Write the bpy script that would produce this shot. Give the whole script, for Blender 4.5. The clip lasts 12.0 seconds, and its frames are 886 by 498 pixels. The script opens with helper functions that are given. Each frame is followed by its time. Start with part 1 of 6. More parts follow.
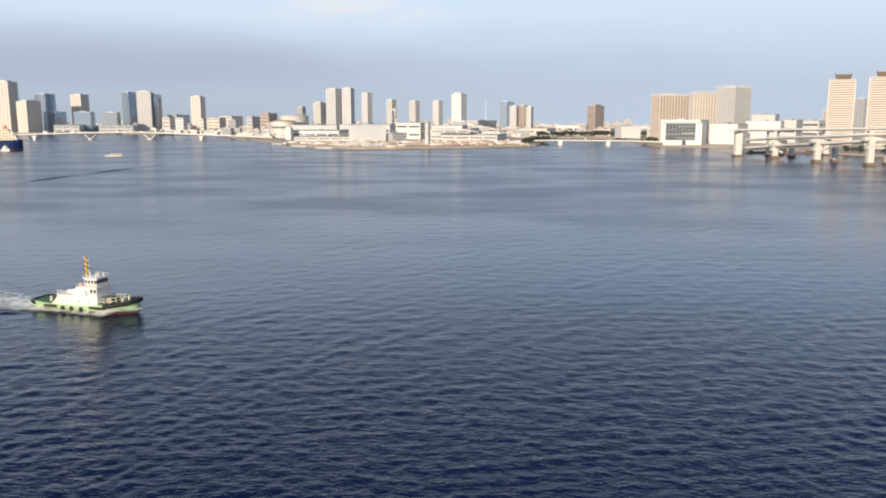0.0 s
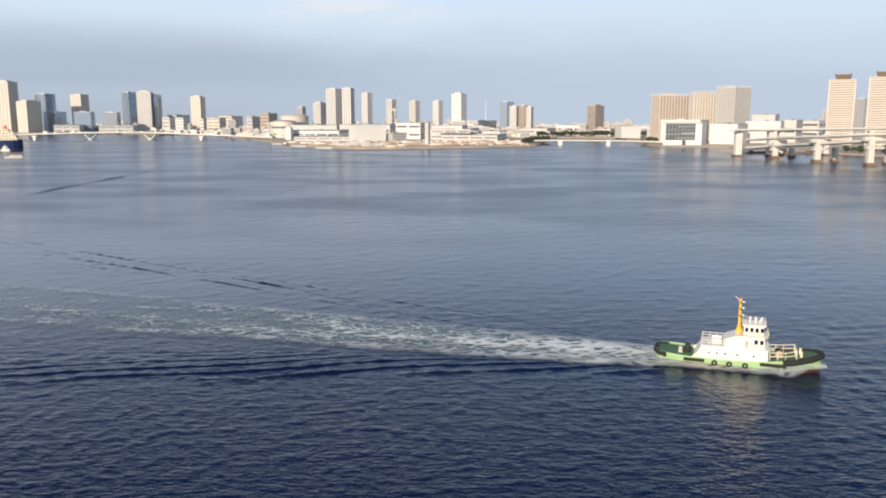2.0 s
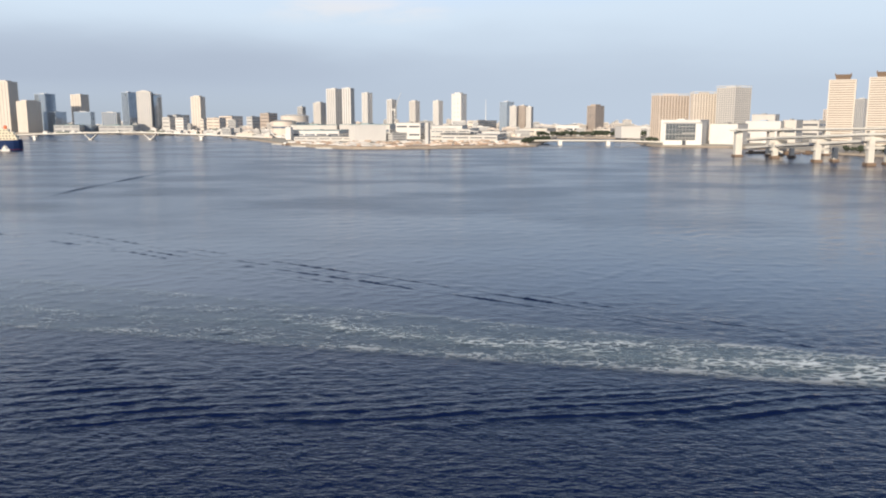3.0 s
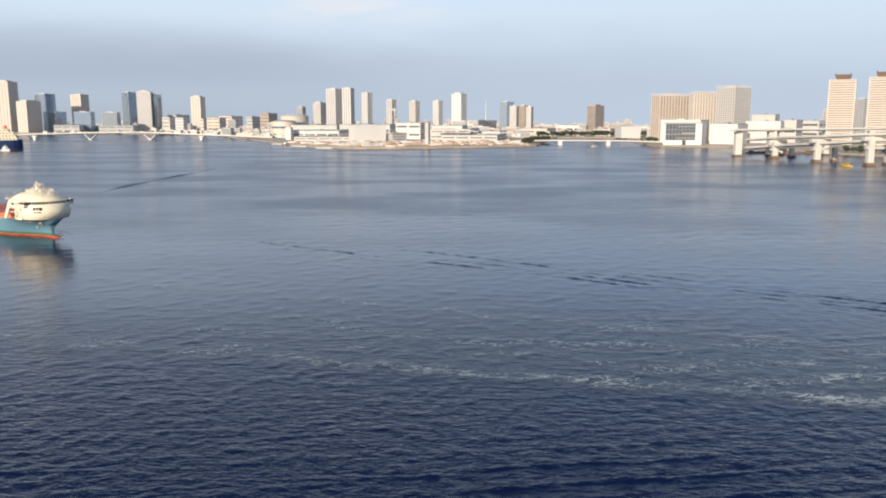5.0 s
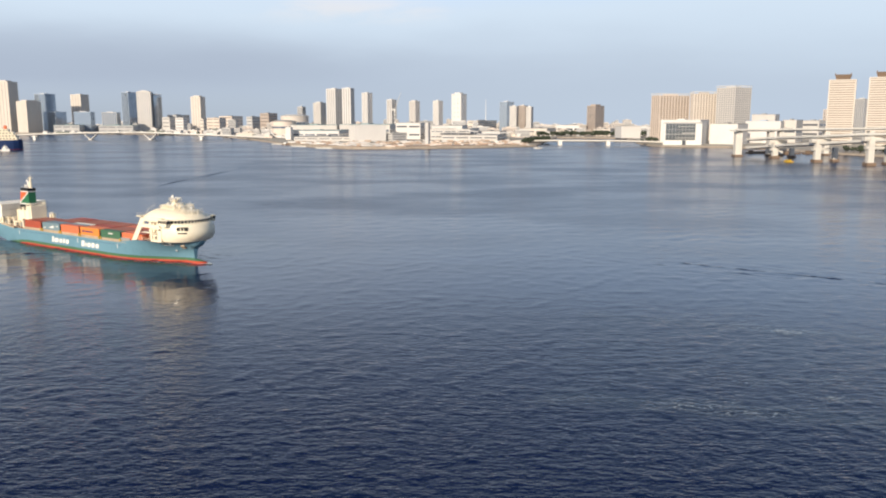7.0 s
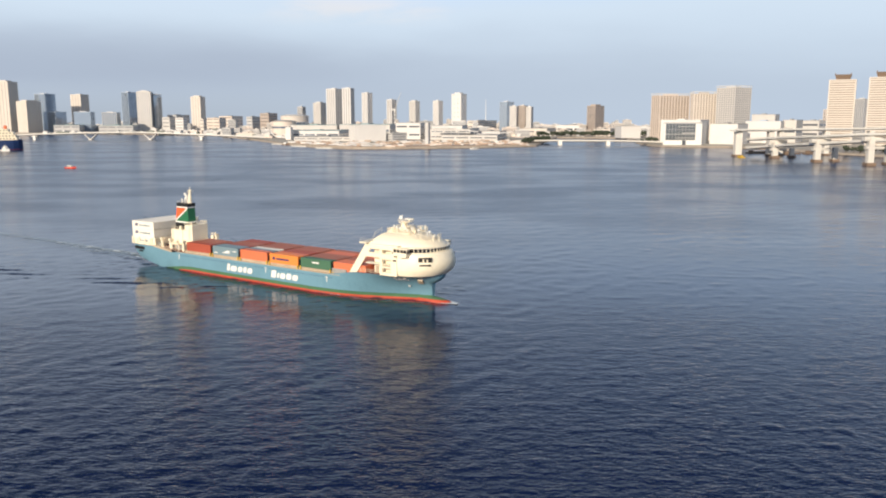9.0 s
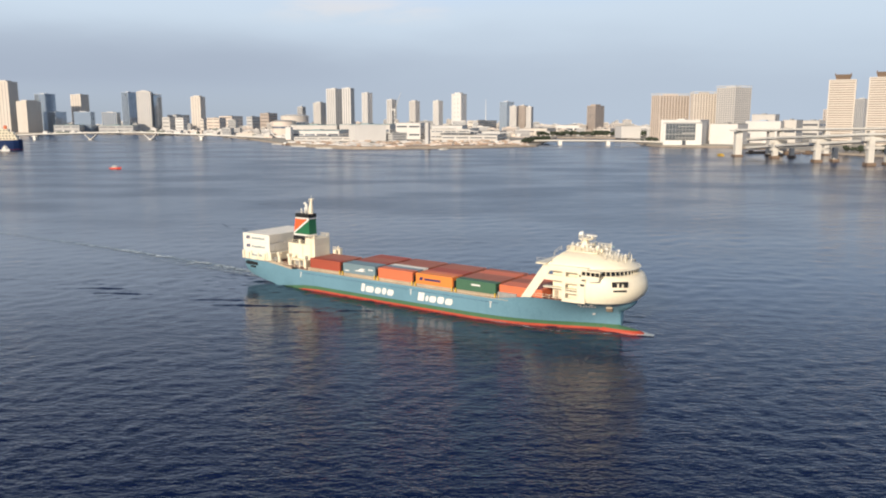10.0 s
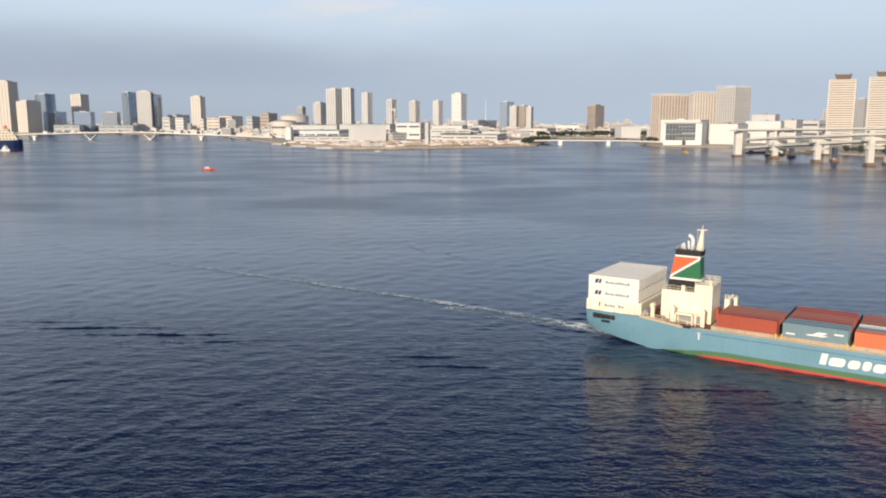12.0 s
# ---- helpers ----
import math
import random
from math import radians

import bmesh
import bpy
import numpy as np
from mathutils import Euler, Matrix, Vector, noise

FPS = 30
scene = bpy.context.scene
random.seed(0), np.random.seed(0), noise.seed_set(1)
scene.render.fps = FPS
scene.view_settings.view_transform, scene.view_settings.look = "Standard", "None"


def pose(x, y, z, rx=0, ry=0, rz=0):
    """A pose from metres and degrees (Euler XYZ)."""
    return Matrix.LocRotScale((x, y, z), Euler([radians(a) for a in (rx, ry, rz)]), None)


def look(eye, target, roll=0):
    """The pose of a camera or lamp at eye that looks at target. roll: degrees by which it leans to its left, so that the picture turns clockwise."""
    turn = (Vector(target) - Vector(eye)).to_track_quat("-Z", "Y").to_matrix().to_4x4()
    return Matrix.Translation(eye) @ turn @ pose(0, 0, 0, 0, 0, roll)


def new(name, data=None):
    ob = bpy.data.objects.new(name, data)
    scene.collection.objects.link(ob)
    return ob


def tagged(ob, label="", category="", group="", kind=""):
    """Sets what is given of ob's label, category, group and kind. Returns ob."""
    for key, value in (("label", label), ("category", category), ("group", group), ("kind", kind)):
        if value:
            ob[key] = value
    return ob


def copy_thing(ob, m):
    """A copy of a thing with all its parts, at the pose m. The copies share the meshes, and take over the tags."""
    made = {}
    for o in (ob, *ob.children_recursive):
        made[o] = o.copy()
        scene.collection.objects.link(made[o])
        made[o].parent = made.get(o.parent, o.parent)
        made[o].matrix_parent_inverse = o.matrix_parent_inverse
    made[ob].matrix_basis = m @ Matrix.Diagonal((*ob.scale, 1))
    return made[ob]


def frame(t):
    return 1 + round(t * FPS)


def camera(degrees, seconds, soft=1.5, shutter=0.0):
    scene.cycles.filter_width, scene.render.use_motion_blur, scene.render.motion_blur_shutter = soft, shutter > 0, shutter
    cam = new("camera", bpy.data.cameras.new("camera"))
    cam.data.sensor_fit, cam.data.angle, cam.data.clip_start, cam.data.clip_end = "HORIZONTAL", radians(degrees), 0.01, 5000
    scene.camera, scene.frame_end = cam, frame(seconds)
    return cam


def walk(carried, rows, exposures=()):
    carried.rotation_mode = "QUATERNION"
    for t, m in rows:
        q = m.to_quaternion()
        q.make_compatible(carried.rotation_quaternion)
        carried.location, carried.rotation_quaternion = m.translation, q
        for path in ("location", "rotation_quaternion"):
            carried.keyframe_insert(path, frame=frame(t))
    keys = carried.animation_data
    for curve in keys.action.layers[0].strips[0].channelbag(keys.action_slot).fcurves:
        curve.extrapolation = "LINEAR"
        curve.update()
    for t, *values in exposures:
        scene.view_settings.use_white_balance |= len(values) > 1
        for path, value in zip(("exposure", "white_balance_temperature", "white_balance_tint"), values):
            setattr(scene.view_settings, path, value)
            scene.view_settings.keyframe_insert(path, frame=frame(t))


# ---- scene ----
# camera: stands still on a high bridge deck over the water
EYE = (0.0, 0.0, 51.5)
PITCH = math.degrees(math.atan(231 / 1400))
cam = camera(58.49, 12.0, soft=2.0)
walk(cam, [(0.0, pose(*EYE, 90 - PITCH, 0, 0)), (12.0, pose(*EYE, 90 - PITCH, 0, 0))],
     exposures=[(0.0, 0.02), (9.0, -0.01), (10.5, -0.14), (11.0, -0.14), (11.5, -0.12), (12.0, -0.12)])

# ---- daylight: low warm sun from behind, over the viewer's left shoulder ----
SUN_AZ, SUN_EL = 206.0, 21.0
world = bpy.data.worlds.new("sky")
scene.world = world
world.use_nodes = True
wn, wl = world.node_tree.nodes, world.node_tree.links
wn.clear()


def wnode(kind, **values):
    n = wn.new(kind)
    for key, value in values.items():
        n.inputs[key].default_value = value
    return n


SKY_LO, SKY_HI = 0.185, 0.40
sky = wn.new("ShaderNodeTexSky")
sky.sky_type, sky.sun_disc = "NISHITA", False
sky.sun_elevation, sky.sun_rotation = radians(SUN_EL), radians(SUN_AZ)
sky.air_density, sky.dust_density, sky.ozone_density = 1.0, 1.5, 1.5


def wmath(kind, a, b=0.0):
    n = wn.new("ShaderNodeMath")
    n.operation = kind
    for i, v in enumerate((a, b)):
        if isinstance(v, (int, float)):
            n.inputs[i].default_value = v
        else:
            wl.new(v, n.inputs[i])
    return n.outputs["Value"]


def wstep(value, lo, hi, top=1.0):
    """A soft step from 0 at lo to top at hi."""
    n = wn.new("ShaderNodeMapRange")
    n.interpolation_type = "SMOOTHSTEP"
    for key, v in (("From Min", lo), ("From Max", hi), ("To Min", 0.0), ("To Max", top)):
        n.inputs[key].default_value = v
    wl.new(value, n.inputs["Value"])
    return n.outputs["Result"]


def wmix(factor, a, b):
    n = wn.new("ShaderNodeMix")
    n.data_type = "RGBA"
    wl.new(factor, n.inputs["Factor"])
    for key, v in (("A", a), ("B", b)):
        if isinstance(v, tuple):
            n.inputs[key].default_value = (*v, 1)
        else:
            wl.new(v, n.inputs[key])
    return n.outputs["Result"]


direction = wn.new("ShaderNodeTexCoord").outputs["Generated"]
split = wn.new("ShaderNodeSeparateXYZ")
wl.new(direction, split.inputs["Vector"])
east, up = split.outputs["X"], split.outputs["Z"]
stretch = wn.new("ShaderNodeMapping")
stretch.inputs["Scale"].default_value = (1.0, 1.0, 4.0)
stretch.inputs["Location"].default_value = (0.35, 0.0, 0.4)
wl.new(direction, stretch.inputs["Vector"])
soft = wnode("ShaderNodeTexNoise", Scale=2.2, Detail=5.0, Roughness=0.5)
puffs = wnode("ShaderNodeTexNoise", Scale=9.0, Detail=6.0, Roughness=0.55)
for n in (soft, puffs):
    wl.new(stretch.outputs["Vector"], n.inputs["Vector"])
rag = wmath("SUBTRACT", soft.outputs["Fac"], 0.5)
edge = wmath("ADD", up, wmath("MULTIPLY", rag, 0.07))
shift = wmath("ADD", east, wmath("MULTIPLY", rag, 0.5))
# clear pale blue low down, a bright even cloud sheet above it
tone = wmix(wstep(edge, 0.02, 0.13), (5.2, 6.1, 7.3), (6.6, 7.8, 9.1))
# a grey cloud bank to the west, thin and hazy at its foot
bank = wmath("MULTIPLY", wmath("SUBTRACT", 1.0, wstep(shift, -0.34, 0.34)), wstep(edge, 0.005, 0.06, 0.78))
bank = wmath("MULTIPLY", bank, wmath("SUBTRACT", 1.0, wstep(edge, 0.070, 0.13)))
tone = wmix(bank, tone, (4.0, 4.65, 5.8))
tone = wmix(wmath("MULTIPLY", wmath("SUBTRACT", 1.0, wstep(up, 0.0, 0.05)), wmath("SUBTRACT", 1.0, wstep(shift, -0.5, 0.3))), tone, (4.4, 5.05, 5.9))
# white billows on the upper edge of the bank
crest = wmath("MULTIPLY", wstep(east, -0.26, -0.12), wmath("SUBTRACT", 1.0, wstep(east, -0.07, 0.06)))
crest = wmath("MULTIPLY", crest, wstep(up, 0.105, 0.135))
tone = wmix(wmath("MULTIPLY", wstep(puffs.outputs["Fac"], 0.40, 0.62, 0.9), crest), tone, (8.2, 8.2, 8.4))
# open sky overhead through thinning cloud; bright band above view added to light water
tone = wmix(wstep(edge, 0.12, 0.18), tone, wmix(wstep(shift, -0.4, 0.5), (7.1, 8.4, 10.4), (5.6, 7.5, 10.4)))
tone = wmix(wstep(edge, SKY_LO, SKY_HI), tone, sky.outputs["Color"])
background = wnode("ShaderNodeBackground", Strength=0.10)
wl.new(tone, background.inputs["Color"])
world_out = wn.new("ShaderNodeOutputWorld")
wl.new(background.outputs["Background"], world_out.inputs["Surface"])

sun = new("sun", bpy.data.lights.new("sun", "SUN"))
sun.data.energy, sun.data.angle, sun.data.color = 5.0, radians(0.53), (1.0, 0.86, 0.68)
sa, se = radians(SUN_AZ), radians(SUN_EL)
sun.matrix_world = look((900 * math.sin(sa) * math.cos(se), 900 * math.cos(sa) * math.cos(se), 900 * math.sin(se)), (0, 0, 0))


# ---- materials ----
def make_mat(name, color, rough=0.6, metal=0.0, vary=0.25, grain=1.0, bump=0.0, stain=None, streak=0.0):
    """A painted or mineral surface: base colour, coarse and fine variation, optional vertical streaks of a stain, fine relief."""
    m = bpy.data.materials.new(name)
    m.use_nodes = True
    nt = m.node_tree
    bsdf = nt.nodes["Principled BSDF"]
    bsdf.inputs["Roughness"].default_value, bsdf.inputs["Metallic"].default_value = rough, metal
    tc = nt.nodes.new("ShaderNodeTexCoord")
    coarse, fine = nt.nodes.new("ShaderNodeTexNoise"), nt.nodes.new("ShaderNodeTexNoise")
    coarse.inputs["Scale"].default_value, coarse.inputs["Detail"].default_value = 0.22 * grain, 4
    fine.inputs["Scale"].default_value, fine.inputs["Detail"].default_value = 2.6 * grain, 6
    for n in (coarse, fine):
        nt.links.new(tc.outputs["Object"], n.inputs["Vector"])
    both = nt.nodes.new("ShaderNodeMath")
    both.operation = "ADD"
    nt.links.new(coarse.outputs["Fac"], both.inputs[0])
    nt.links.new(fine.outputs["Fac"], both.inputs[1])
    info = nt.nodes.new("ShaderNodeObjectInfo")
    jitter = nt.nodes.new("ShaderNodeMath")
    jitter.operation = "MULTIPLY_ADD"
    nt.links.new(info.outputs["Random"], jitter.inputs[0])
    jitter.inputs[1].default_value = 0.3
    nt.links.new(both.outputs["Value"], jitter.inputs[2])
    span = nt.nodes.new("ShaderNodeMapRange")
    span.inputs["From Min"].default_value, span.inputs["From Max"].default_value = 0.65, 1.65
    span.inputs["To Min"].default_value, span.inputs["To Max"].default_value = 1 - vary, 1 + vary * 0.6
    nt.links.new(jitter.outputs["Value"], span.inputs["Value"])
    scale = nt.nodes.new("ShaderNodeVectorMath")
    scale.operation = "SCALE"
    scale.inputs[0].default_value = color
    nt.links.new(span.outputs["Result"], scale.inputs["Scale"])
    last = scale.outputs["Vector"]
    if streak:
        mp = nt.nodes.new("ShaderNodeMapping")
        mp.inputs["Scale"].default_value = (1.6 * grain, 1.6 * grain, 0.12 * grain)
        nt.links.new(tc.outputs["Object"], mp.inputs["Vector"])
        st = nt.nodes.new("ShaderNodeTexNoise")
        st.inputs["Scale"].default_value, st.inputs["Detail"].default_value = 1.0, 5
        nt.links.new(mp.outputs["Vector"], st.inputs["Vector"])
        sr = nt.nodes.new("ShaderNodeMapRange")
        sr.inputs["From Min"].default_value, sr.inputs["From Max"].default_value = 0.55, 0.8
        sr.inputs["To Max"].default_value = streak
        nt.links.new(st.outputs["Fac"], sr.inputs["Value"])
        mx = nt.nodes.new("ShaderNodeMix")
        mx.data_type = "RGBA"
        mx.inputs["B"].default_value = (*(stain or (0.16, 0.09, 0.05)), 1)
        nt.links.new(sr.outputs["Result"], mx.inputs["Factor"])
        nt.links.new(last, mx.inputs["A"])
        last = mx.outputs["Result"]
    nt.links.new(last, bsdf.inputs["Base Color"])
    if bump:
        bp = nt.nodes.new("ShaderNodeBump")
        bp.inputs["Strength"].default_value, bp.inputs["Distance"].default_value = 0.5, bump
        nt.links.new(fine.outputs["Fac"], bp.inputs["Height"])
        nt.links.new(bp.outputs["Normal"], bsdf.inputs["Normal"])
    return m


def make_glass(name, color, rough=0.08, metal=0.0):
    """Facade glazing: dark, glossy, with blinds and panes that vary."""
    m = make_mat(name, color, rough, metal, 0.5, 0.6)
    m.node_tree.nodes["Principled BSDF"].inputs["IOR"].default_value = 1.6
    return m


WHITE = make_mat("white_paint", (0.80, 0.78, 0.74), 0.45, vary=0.12, streak=0.10, stain=(0.45, 0.38, 0.3))
CREAM = make_mat("cream_ship_paint", (0.88, 0.79, 0.61), 0.4, vary=0.10, streak=0.12, stain=(0.5, 0.36, 0.2))
HULL_BLUE = make_mat("hull_blue_paint", (0.15, 0.295, 0.38), 0.42, vary=0.16, grain=0.7, streak=0.22, stain=(0.05, 0.14, 0.2))
HULL_GREEN = make_mat("hull_green_stripe", (0.07, 0.165, 0.085), 0.45, vary=0.25, streak=0.45, stain=(0.26, 0.15, 0.07))
HULL_RED = make_mat("antifouling_red", (0.47, 0.065, 0.032), 0.55, vary=0.22, streak=0.3, stain=(0.3, 0.06, 0.04))
DECK_RED = make_mat("deck_oxide_red", (0.20, 0.07, 0.05), 0.7, vary=0.3)
DECK_TAN = make_mat("deck_edge_tan", (0.50, 0.40, 0.29), 0.7, vary=0.35, streak=0.4)
DECK_GREEN = make_mat("deck_green", (0.07, 0.15, 0.08), 0.65, vary=0.25)
BLACK = make_mat("black_paint", (0.012, 0.012, 0.013), 0.6, vary=0.3)
RUBBER = make_mat("rubber_fender", (0.02, 0.02, 0.019), 0.85, vary=0.3, bump=0.02)
GREY = make_mat("grey_steel", (0.30, 0.30, 0.29), 0.55, vary=0.25, streak=0.2)
STEEL = make_mat("galvanised_steel", (0.50, 0.48, 0.44), 0.45, vary=0.2)
ORANGE_FUNNEL = make_mat("funnel_orange", (0.80, 0.13, 0.04), 0.45, vary=0.12)
GREEN_FUNNEL = make_mat("funnel_green", (0.02, 0.15, 0.065), 0.45, vary=0.15)
BOX_ORANGE = make_mat("container_orange", (0.68, 0.18, 0.08), 0.5, vary=0.15, streak=0.15)
BOX_AMBER = make_mat("container_amber", (0.80, 0.25, 0.05), 0.5, vary=0.12, streak=0.1)
BOX_RED = make_mat("container_brick_red", (0.38, 0.075, 0.04), 0.55, vary=0.2, streak=0.15)
BOX_BROWN = make_mat("container_brown", (0.40, 0.14, 0.09), 0.6, vary=0.25, streak=0.2)
BOX_GREEN = make_mat("container_green", (0.055, 0.145, 0.085), 0.5, vary=0.15, streak=0.15)
BOX_GREY = make_mat("container_blue_grey", (0.17, 0.25, 0.29), 0.5, vary=0.18, streak=0.2)
BOX_WHITE = make_mat("container_white", (0.82, 0.78, 0.70), 0.45, vary=0.10, streak=0.12, stain=(0.5, 0.46, 0.4))
LOGO_BLUE = make_mat("logo_dark_blue", (0.02, 0.03, 0.13), 0.5)
SHIP_GLASS = make_glass("wheelhouse_glass", (0.012, 0.012, 0.014), 0.06)
TUG_BOOT = make_mat("tug_dark_boot", (0.10, 0.045, 0.035), 0.6, vary=0.3)
TUG_GREEN = make_mat("tug_light_green", (0.36, 0.53, 0.27), 0.45, vary=0.15, streak=0.2, stain=(0.2, 0.25, 0.08))
TUG_WHITE = make_mat("tug_white_paint", (0.76, 0.74, 0.70), 0.4, vary=0.08, streak=0.1, stain=(0.5, 0.4, 0.28))
MAST_YELLOW = make_mat("mast_ochre_yellow", (0.78, 0.47, 0.03), 0.45, vary=0.12)
CONCRETE = make_mat("pale_concrete", (0.66, 0.63, 0.58), 0.8, vary=0.18, grain=0.3, streak=0.3, stain=(0.3, 0.27, 0.22))
PIER_FOOT = make_mat("weathered_brown", (0.20, 0.14, 0.10), 0.85, vary=0.35, grain=0.5)
PAINTED_GIRDER = make_mat("girder_off_white", (0.68, 0.66, 0.62), 0.55, vary=0.14, grain=0.3, streak=0.2, stain=(0.35, 0.3, 0.25))
SHORE_EARTH = make_mat("shore_earth", (0.42, 0.31, 0.24), 0.95, vary=0.55, grain=0.12)
SHORE_STONE = make_mat("shore_stone", (0.44, 0.37, 0.30), 0.9, vary=0.45, grain=0.4, bump=0.3)
DRY_EARTH = make_mat("dry_pale_earth", (0.60, 0.47, 0.34), 0.95, vary=0.5, grain=0.12)
LAND = make_mat("city_ground", (0.44, 0.40, 0.34), 0.95, vary=0.4, grain=0.03)
LEAF = make_mat("tree_leaves", (0.07, 0.092, 0.06), 0.7, vary=0.5, grain=1.5)
BARK = make_mat("tree_bark", (0.10, 0.07, 0.05), 0.9, vary=0.3)
PALE_WALL = make_mat("pale_wall", (0.57, 0.545, 0.52), 0.75, vary=0.14, grain=0.2)
WHITE_WALL = make_mat("white_wall", (0.65, 0.63, 0.61), 0.7, vary=0.10, grain=0.2)
CREAM_WALL = make_mat("cream_wall", (0.63, 0.57, 0.51), 0.75, vary=0.14, grain=0.2)
PINK_WALL = make_mat("pinkish_tile_wall", (0.66, 0.57, 0.50), 0.75, vary=0.16, grain=0.2)
BROWN_WALL = make_mat("brown_tile_wall", (0.40, 0.33, 0.28), 0.75, vary=0.18, grain=0.2)
GREY_WALL = make_mat("grey_wall", (0.50, 0.49, 0.48), 0.75, vary=0.16, grain=0.2)
# slate made paler and bluer: haze and mirrored sky put into its colour
HAZED_SLATE = make_mat("slate_blue_wall", (0.38, 0.46, 0.57), 0.6, vary=0.2, grain=0.2)
ROOF_GREY = make_mat("roof_grey", (0.36, 0.35, 0.34), 0.85, vary=0.25, grain=0.2)
ROOF_TEAL = make_mat("roof_teal", (0.20, 0.32, 0.34), 0.7, vary=0.25, grain=0.2)
# shade inside window and balcony recesses, put into a dark grey and brown
RECESS_SHADE_GREY = make_mat("shaded_window_recess", (0.29, 0.285, 0.29), 0.4, vary=0.35, grain=0.5)
RECESS_SHADE_BROWN = make_mat("shaded_balcony_recess", (0.25, 0.195, 0.155), 0.8, vary=0.3, grain=0.3)
GLASS_DARK = make_glass("window_glass_dark", (0.27, 0.295, 0.33), 0.16, 0.7)
GLASS_BLUE = make_glass("window_glass_blue", (0.42, 0.48, 0.55), 0.10, 0.8)
GLASS_GREEN = make_glass("window_glass_green", (0.28, 0.30, 0.31), 0.12, 0.6)
YELLOW_PAINT = make_mat("yellow_paint", (0.75, 0.48, 0.05), 0.5)
BOAT_RED = make_mat("boat_red", (0.75, 0.08, 0.04), 0.5)
NAVY = make_mat("hull_navy", (0.012, 0.035, 0.12), 0.45, vary=0.2)


# ---- mesh helpers ----
def box(bm, x0, x1, y0, y1, z0, z1, mi=0):
    vs = [bm.verts.new((x, y, z)) for z in (z0, z1) for x, y in ((x0, y0), (x1, y0), (x1, y1), (x0, y1))]
    fs = [bm.faces.new([vs[i] for i in q]) for q in
          ((3, 2, 1, 0), (4, 5, 6, 7), (0, 1, 5, 4), (1, 2, 6, 5), (2, 3, 7, 6), (3, 0, 4, 7))]
    for f in fs:
        f.material_index = mi
    return vs


def bevelled(bm, width, segments=2):
    bmesh.ops.bevel(bm, geom=bm.edges[:], offset=width, segments=segments, affect="EDGES", profile=0.5)
    return bm


def solid_box(x0, x1, y0, y1, z0, z1, bevel=0.0, segments=2):
    bm = bmesh.new()
    box(bm, x0, x1, y0, y1, z0, z1)
    return bevelled(bm, bevel, segments) if bevel else bm


def tube(bm, a, b, r0, r1=None, n=8):
    """A round bar from a to b."""
    a, b = Vector(a), Vector(b)
    q = (b - a).to_track_quat("Z", "Y").to_matrix()
    rings = []
    for p, r in ((a, r0), (b, r0 if r1 is None else r1)):
        rings.append([bm.verts.new(p + q @ Vector((r * math.cos(t), r * math.sin(t), 0))) for t in [2 * math.pi * i / n for i in range(n)]])
    for i in range(n):
        bm.faces.new((rings[0][i], rings[0][(i + 1) % n], rings[1][(i + 1) % n], rings[1][i]))
    bm.faces.new(rings[0][::-1]), bm.faces.new(rings[1])
    return bm


def bar(a, b, r0, r1=None, n=8):
    return tube(bmesh.new(), a, b, r0, r1, n)


def prism(bm, outline, z0, z1, mi=0):
    """An upright prism over a plan outline (counter-clockwise)."""
    lo, hi = [bm.verts.new((x, y, z0)) for x, y in outline], [bm.verts.new((x, y, z1)) for x, y in outline]
    n = len(outline)
    fs = [bm.faces.new((lo[i], lo[(i + 1) % n], hi[(i + 1) % n], hi[i])) for i in range(n)]
    fs += [bm.faces.new(lo[::-1]), bm.faces.new(hi)]
    for f in fs:
        f.material_index = mi
    return bm


def side_plate(outline, y0, y1):
    """A plate with an outline in x and z, from y0 to y1."""
    bm = bmesh.new()
    a, b = [bm.verts.new((x, y0, z)) for x, z in outline], [bm.verts.new((x, y1, z)) for x, z in outline]
    n = len(outline)
    for i in range(n):
        bm.faces.new((a[i], a[(i + 1) % n], b[(i + 1) % n], b[i]))
    bm.faces.new(a[::-1]), bm.faces.new(b)
    bmesh.ops.recalc_face_normals(bm, faces=bm.faces[:])
    return bm


def mesh_of(name, bm, mats, smooth=False):
    me = bpy.data.meshes.new(name)
    bm.to_mesh(me)
    bm.free()
    for m in mats if isinstance(mats, (list, tuple)) else [mats]:
        me.materials.append(m)
    if smooth:
        me.shade_smooth()
        me.set_sharp_from_angle(angle=radians(38))
    return me


def part(name, bm, mats, parent=None, label="", smooth=False, at=None):
    ob = new(name, mesh_of(name, bm, mats, smooth))
    if parent:
        ob.parent = parent
    if at is not None:
        ob.matrix_basis = at
    return tagged(ob, label) if label else ob


def again(ob, m):
    """One more piece on the same mesh, under the same parent."""
    o = new(ob.name.split(".")[0], ob.data)
    o.parent, o.matrix_basis = ob.parent, m
    return o


def thing(name, label, category, m=None, group="", kind=""):
    ob = tagged(new(name), label, category, group, kind)
    if m is not None:
        ob.matrix_basis = m
    return ob


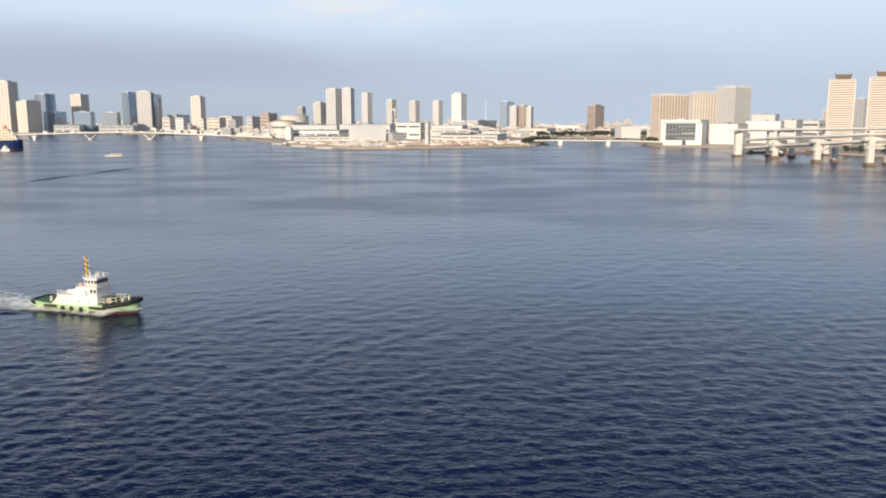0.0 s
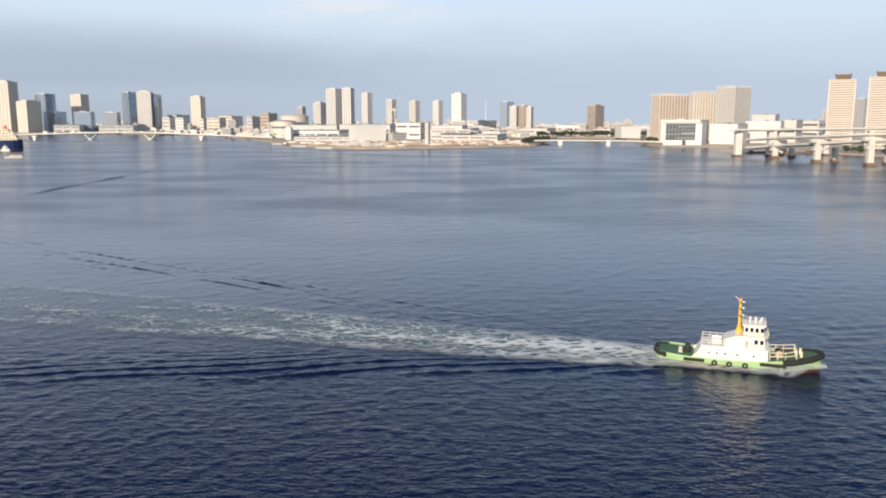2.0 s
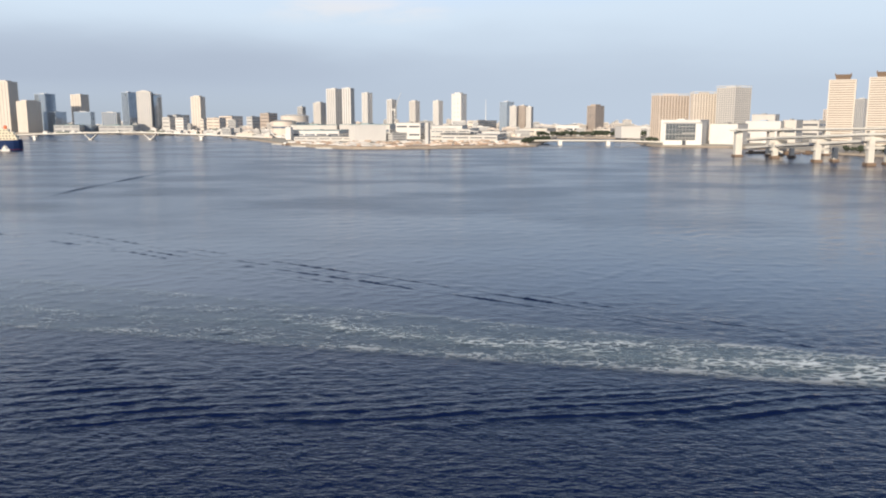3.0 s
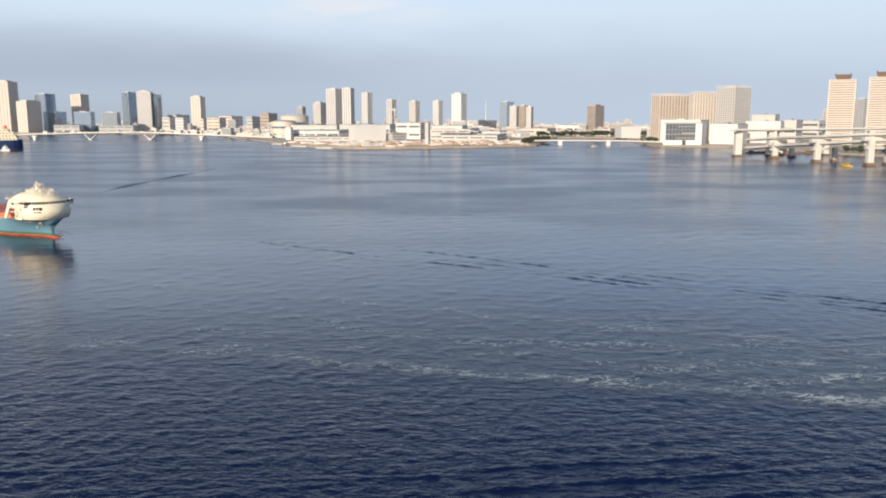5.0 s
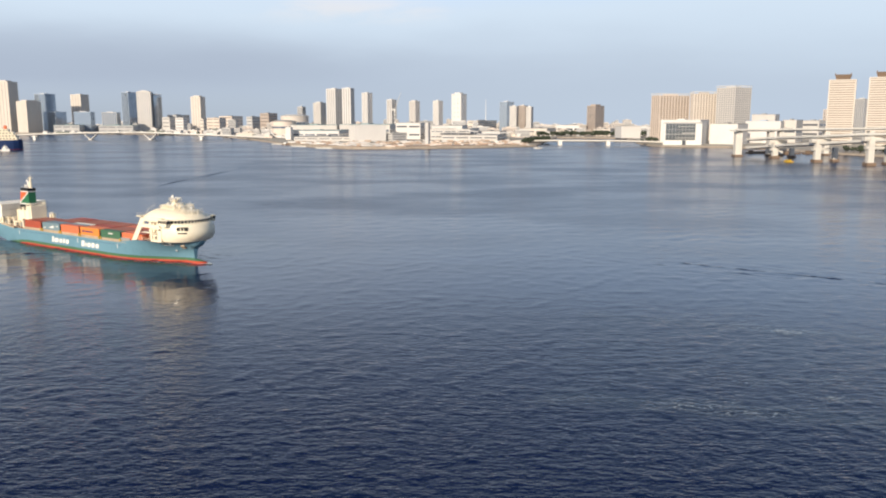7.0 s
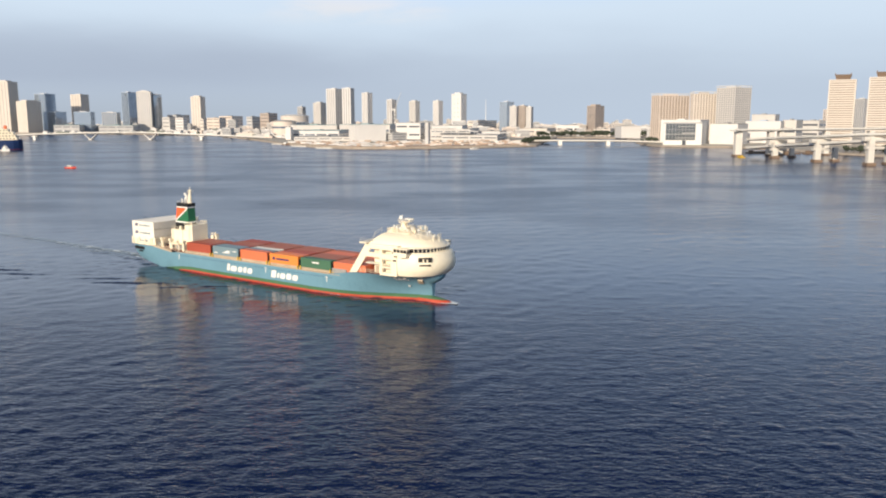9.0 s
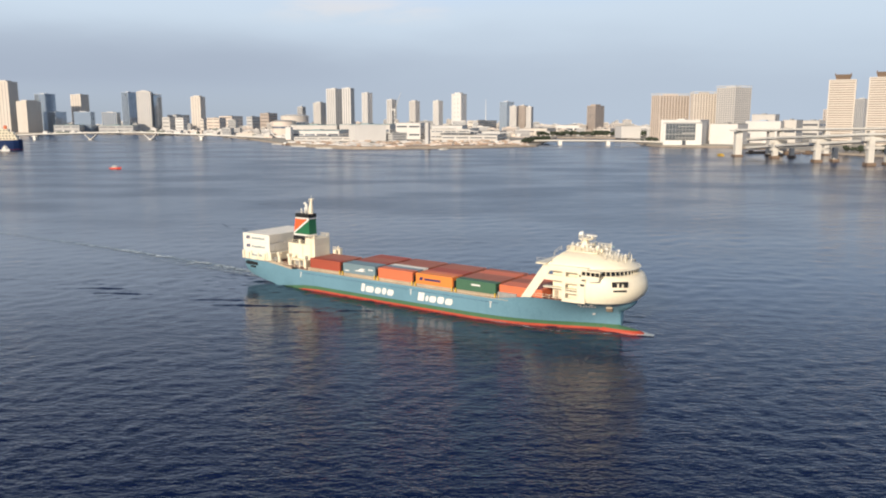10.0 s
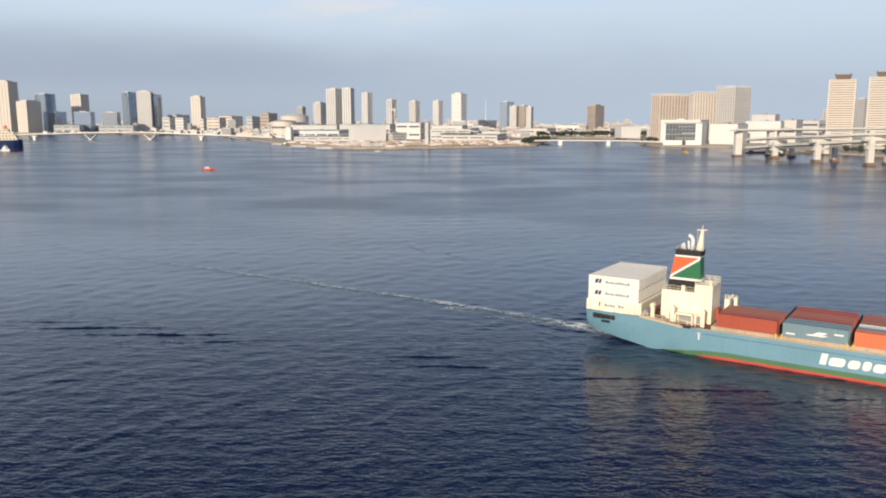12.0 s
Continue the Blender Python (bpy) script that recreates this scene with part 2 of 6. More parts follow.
# ---- water ----
def water_material(water):
    m = bpy.data.materials.new("harbour_water")
    m.use_nodes = True
    nt = m.node_tree
    b = nt.nodes["Principled BSDF"]
    b.inputs["Base Color"].default_value = (0.002, 0.007, 0.040, 1)
    b.inputs["Roughness"].default_value, b.inputs["IOR"].default_value = 0.11, 1.333
    place = nt.nodes.new("ShaderNodeNewGeometry").outputs["Position"]
    drift = nt.nodes.new("ShaderNodeTexCoord")
    drift.object = water
    heights = []
    for source, scale, squash, turn, detail, amount in (
            (place, 0.45, (0.7, 1.4, 1.0), 18, 3, 0.38), (drift.outputs["Object"], 1.1, (0.75, 1.3, 1.0), -14, 3, 0.17)):
        mp = nt.nodes.new("ShaderNodeMapping")
        mp.inputs["Scale"].default_value = squash
        mp.inputs["Rotation"].default_value = (0, 0, radians(turn))
        nt.links.new(source, mp.inputs["Vector"])
        n = nt.nodes.new("ShaderNodeTexNoise")
        n.inputs["Scale"].default_value, n.inputs["Detail"].default_value, n.inputs["Roughness"].default_value = scale, detail, 0.55
        nt.links.new(mp.outputs["Vector"], n.inputs["Vector"])
        g = nt.nodes.new("ShaderNodeMath")
        g.operation = "MULTIPLY"
        g.inputs[1].default_value = amount
        nt.links.new(n.outputs["Fac"], g.inputs[0])
        heights.append(g.outputs["Value"])
    total = heights[0]
    for h in heights[1:]:
        a = nt.nodes.new("ShaderNodeMath")
        nt.links.new(total, a.inputs[0]), nt.links.new(h, a.inputs[1])
        total = a.outputs["Value"]
    # cat's paws: long patches of rougher and smoother water
    mp = nt.nodes.new("ShaderNodeMapping")
    mp.inputs["Scale"].default_value = (0.7, 1.3, 1.0)
    nt.links.new(place, mp.inputs["Vector"])
    wind = nt.nodes.new("ShaderNodeTexNoise")
    wind.inputs["Scale"].default_value, wind.inputs["Detail"].default_value = 0.011, 4
    nt.links.new(mp.outputs["Vector"], wind.inputs["Vector"])
    gust = nt.nodes.new("ShaderNodeMapRange")
    gust.inputs["From Min"].default_value, gust.inputs["From Max"].default_value = 0.42, 0.60
    gust.inputs["To Min"].default_value, gust.inputs["To Max"].default_value = 0.80, 1.10
    nt.links.new(wind.outputs["Fac"], gust.inputs["Value"])
    bp = nt.nodes.new("ShaderNodeBump")
    bp.inputs["Distance"].default_value = 1.0
    # the breeze is strongest in the fairway under the bridge and dies away up the harbour
    sep = nt.nodes.new("ShaderNodeSeparateXYZ")
    nt.links.new(place, sep.inputs["Vector"])
    breeze = nt.nodes.new("ShaderNodeMapRange")
    breeze.inputs["From Min"].default_value, breeze.inputs["From Max"].default_value = 90, 240
    breeze.inputs["To Min"].default_value, breeze.inputs["To Max"].default_value = 0.92, 0.15
    nt.links.new(sep.outputs["Y"], breeze.inputs["Value"])
    ripples = nt.nodes.new("ShaderNodeMapRange")
    ripples.inputs["From Min"].default_value, ripples.inputs["From Max"].default_value = 170, 480
    ripples.inputs["To Min"].default_value, ripples.inputs["To Max"].default_value = 0.06, 0.24
    nt.links.new(sep.outputs["Y"], ripples.inputs["Value"])
    blur = nt.nodes.new("ShaderNodeMath")
    blur.operation = "MULTIPLY"
    nt.links.new(gust.outputs["Result"], blur.inputs[0])
    nt.links.new(ripples.outputs["Result"], blur.inputs[1])
    nt.links.new(blur.outputs["Value"], b.inputs["Roughness"])
    both = nt.nodes.new("ShaderNodeMath")
    both.operation = "MULTIPLY"
    nt.links.new(gust.outputs["Result"], both.inputs[0])
    nt.links.new(breeze.outputs["Result"], both.inputs[1])
    nt.links.new(both.outputs["Value"], bp.inputs["Strength"])
    nt.links.new(total, bp.inputs["Height"])
    nt.links.new(bp.outputs["Normal"], b.inputs["Normal"])
    return m


def spread(first, step, grow, last):
    """Grid lines from first to last, with gaps that widen by the factor grow."""
    out = [first]
    while out[-1] < last:
        out.append(out[-1] + step)
        step *= grow
    return out


def sea_height(X, Y, DX, DY):
    """Wind waves: many crossing wave trains; trains too short for the local mesh are left out."""
    rng = np.random.RandomState(5)
    Z = np.zeros_like(X)
    gap = np.maximum(np.maximum(DX * 0.6, DY), 0.55)
    calm = 1 - 0.80 * np.clip((Y - 95) / 130, 0, 1) ** 0.8
    for i in range(64):
        length = 1.4 * (18 / 1.4) ** ((i + rng.rand()) / 64)
        turn = radians(-72) + rng.normal(0, 0.85)
        k = 2 * math.pi / length
        fade = np.clip((length / gap - 2.6) / 1.5, 0, 1) * np.exp(-length / gap / 4.7) * 0.15 * calm
        group = 0.6 + 0.6 * np.sin(X * k * rng.uniform(0.05, 0.2) + rng.rand() * 6) * np.sin(Y * k * rng.uniform(0.05, 0.2) + rng.rand() * 6)
        Z += fade / k * group * np.sin(k * (X * math.cos(turn) + Y * math.sin(turn)) + rng.rand() * 6.283)
    return Z


def build_water():
    right = spread(0.0, 0.55, 1.0, 110) + [110 + v for v in spread(0.6, 0.6, 1.022, 1500)] + [3000, 6000]
    xs = np.array([-v for v in right[:0:-1]] + right)
    ys = np.array([-1500, -500, -100, 0, 30] + spread(50, 0.42, 1.0050, 2700) + [3500, 6000])
    X, Y = [v.astype(np.float32) for v in np.meshgrid(xs, ys)]
    DX, DY = np.meshgrid(np.gradient(xs), np.gradient(ys))
    Z = sea_height(X, Y, DX, DY)
    ny, nx = X.shape
    i = np.arange(ny * nx).reshape(ny, nx)
    quads = np.stack([i[:-1, :-1], i[:-1, 1:], i[1:, 1:], i[1:, :-1]], -1).reshape(-1, 4)
    me = bpy.data.meshes.new("water")
    me.vertices.add(ny * nx)
    me.vertices.foreach_set("co", np.stack([X, Y, Z], -1).ravel().astype(np.float32))
    me.loops.add(quads.size)
    me.loops.foreach_set("vertex_index", quads.ravel().astype(np.int32))
    me.polygons.add(len(quads))
    me.polygons.foreach_set("loop_start", np.arange(0, quads.size, 4, dtype=np.int32))
    me.update(calc_edges=True)
    me.shade_smooth()
    water = tagged(new("water", me), "dark blue rippled harbour water under a pale sky", "water", kind="structure")
    me.materials.append(water_material(water))
    return water


water = build_water()
WATER = water.data.materials[0]

# ---- land ----
def build_land(front):
    """The shore: a quay line towards the water, city ground behind it as far as one can see."""
    bm = bmesh.new()
    back = [(front[-1][0] + 2500, 4950), (front[0][0] - 2500, 4950)]
    prism(bm, list(front) + back, -4.0, 2.6)
    tagged(part("ground", bm, LAND), "flat built-over city ground behind the quays", "ground", kind="structure")


def build_embankment(front, name, label, mat, z, inset, width):
    """A strip of shore that follows the quay line."""
    bm = bmesh.new()
    rows = []
    for i, (x, y) in enumerate(front):
        p, q = front[max(i - 1, 0)], front[min(i + 1, len(front) - 1)]
        t = Vector((q[0] - p[0], q[1] - p[1])).normalized()
        n = Vector((-t.y, t.x))
        rows.append([bm.verts.new((x + n.x * o, y + n.y * o, h)) for o, h in
                     ((inset - 2.5, z - 2.6), (inset, z), (inset + width, z), (inset + width + 1, z - 2.6))])
    for r0, r1 in zip(rows, rows[1:]):
        for i in range(3):
            bm.faces.new((r0[i], r1[i], r1[i + 1], r0[i + 1]))
    bmesh.ops.recalc_face_normals(bm, faces=bm.faces[:])
    tagged(part(name, bm, mat), label, "embankment", kind="structure")


# ---- buildings ----
def tower(label, x, y, a, b, h, turn, wall, glass, band=0.45, floor=3.4, pier=6.0, pier_w=1.2, crown="plant", group="towers", base=2.6):
    """A high-rise: a core in glazing or a recess shade colour, a band of wall at each floor, piers between the windows,
    parapet and roof house.
    """
    t = thing("tower_block", label, "high-rise", pose(x, y, base, 0, 0, turn), group)
    ha, hb = a / 2, b / 2
    part("core", solid_box(-ha + 0.5, ha - 0.5, -hb + 0.5, hb - 0.5, 0, h - 0.2), glass, t, "dark core of glazing and recess shade colour")
    n = max(2, int(h / floor))
    if band:
        first = part("floor_band", solid_box(-ha + 0.1, ha - 0.1, -hb + 0.1, hb - 0.1, 0, h / n * band), wall, t)
        for i in range(1, n):
            again(first, pose(0, 0, i * h / n))
    if pier:
        for length, across, spin in ((a, hb, 0), (b, ha, 90), (b, ha, -90)):
            k = max(1, round(length / pier))
            piece = None
            for i in range(k + 1):
                s = -length / 2 + pier_w / 2 + i * (length - pier_w) / k
                m = pose(0, 0, 0, 0, 0, spin) @ pose(s, -across, 0)
                if piece:
                    again(piece, m)
                else:
                    piece = part("pier", solid_box(-pier_w / 2, pier_w / 2, 0.002, 0.8, 0, h), wall, t, at=m)
    part("parapet", solid_box(-ha - 0.15, ha + 0.15, -hb - 0.15, hb + 0.15, h - 0.6, h + 1.4), wall, t)
    if crown == "plant":
        part("roof_house", solid_box(-ha * 0.6, ha * 0.55, -hb * 0.6, hb * 0.6, h + 1.4, h + 5.5, 0.3, 1), wall, t)
    elif crown == "arch":
        out = [(-ha, h + 1.4)] + [(-ha + a * i / 12, h + 1.6 + 6.5 * math.sin(math.pi * i / 12)) for i in range(13)] + [(ha, h + 1.4)]
        part("arched_roof", side_plate(out, -hb * 0.9, hb * 0.9), wall, t, "curved roof canopy")
    elif crown == "flare":
        bm = bmesh.new()
        lo = [bm.verts.new((sx * ha * 0.5, sy * hb * 0.5, h + 1.4)) for sx, sy in ((-1, -1), (1, -1), (1, 1), (-1, 1))]
        hi = [bm.verts.new((sx * ha * 0.62, sy * hb * 0.62, h + 11)) for sx, sy in ((-1, -1), (1, -1), (1, 1), (-1, 1))]
        for i in range(4):
            bm.faces.new((lo[i], lo[(i + 1) % 4], hi[(i + 1) % 4], hi[i]))
        bm.faces.new(lo[::-1]), bm.faces.new(hi)
        part("flared_crown", bm, PIER_FOOT, t, "brown flared roof crown")
        for sx in (-1, 1):
            part("corner_mast", solid_box(sx * ha * 0.57 - 0.8, sx * ha * 0.57 + 0.8, -hb * 0.5, -hb * 0.4, h + 11, h + 13.5), PIER_FOOT, t)
    elif crown == "frame":
        for side in (-1, 1):
            k = max(2, round(a / 7))
            first = None
            for i in range(k + 1):
                m = pose(-ha + i * a / k, side * hb, h + 1.4)
                if first:
                    again(first, m)
                else:
                    first = part("roof_post", solid_box(-0.5, 0.5, -0.5, 0.5, 0, 3.6), WHITE_WALL, t, at=m)
            part("roof_beam", solid_box(-ha - 0.5, ha + 0.5, side * hb - 0.5, side * hb + 0.5, h + 5.0, h + 5.8), WHITE_WALL, t)
        for side in (-1, 1):
            part("roof_beam", solid_box(side * ha - 0.5, side * ha + 0.5, -hb, hb, h + 5.0, h + 5.8), WHITE_WALL, t)
        part("roof_house", solid_box(-ha * 0.5, ha * 0.4, -hb * 0.4, hb * 0.4, h + 1.4, h + 4.2), wall, t)
    elif crown == "none":
        part("roof_house", solid_box(-ha * 0.45, ha * 0.35, -hb * 0.4, hb * 0.4, h + 1.4, h + 3.6), WHITE_WALL, t)
        part("aerial", bar((ha * 0.2, 0, h + 1.4), (ha * 0.2, 0, h + 8), 0.35, 0.2, 5), WHITE, t)
    elif crown == "spike":
        part("antenna", bar((0, 0, h + 1.4), (0, 0, h + 26), 0.5, 0.15, 6), WHITE, t)
    return t


def low_block(label, x, y, a, b, h, turn, wall, roof, bands=1, glass=None, doors=0, group="", base=2.6, name="low_building"):
    """A low building: walls, overhanging roof, strips of windows, loading doors."""
    t = thing(name, label, "building", pose(x, y, base, 0, 0, turn), group)
    ha, hb = a / 2, b / 2
    part("wall", solid_box(-ha, ha, -hb, hb, 0, h), wall, t)
    part("roof", solid_box(-ha - 0.4, ha + 0.4, -hb - 0.4, hb + 0.4, h, h + 0.7), roof, t)
    for i in range(bands):
        z = h * (i + 0.55) / bands
        k = max(1, int(a / 26))
        first = None
        for j in range(k):
            s = -ha + a * (j + 0.5) / k
            m = pose(s, -hb, z)
            if first:
                again(first, m)
            else:
                first = part("window", solid_box(-a / k * 0.42, a / k * 0.42, -0.06, 0.3, -0.10 * h / bands, 0.10 * h / bands), glass or GLASS_DARK, t, at=m)
        k = max(1, int(b / 26))
        first = None
        for j in range(k):
            m = pose(ha, -hb + b * (j + 0.5) / k, z)
            if first:
                again(first, m)
            else:
                first = part("side_window", solid_box(-0.3, 0.06, -b / k * 0.42, b / k * 0.42, -0.10 * h / bands, 0.10 * h / bands), glass or GLASS_DARK, t, at=m)
    for i in range(doors):
        s = -ha + a * (i + 0.5) / doors
        part("loading_door", solid_box(s - 3, s + 3, -hb - 0.05, -hb + 0.4, 0, min(5.5, h * 0.5)), GREY, t)
    part("roof_unit", solid_box(-ha * 0.3, ha * 0.05, -hb * 0.4, hb * 0.3, h + 0.7, h + 2.6), roof, t)
    return t


def round_hall(label, x, y, r, h, wall, roof):
    """A drum-shaped hall with a window band and a low domed roof."""
    t = thing("round_hall", label, "building", pose(x, y, 2.6))
    part("wall", bar((0, 0, 0), (0, 0, h), r, r, 40), wall, t, smooth=True)
    part("window_band", bar((0, 0, h * 0.55), (0, 0, h * 0.68), r + 0.15, r + 0.15, 40), GLASS_BLUE, t, smooth=True)
    part("roof", bar((0, 0, h), (0, 0, h + r * 0.10), r * 1.03, r * 0.6, 40), roof, t)


def wing_roof(label, x, y, a, z0, z1, thick, depth):
    """A thin, gently curved roof canopy on slim columns."""
    t = thing("canopy", label, "canopy", pose(x, y, 0))
    n = 12
    top = [(-a / 2 + a * i / n, z0 + (z1 - z0) * (i / n) ** 1.6) for i in range(n + 1)]
    part("roof", side_plate(top + [(px, pz - thick) for px, pz in reversed(top)], -depth / 2, depth / 2), WHITE_WALL, t)
    for i in range(1, n, 2):
        for s in (-0.4, 0.4):
            part("column", bar((top[i][0], s * depth, 2.5), (top[i][0], s * depth, top[i][1] - thick * 0.8), 0.5, 0.5, 6), WHITE_WALL, t)


def build_yard_clutter():
    """Huts, stacks and heaps on the bare lot, too many to count."""
    rng = random.Random(21)
    bm = bmesh.new()
    for _ in range(260):
        u = rng.random()
        x = -190 + 350 * u
        y = 1385 + 70 * u + rng.uniform(10, 330)
        w, d, h = rng.uniform(2, 16), rng.uniform(2, 8), rng.uniform(0.3, 2.6)
        box(bm, x - w / 2, x + w / 2, y - d / 2, y + d / 2, 2.5, 3.6 + h, rng.choice((0, 1, 2, 2, 2, 3)))
    for _ in range(170):
        u = rng.random()
        x, y = -330 + 175 * u + rng.uniform(8, 90), 1605 - 255 * u + rng.uniform(8, 60)
        w, d, h = rng.uniform(2, 22), rng.uniform(2, 9), rng.uniform(0.3, 3.4)
        box(bm, x - w / 2, x + w / 2, y - d / 2, y + d / 2, 2.5, 3.6 + h, rng.choice((0, 0, 1, 2, 2, 3, 4)))
    tagged(part("yard_clutter", bm, [WHITE_WALL, GREY_WALL, SHORE_EARTH, PINK_WALL, ROOF_GREY]), "site huts, stacks and earth heaps on the shore lot", "clutter", kind="stuff")


def build_far_roofs():
    """Houses, sheds and tree clumps between the towers, too many to count."""
    rng = random.Random(8)
    bm = bmesh.new()
    for count, u0, u1, y0, y1, tall in ((150, -0.355, -0.285, 2480, 2760, 12), (170, -0.285, -0.235, 2380, 2900, 16), (120, -0.235, -0.19, 2050, 2330, 12),
                                        (220, -0.19, 0.1, 2050, 2600, 16), (120, 0.1, 0.26, 2400, 2900, 15), (110, 0.26, 0.5, 1950, 2500, 18), (60, -0.5, -0.36, 2640, 2730, 9)):
        for _ in range(count):
            y = rng.uniform(y0, y1)
            x = rng.uniform(u0, u1) * y
            w, d, h = rng.uniform(5, 26), rng.uniform(8, 20), rng.uniform(0.25, 1.0) ** 1.6 * tall
            m = rng.choice((0, 0, 0, 1, 2, 3, 3, 4, 5))
            box(bm, x - w / 2, x + w / 2, y - d / 2, y + d / 2, 2.5, 2.6 + h, m)
            if rng.random() < 0.5:
                box(bm, x - w * 0.2, x + w * 0.15, y - d * 0.4, y, 2.6 + h, 3.4 + h * 1.15, 0)
    tagged(part("far_roofs", bm, [WHITE_WALL, PALE_WALL, PINK_WALL, GREY_WALL, ROOF_GREY, LEAF]), "small pale houses, sheds and shrubs between the towers", "houses", kind="stuff")
SHORE = [(-2021, 2637), (-1461, 2637), (-1108, 2685), (-680, 2381), (-479, 1967), (-322, 1602), (-225, 1416), (-151, 1338), (-80, 1338), (-23, 1363), (66, 1402), (171, 1473), (209, 1675), (300, 2108), (473, 2049), (390, 1567), (395, 1444), (508, 1416), (554, 1268), (568, 1149), (600, 1035), (647, 814)]
build_land(SHORE)
build_embankment(SHORE, "embankment_stone", "rough stone revetment at the water's edge", SHORE_STONE, 2.9, 0.0, 9.0)
build_embankment(SHORE[5:12], "embankment_quay", "pale earth terrace edge above the stones", DRY_EARTH, 3.6, 9.5, 5.0)
build_embankment(SHORE[5:12], "embankment_earth", "bare reddish earth lot along the shore", SHORE_EARTH, 3.4, 15.0, 90.0)
build_embankment(SHORE[6:12], "embankment_path", "pale gravel track across the shore lot", CONCRETE, 3.9, 106.5, 8.0)
build_embankment(SHORE[6:12], "embankment_grass", "strip of pale dry earth above the lot", DRY_EARTH, 3.8, 116.0, 90.0)

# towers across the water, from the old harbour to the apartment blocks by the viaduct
tower("cream and grey apartment tower at the harbour edge", -1590.2, 2931.5, 57.9, 57.9, 179.0, -5.4, CREAM_WALL, RECESS_SHADE_GREY, band=0.3, pier=14.0, pier_w=9.0)
tower("sunlit cream apartment block with vertical strips", -1463.3, 2840.3, 41.0, 73.3, 107.1, -12.6, CREAM_WALL, RECESS_SHADE_GREY, pier=9.0, pier_w=6.0, band=0.3)
tower("dark slate office tower with a flat top", -1474.4, 2982.1, 46.0, 54.8, 136.7, -13.7, HAZED_SLATE, GLASS_BLUE, crown='none', pier=0, band=0.3)
tower("dark slate lower office wing", -1418.8, 2934.2, 52.8, 57.2, 71.1, -14.2, HAZED_SLATE, GLASS_BLUE, crown='none', pier=0, band=0.3)
tower("cream apartment tower with a shaded grey side", -1412.0, 3128.5, 48.0, 44.4, 139.0, -17.8, CREAM_WALL, RECESS_SHADE_GREY, band=0.3, pier=15.0, pier_w=9.5, crown='none')
tower("low dark glazed office block", -1284.3, 2873.8, 57.0, 57.0, 70.7, 8.8, HAZED_SLATE, GLASS_BLUE, band=0.35, pier=0, crown='none')
tower("low glazed office block", -1187.5, 2871.7, 50.0, 50.0, 68.7, 7.1, GREY_WALL, GLASS_BLUE, band=0.25, pier=9.0, crown='none')
tower("slender dark glass office tower with pale ribs", -1219.8, 3126.6, 34.3, 42.9, 147.5, -23.6, HAZED_SLATE, GLASS_BLUE, band=0.0, pier=7.0, pier_w=2.0, crown='none')
tower("pale office tower with an arched roof canopy", -1116.8, 3017.2, 50.9, 40.0, 144.4, 6.0, PALE_WALL, GLASS_BLUE, band=0.5, pier=9.0, pier_w=5.5, crown='arch')
tower("blue glass wing of the arched office tower", -1084.6, 3040.9, 23.9, 34.5, 136.7, -40.2, GREY_WALL, GLASS_BLUE, band=0.12, pier=0, crown='none')
tower("cream apartment tower with a dark side", -920.2, 3021.8, 40.4, 34.2, 127.8, -15.2, CREAM_WALL, RECESS_SHADE_GREY, band=0.3, pier=13.0, pier_w=8.0)
low_block("white plastered mid-rise office block", -919.7, 2816.0, 30.3, 26.3, 50.8, -12.0, WHITE_WALL, ROOF_GREY, bands=5)
low_block("pale plastered mid-rise block", -999.5, 2921.8, 29.0, 38.7, 52.9, -11.2, PALE_WALL, ROOF_GREY, bands=4)
low_block("grey concrete mid-rise block", -1106.3, 3355.9, 40.7, 105.9, 62.7, -11.6, GREY_WALL, ROOF_GREY, bands=4)
low_block("small cream apartment block", -840.8, 2810.0, 13.9, 16.5, 47.0, -18.4, CREAM_WALL, ROOF_GREY, bands=4)
low_block("pinkish low apartment row", -913.2, 3232.1, 55.2, 52.1, 51.1, -14.4, PINK_WALL, ROOF_GREY, bands=4)
low_block("pinkish low apartment row behind the bridge", -938.8, 3554.0, 60.6, 95.4, 58.6, -15.2, PINK_WALL, ROOF_GREY, bands=4)
low_block("pale harbour terminal with long low halls", -1304.5, 2802.9, 80.7, 130.0, 26.0, 14.4, GREY_WALL, ROOF_TEAL, bands=2)
low_block("long grey quay building", -1127.7, 2793.1, 109.8, 130.0, 25.0, 11.2, GREY_WALL, ROOF_TEAL, bands=2)
low_block("dark mid-rise office block", -571.1, 2629.3, 32.8, 49.9, 65.2, -22.7, BROWN_WALL, ROOF_GREY, bands=6)
low_block("grey mid-rise office block", -643.9, 2728.2, 22.6, 51.6, 54.5, -21.6, GREY_WALL, ROOF_GREY, bands=5)
tower("slender plain grey apartment tower", -513.3, 2914.2, 22.1, 21.0, 89.1, -25.1, GREY_WALL, GLASS_DARK, crown='none')
tower("pale tiled apartment tower", -448.7, 2922.8, 32.0, 35.1, 103.2, -26.3, PALE_WALL, RECESS_SHADE_GREY, pier=5.0, pier_w=2.2)
tower("tall pale twin apartment tower with dark recesses", -353.3, 2626.7, 37.7, 39.3, 142.4, -32.4, WHITE_WALL, RECESS_SHADE_GREY, pier=9.6, pier_w=4.6, band=0.0, crown='none')
tower("tall white twin apartment tower", -303.3, 2577.6, 30.9, 24.9, 142.7, -23.4, WHITE_WALL, RECESS_SHADE_GREY, pier=10.0, pier_w=5.4, band=0.0, crown='none')
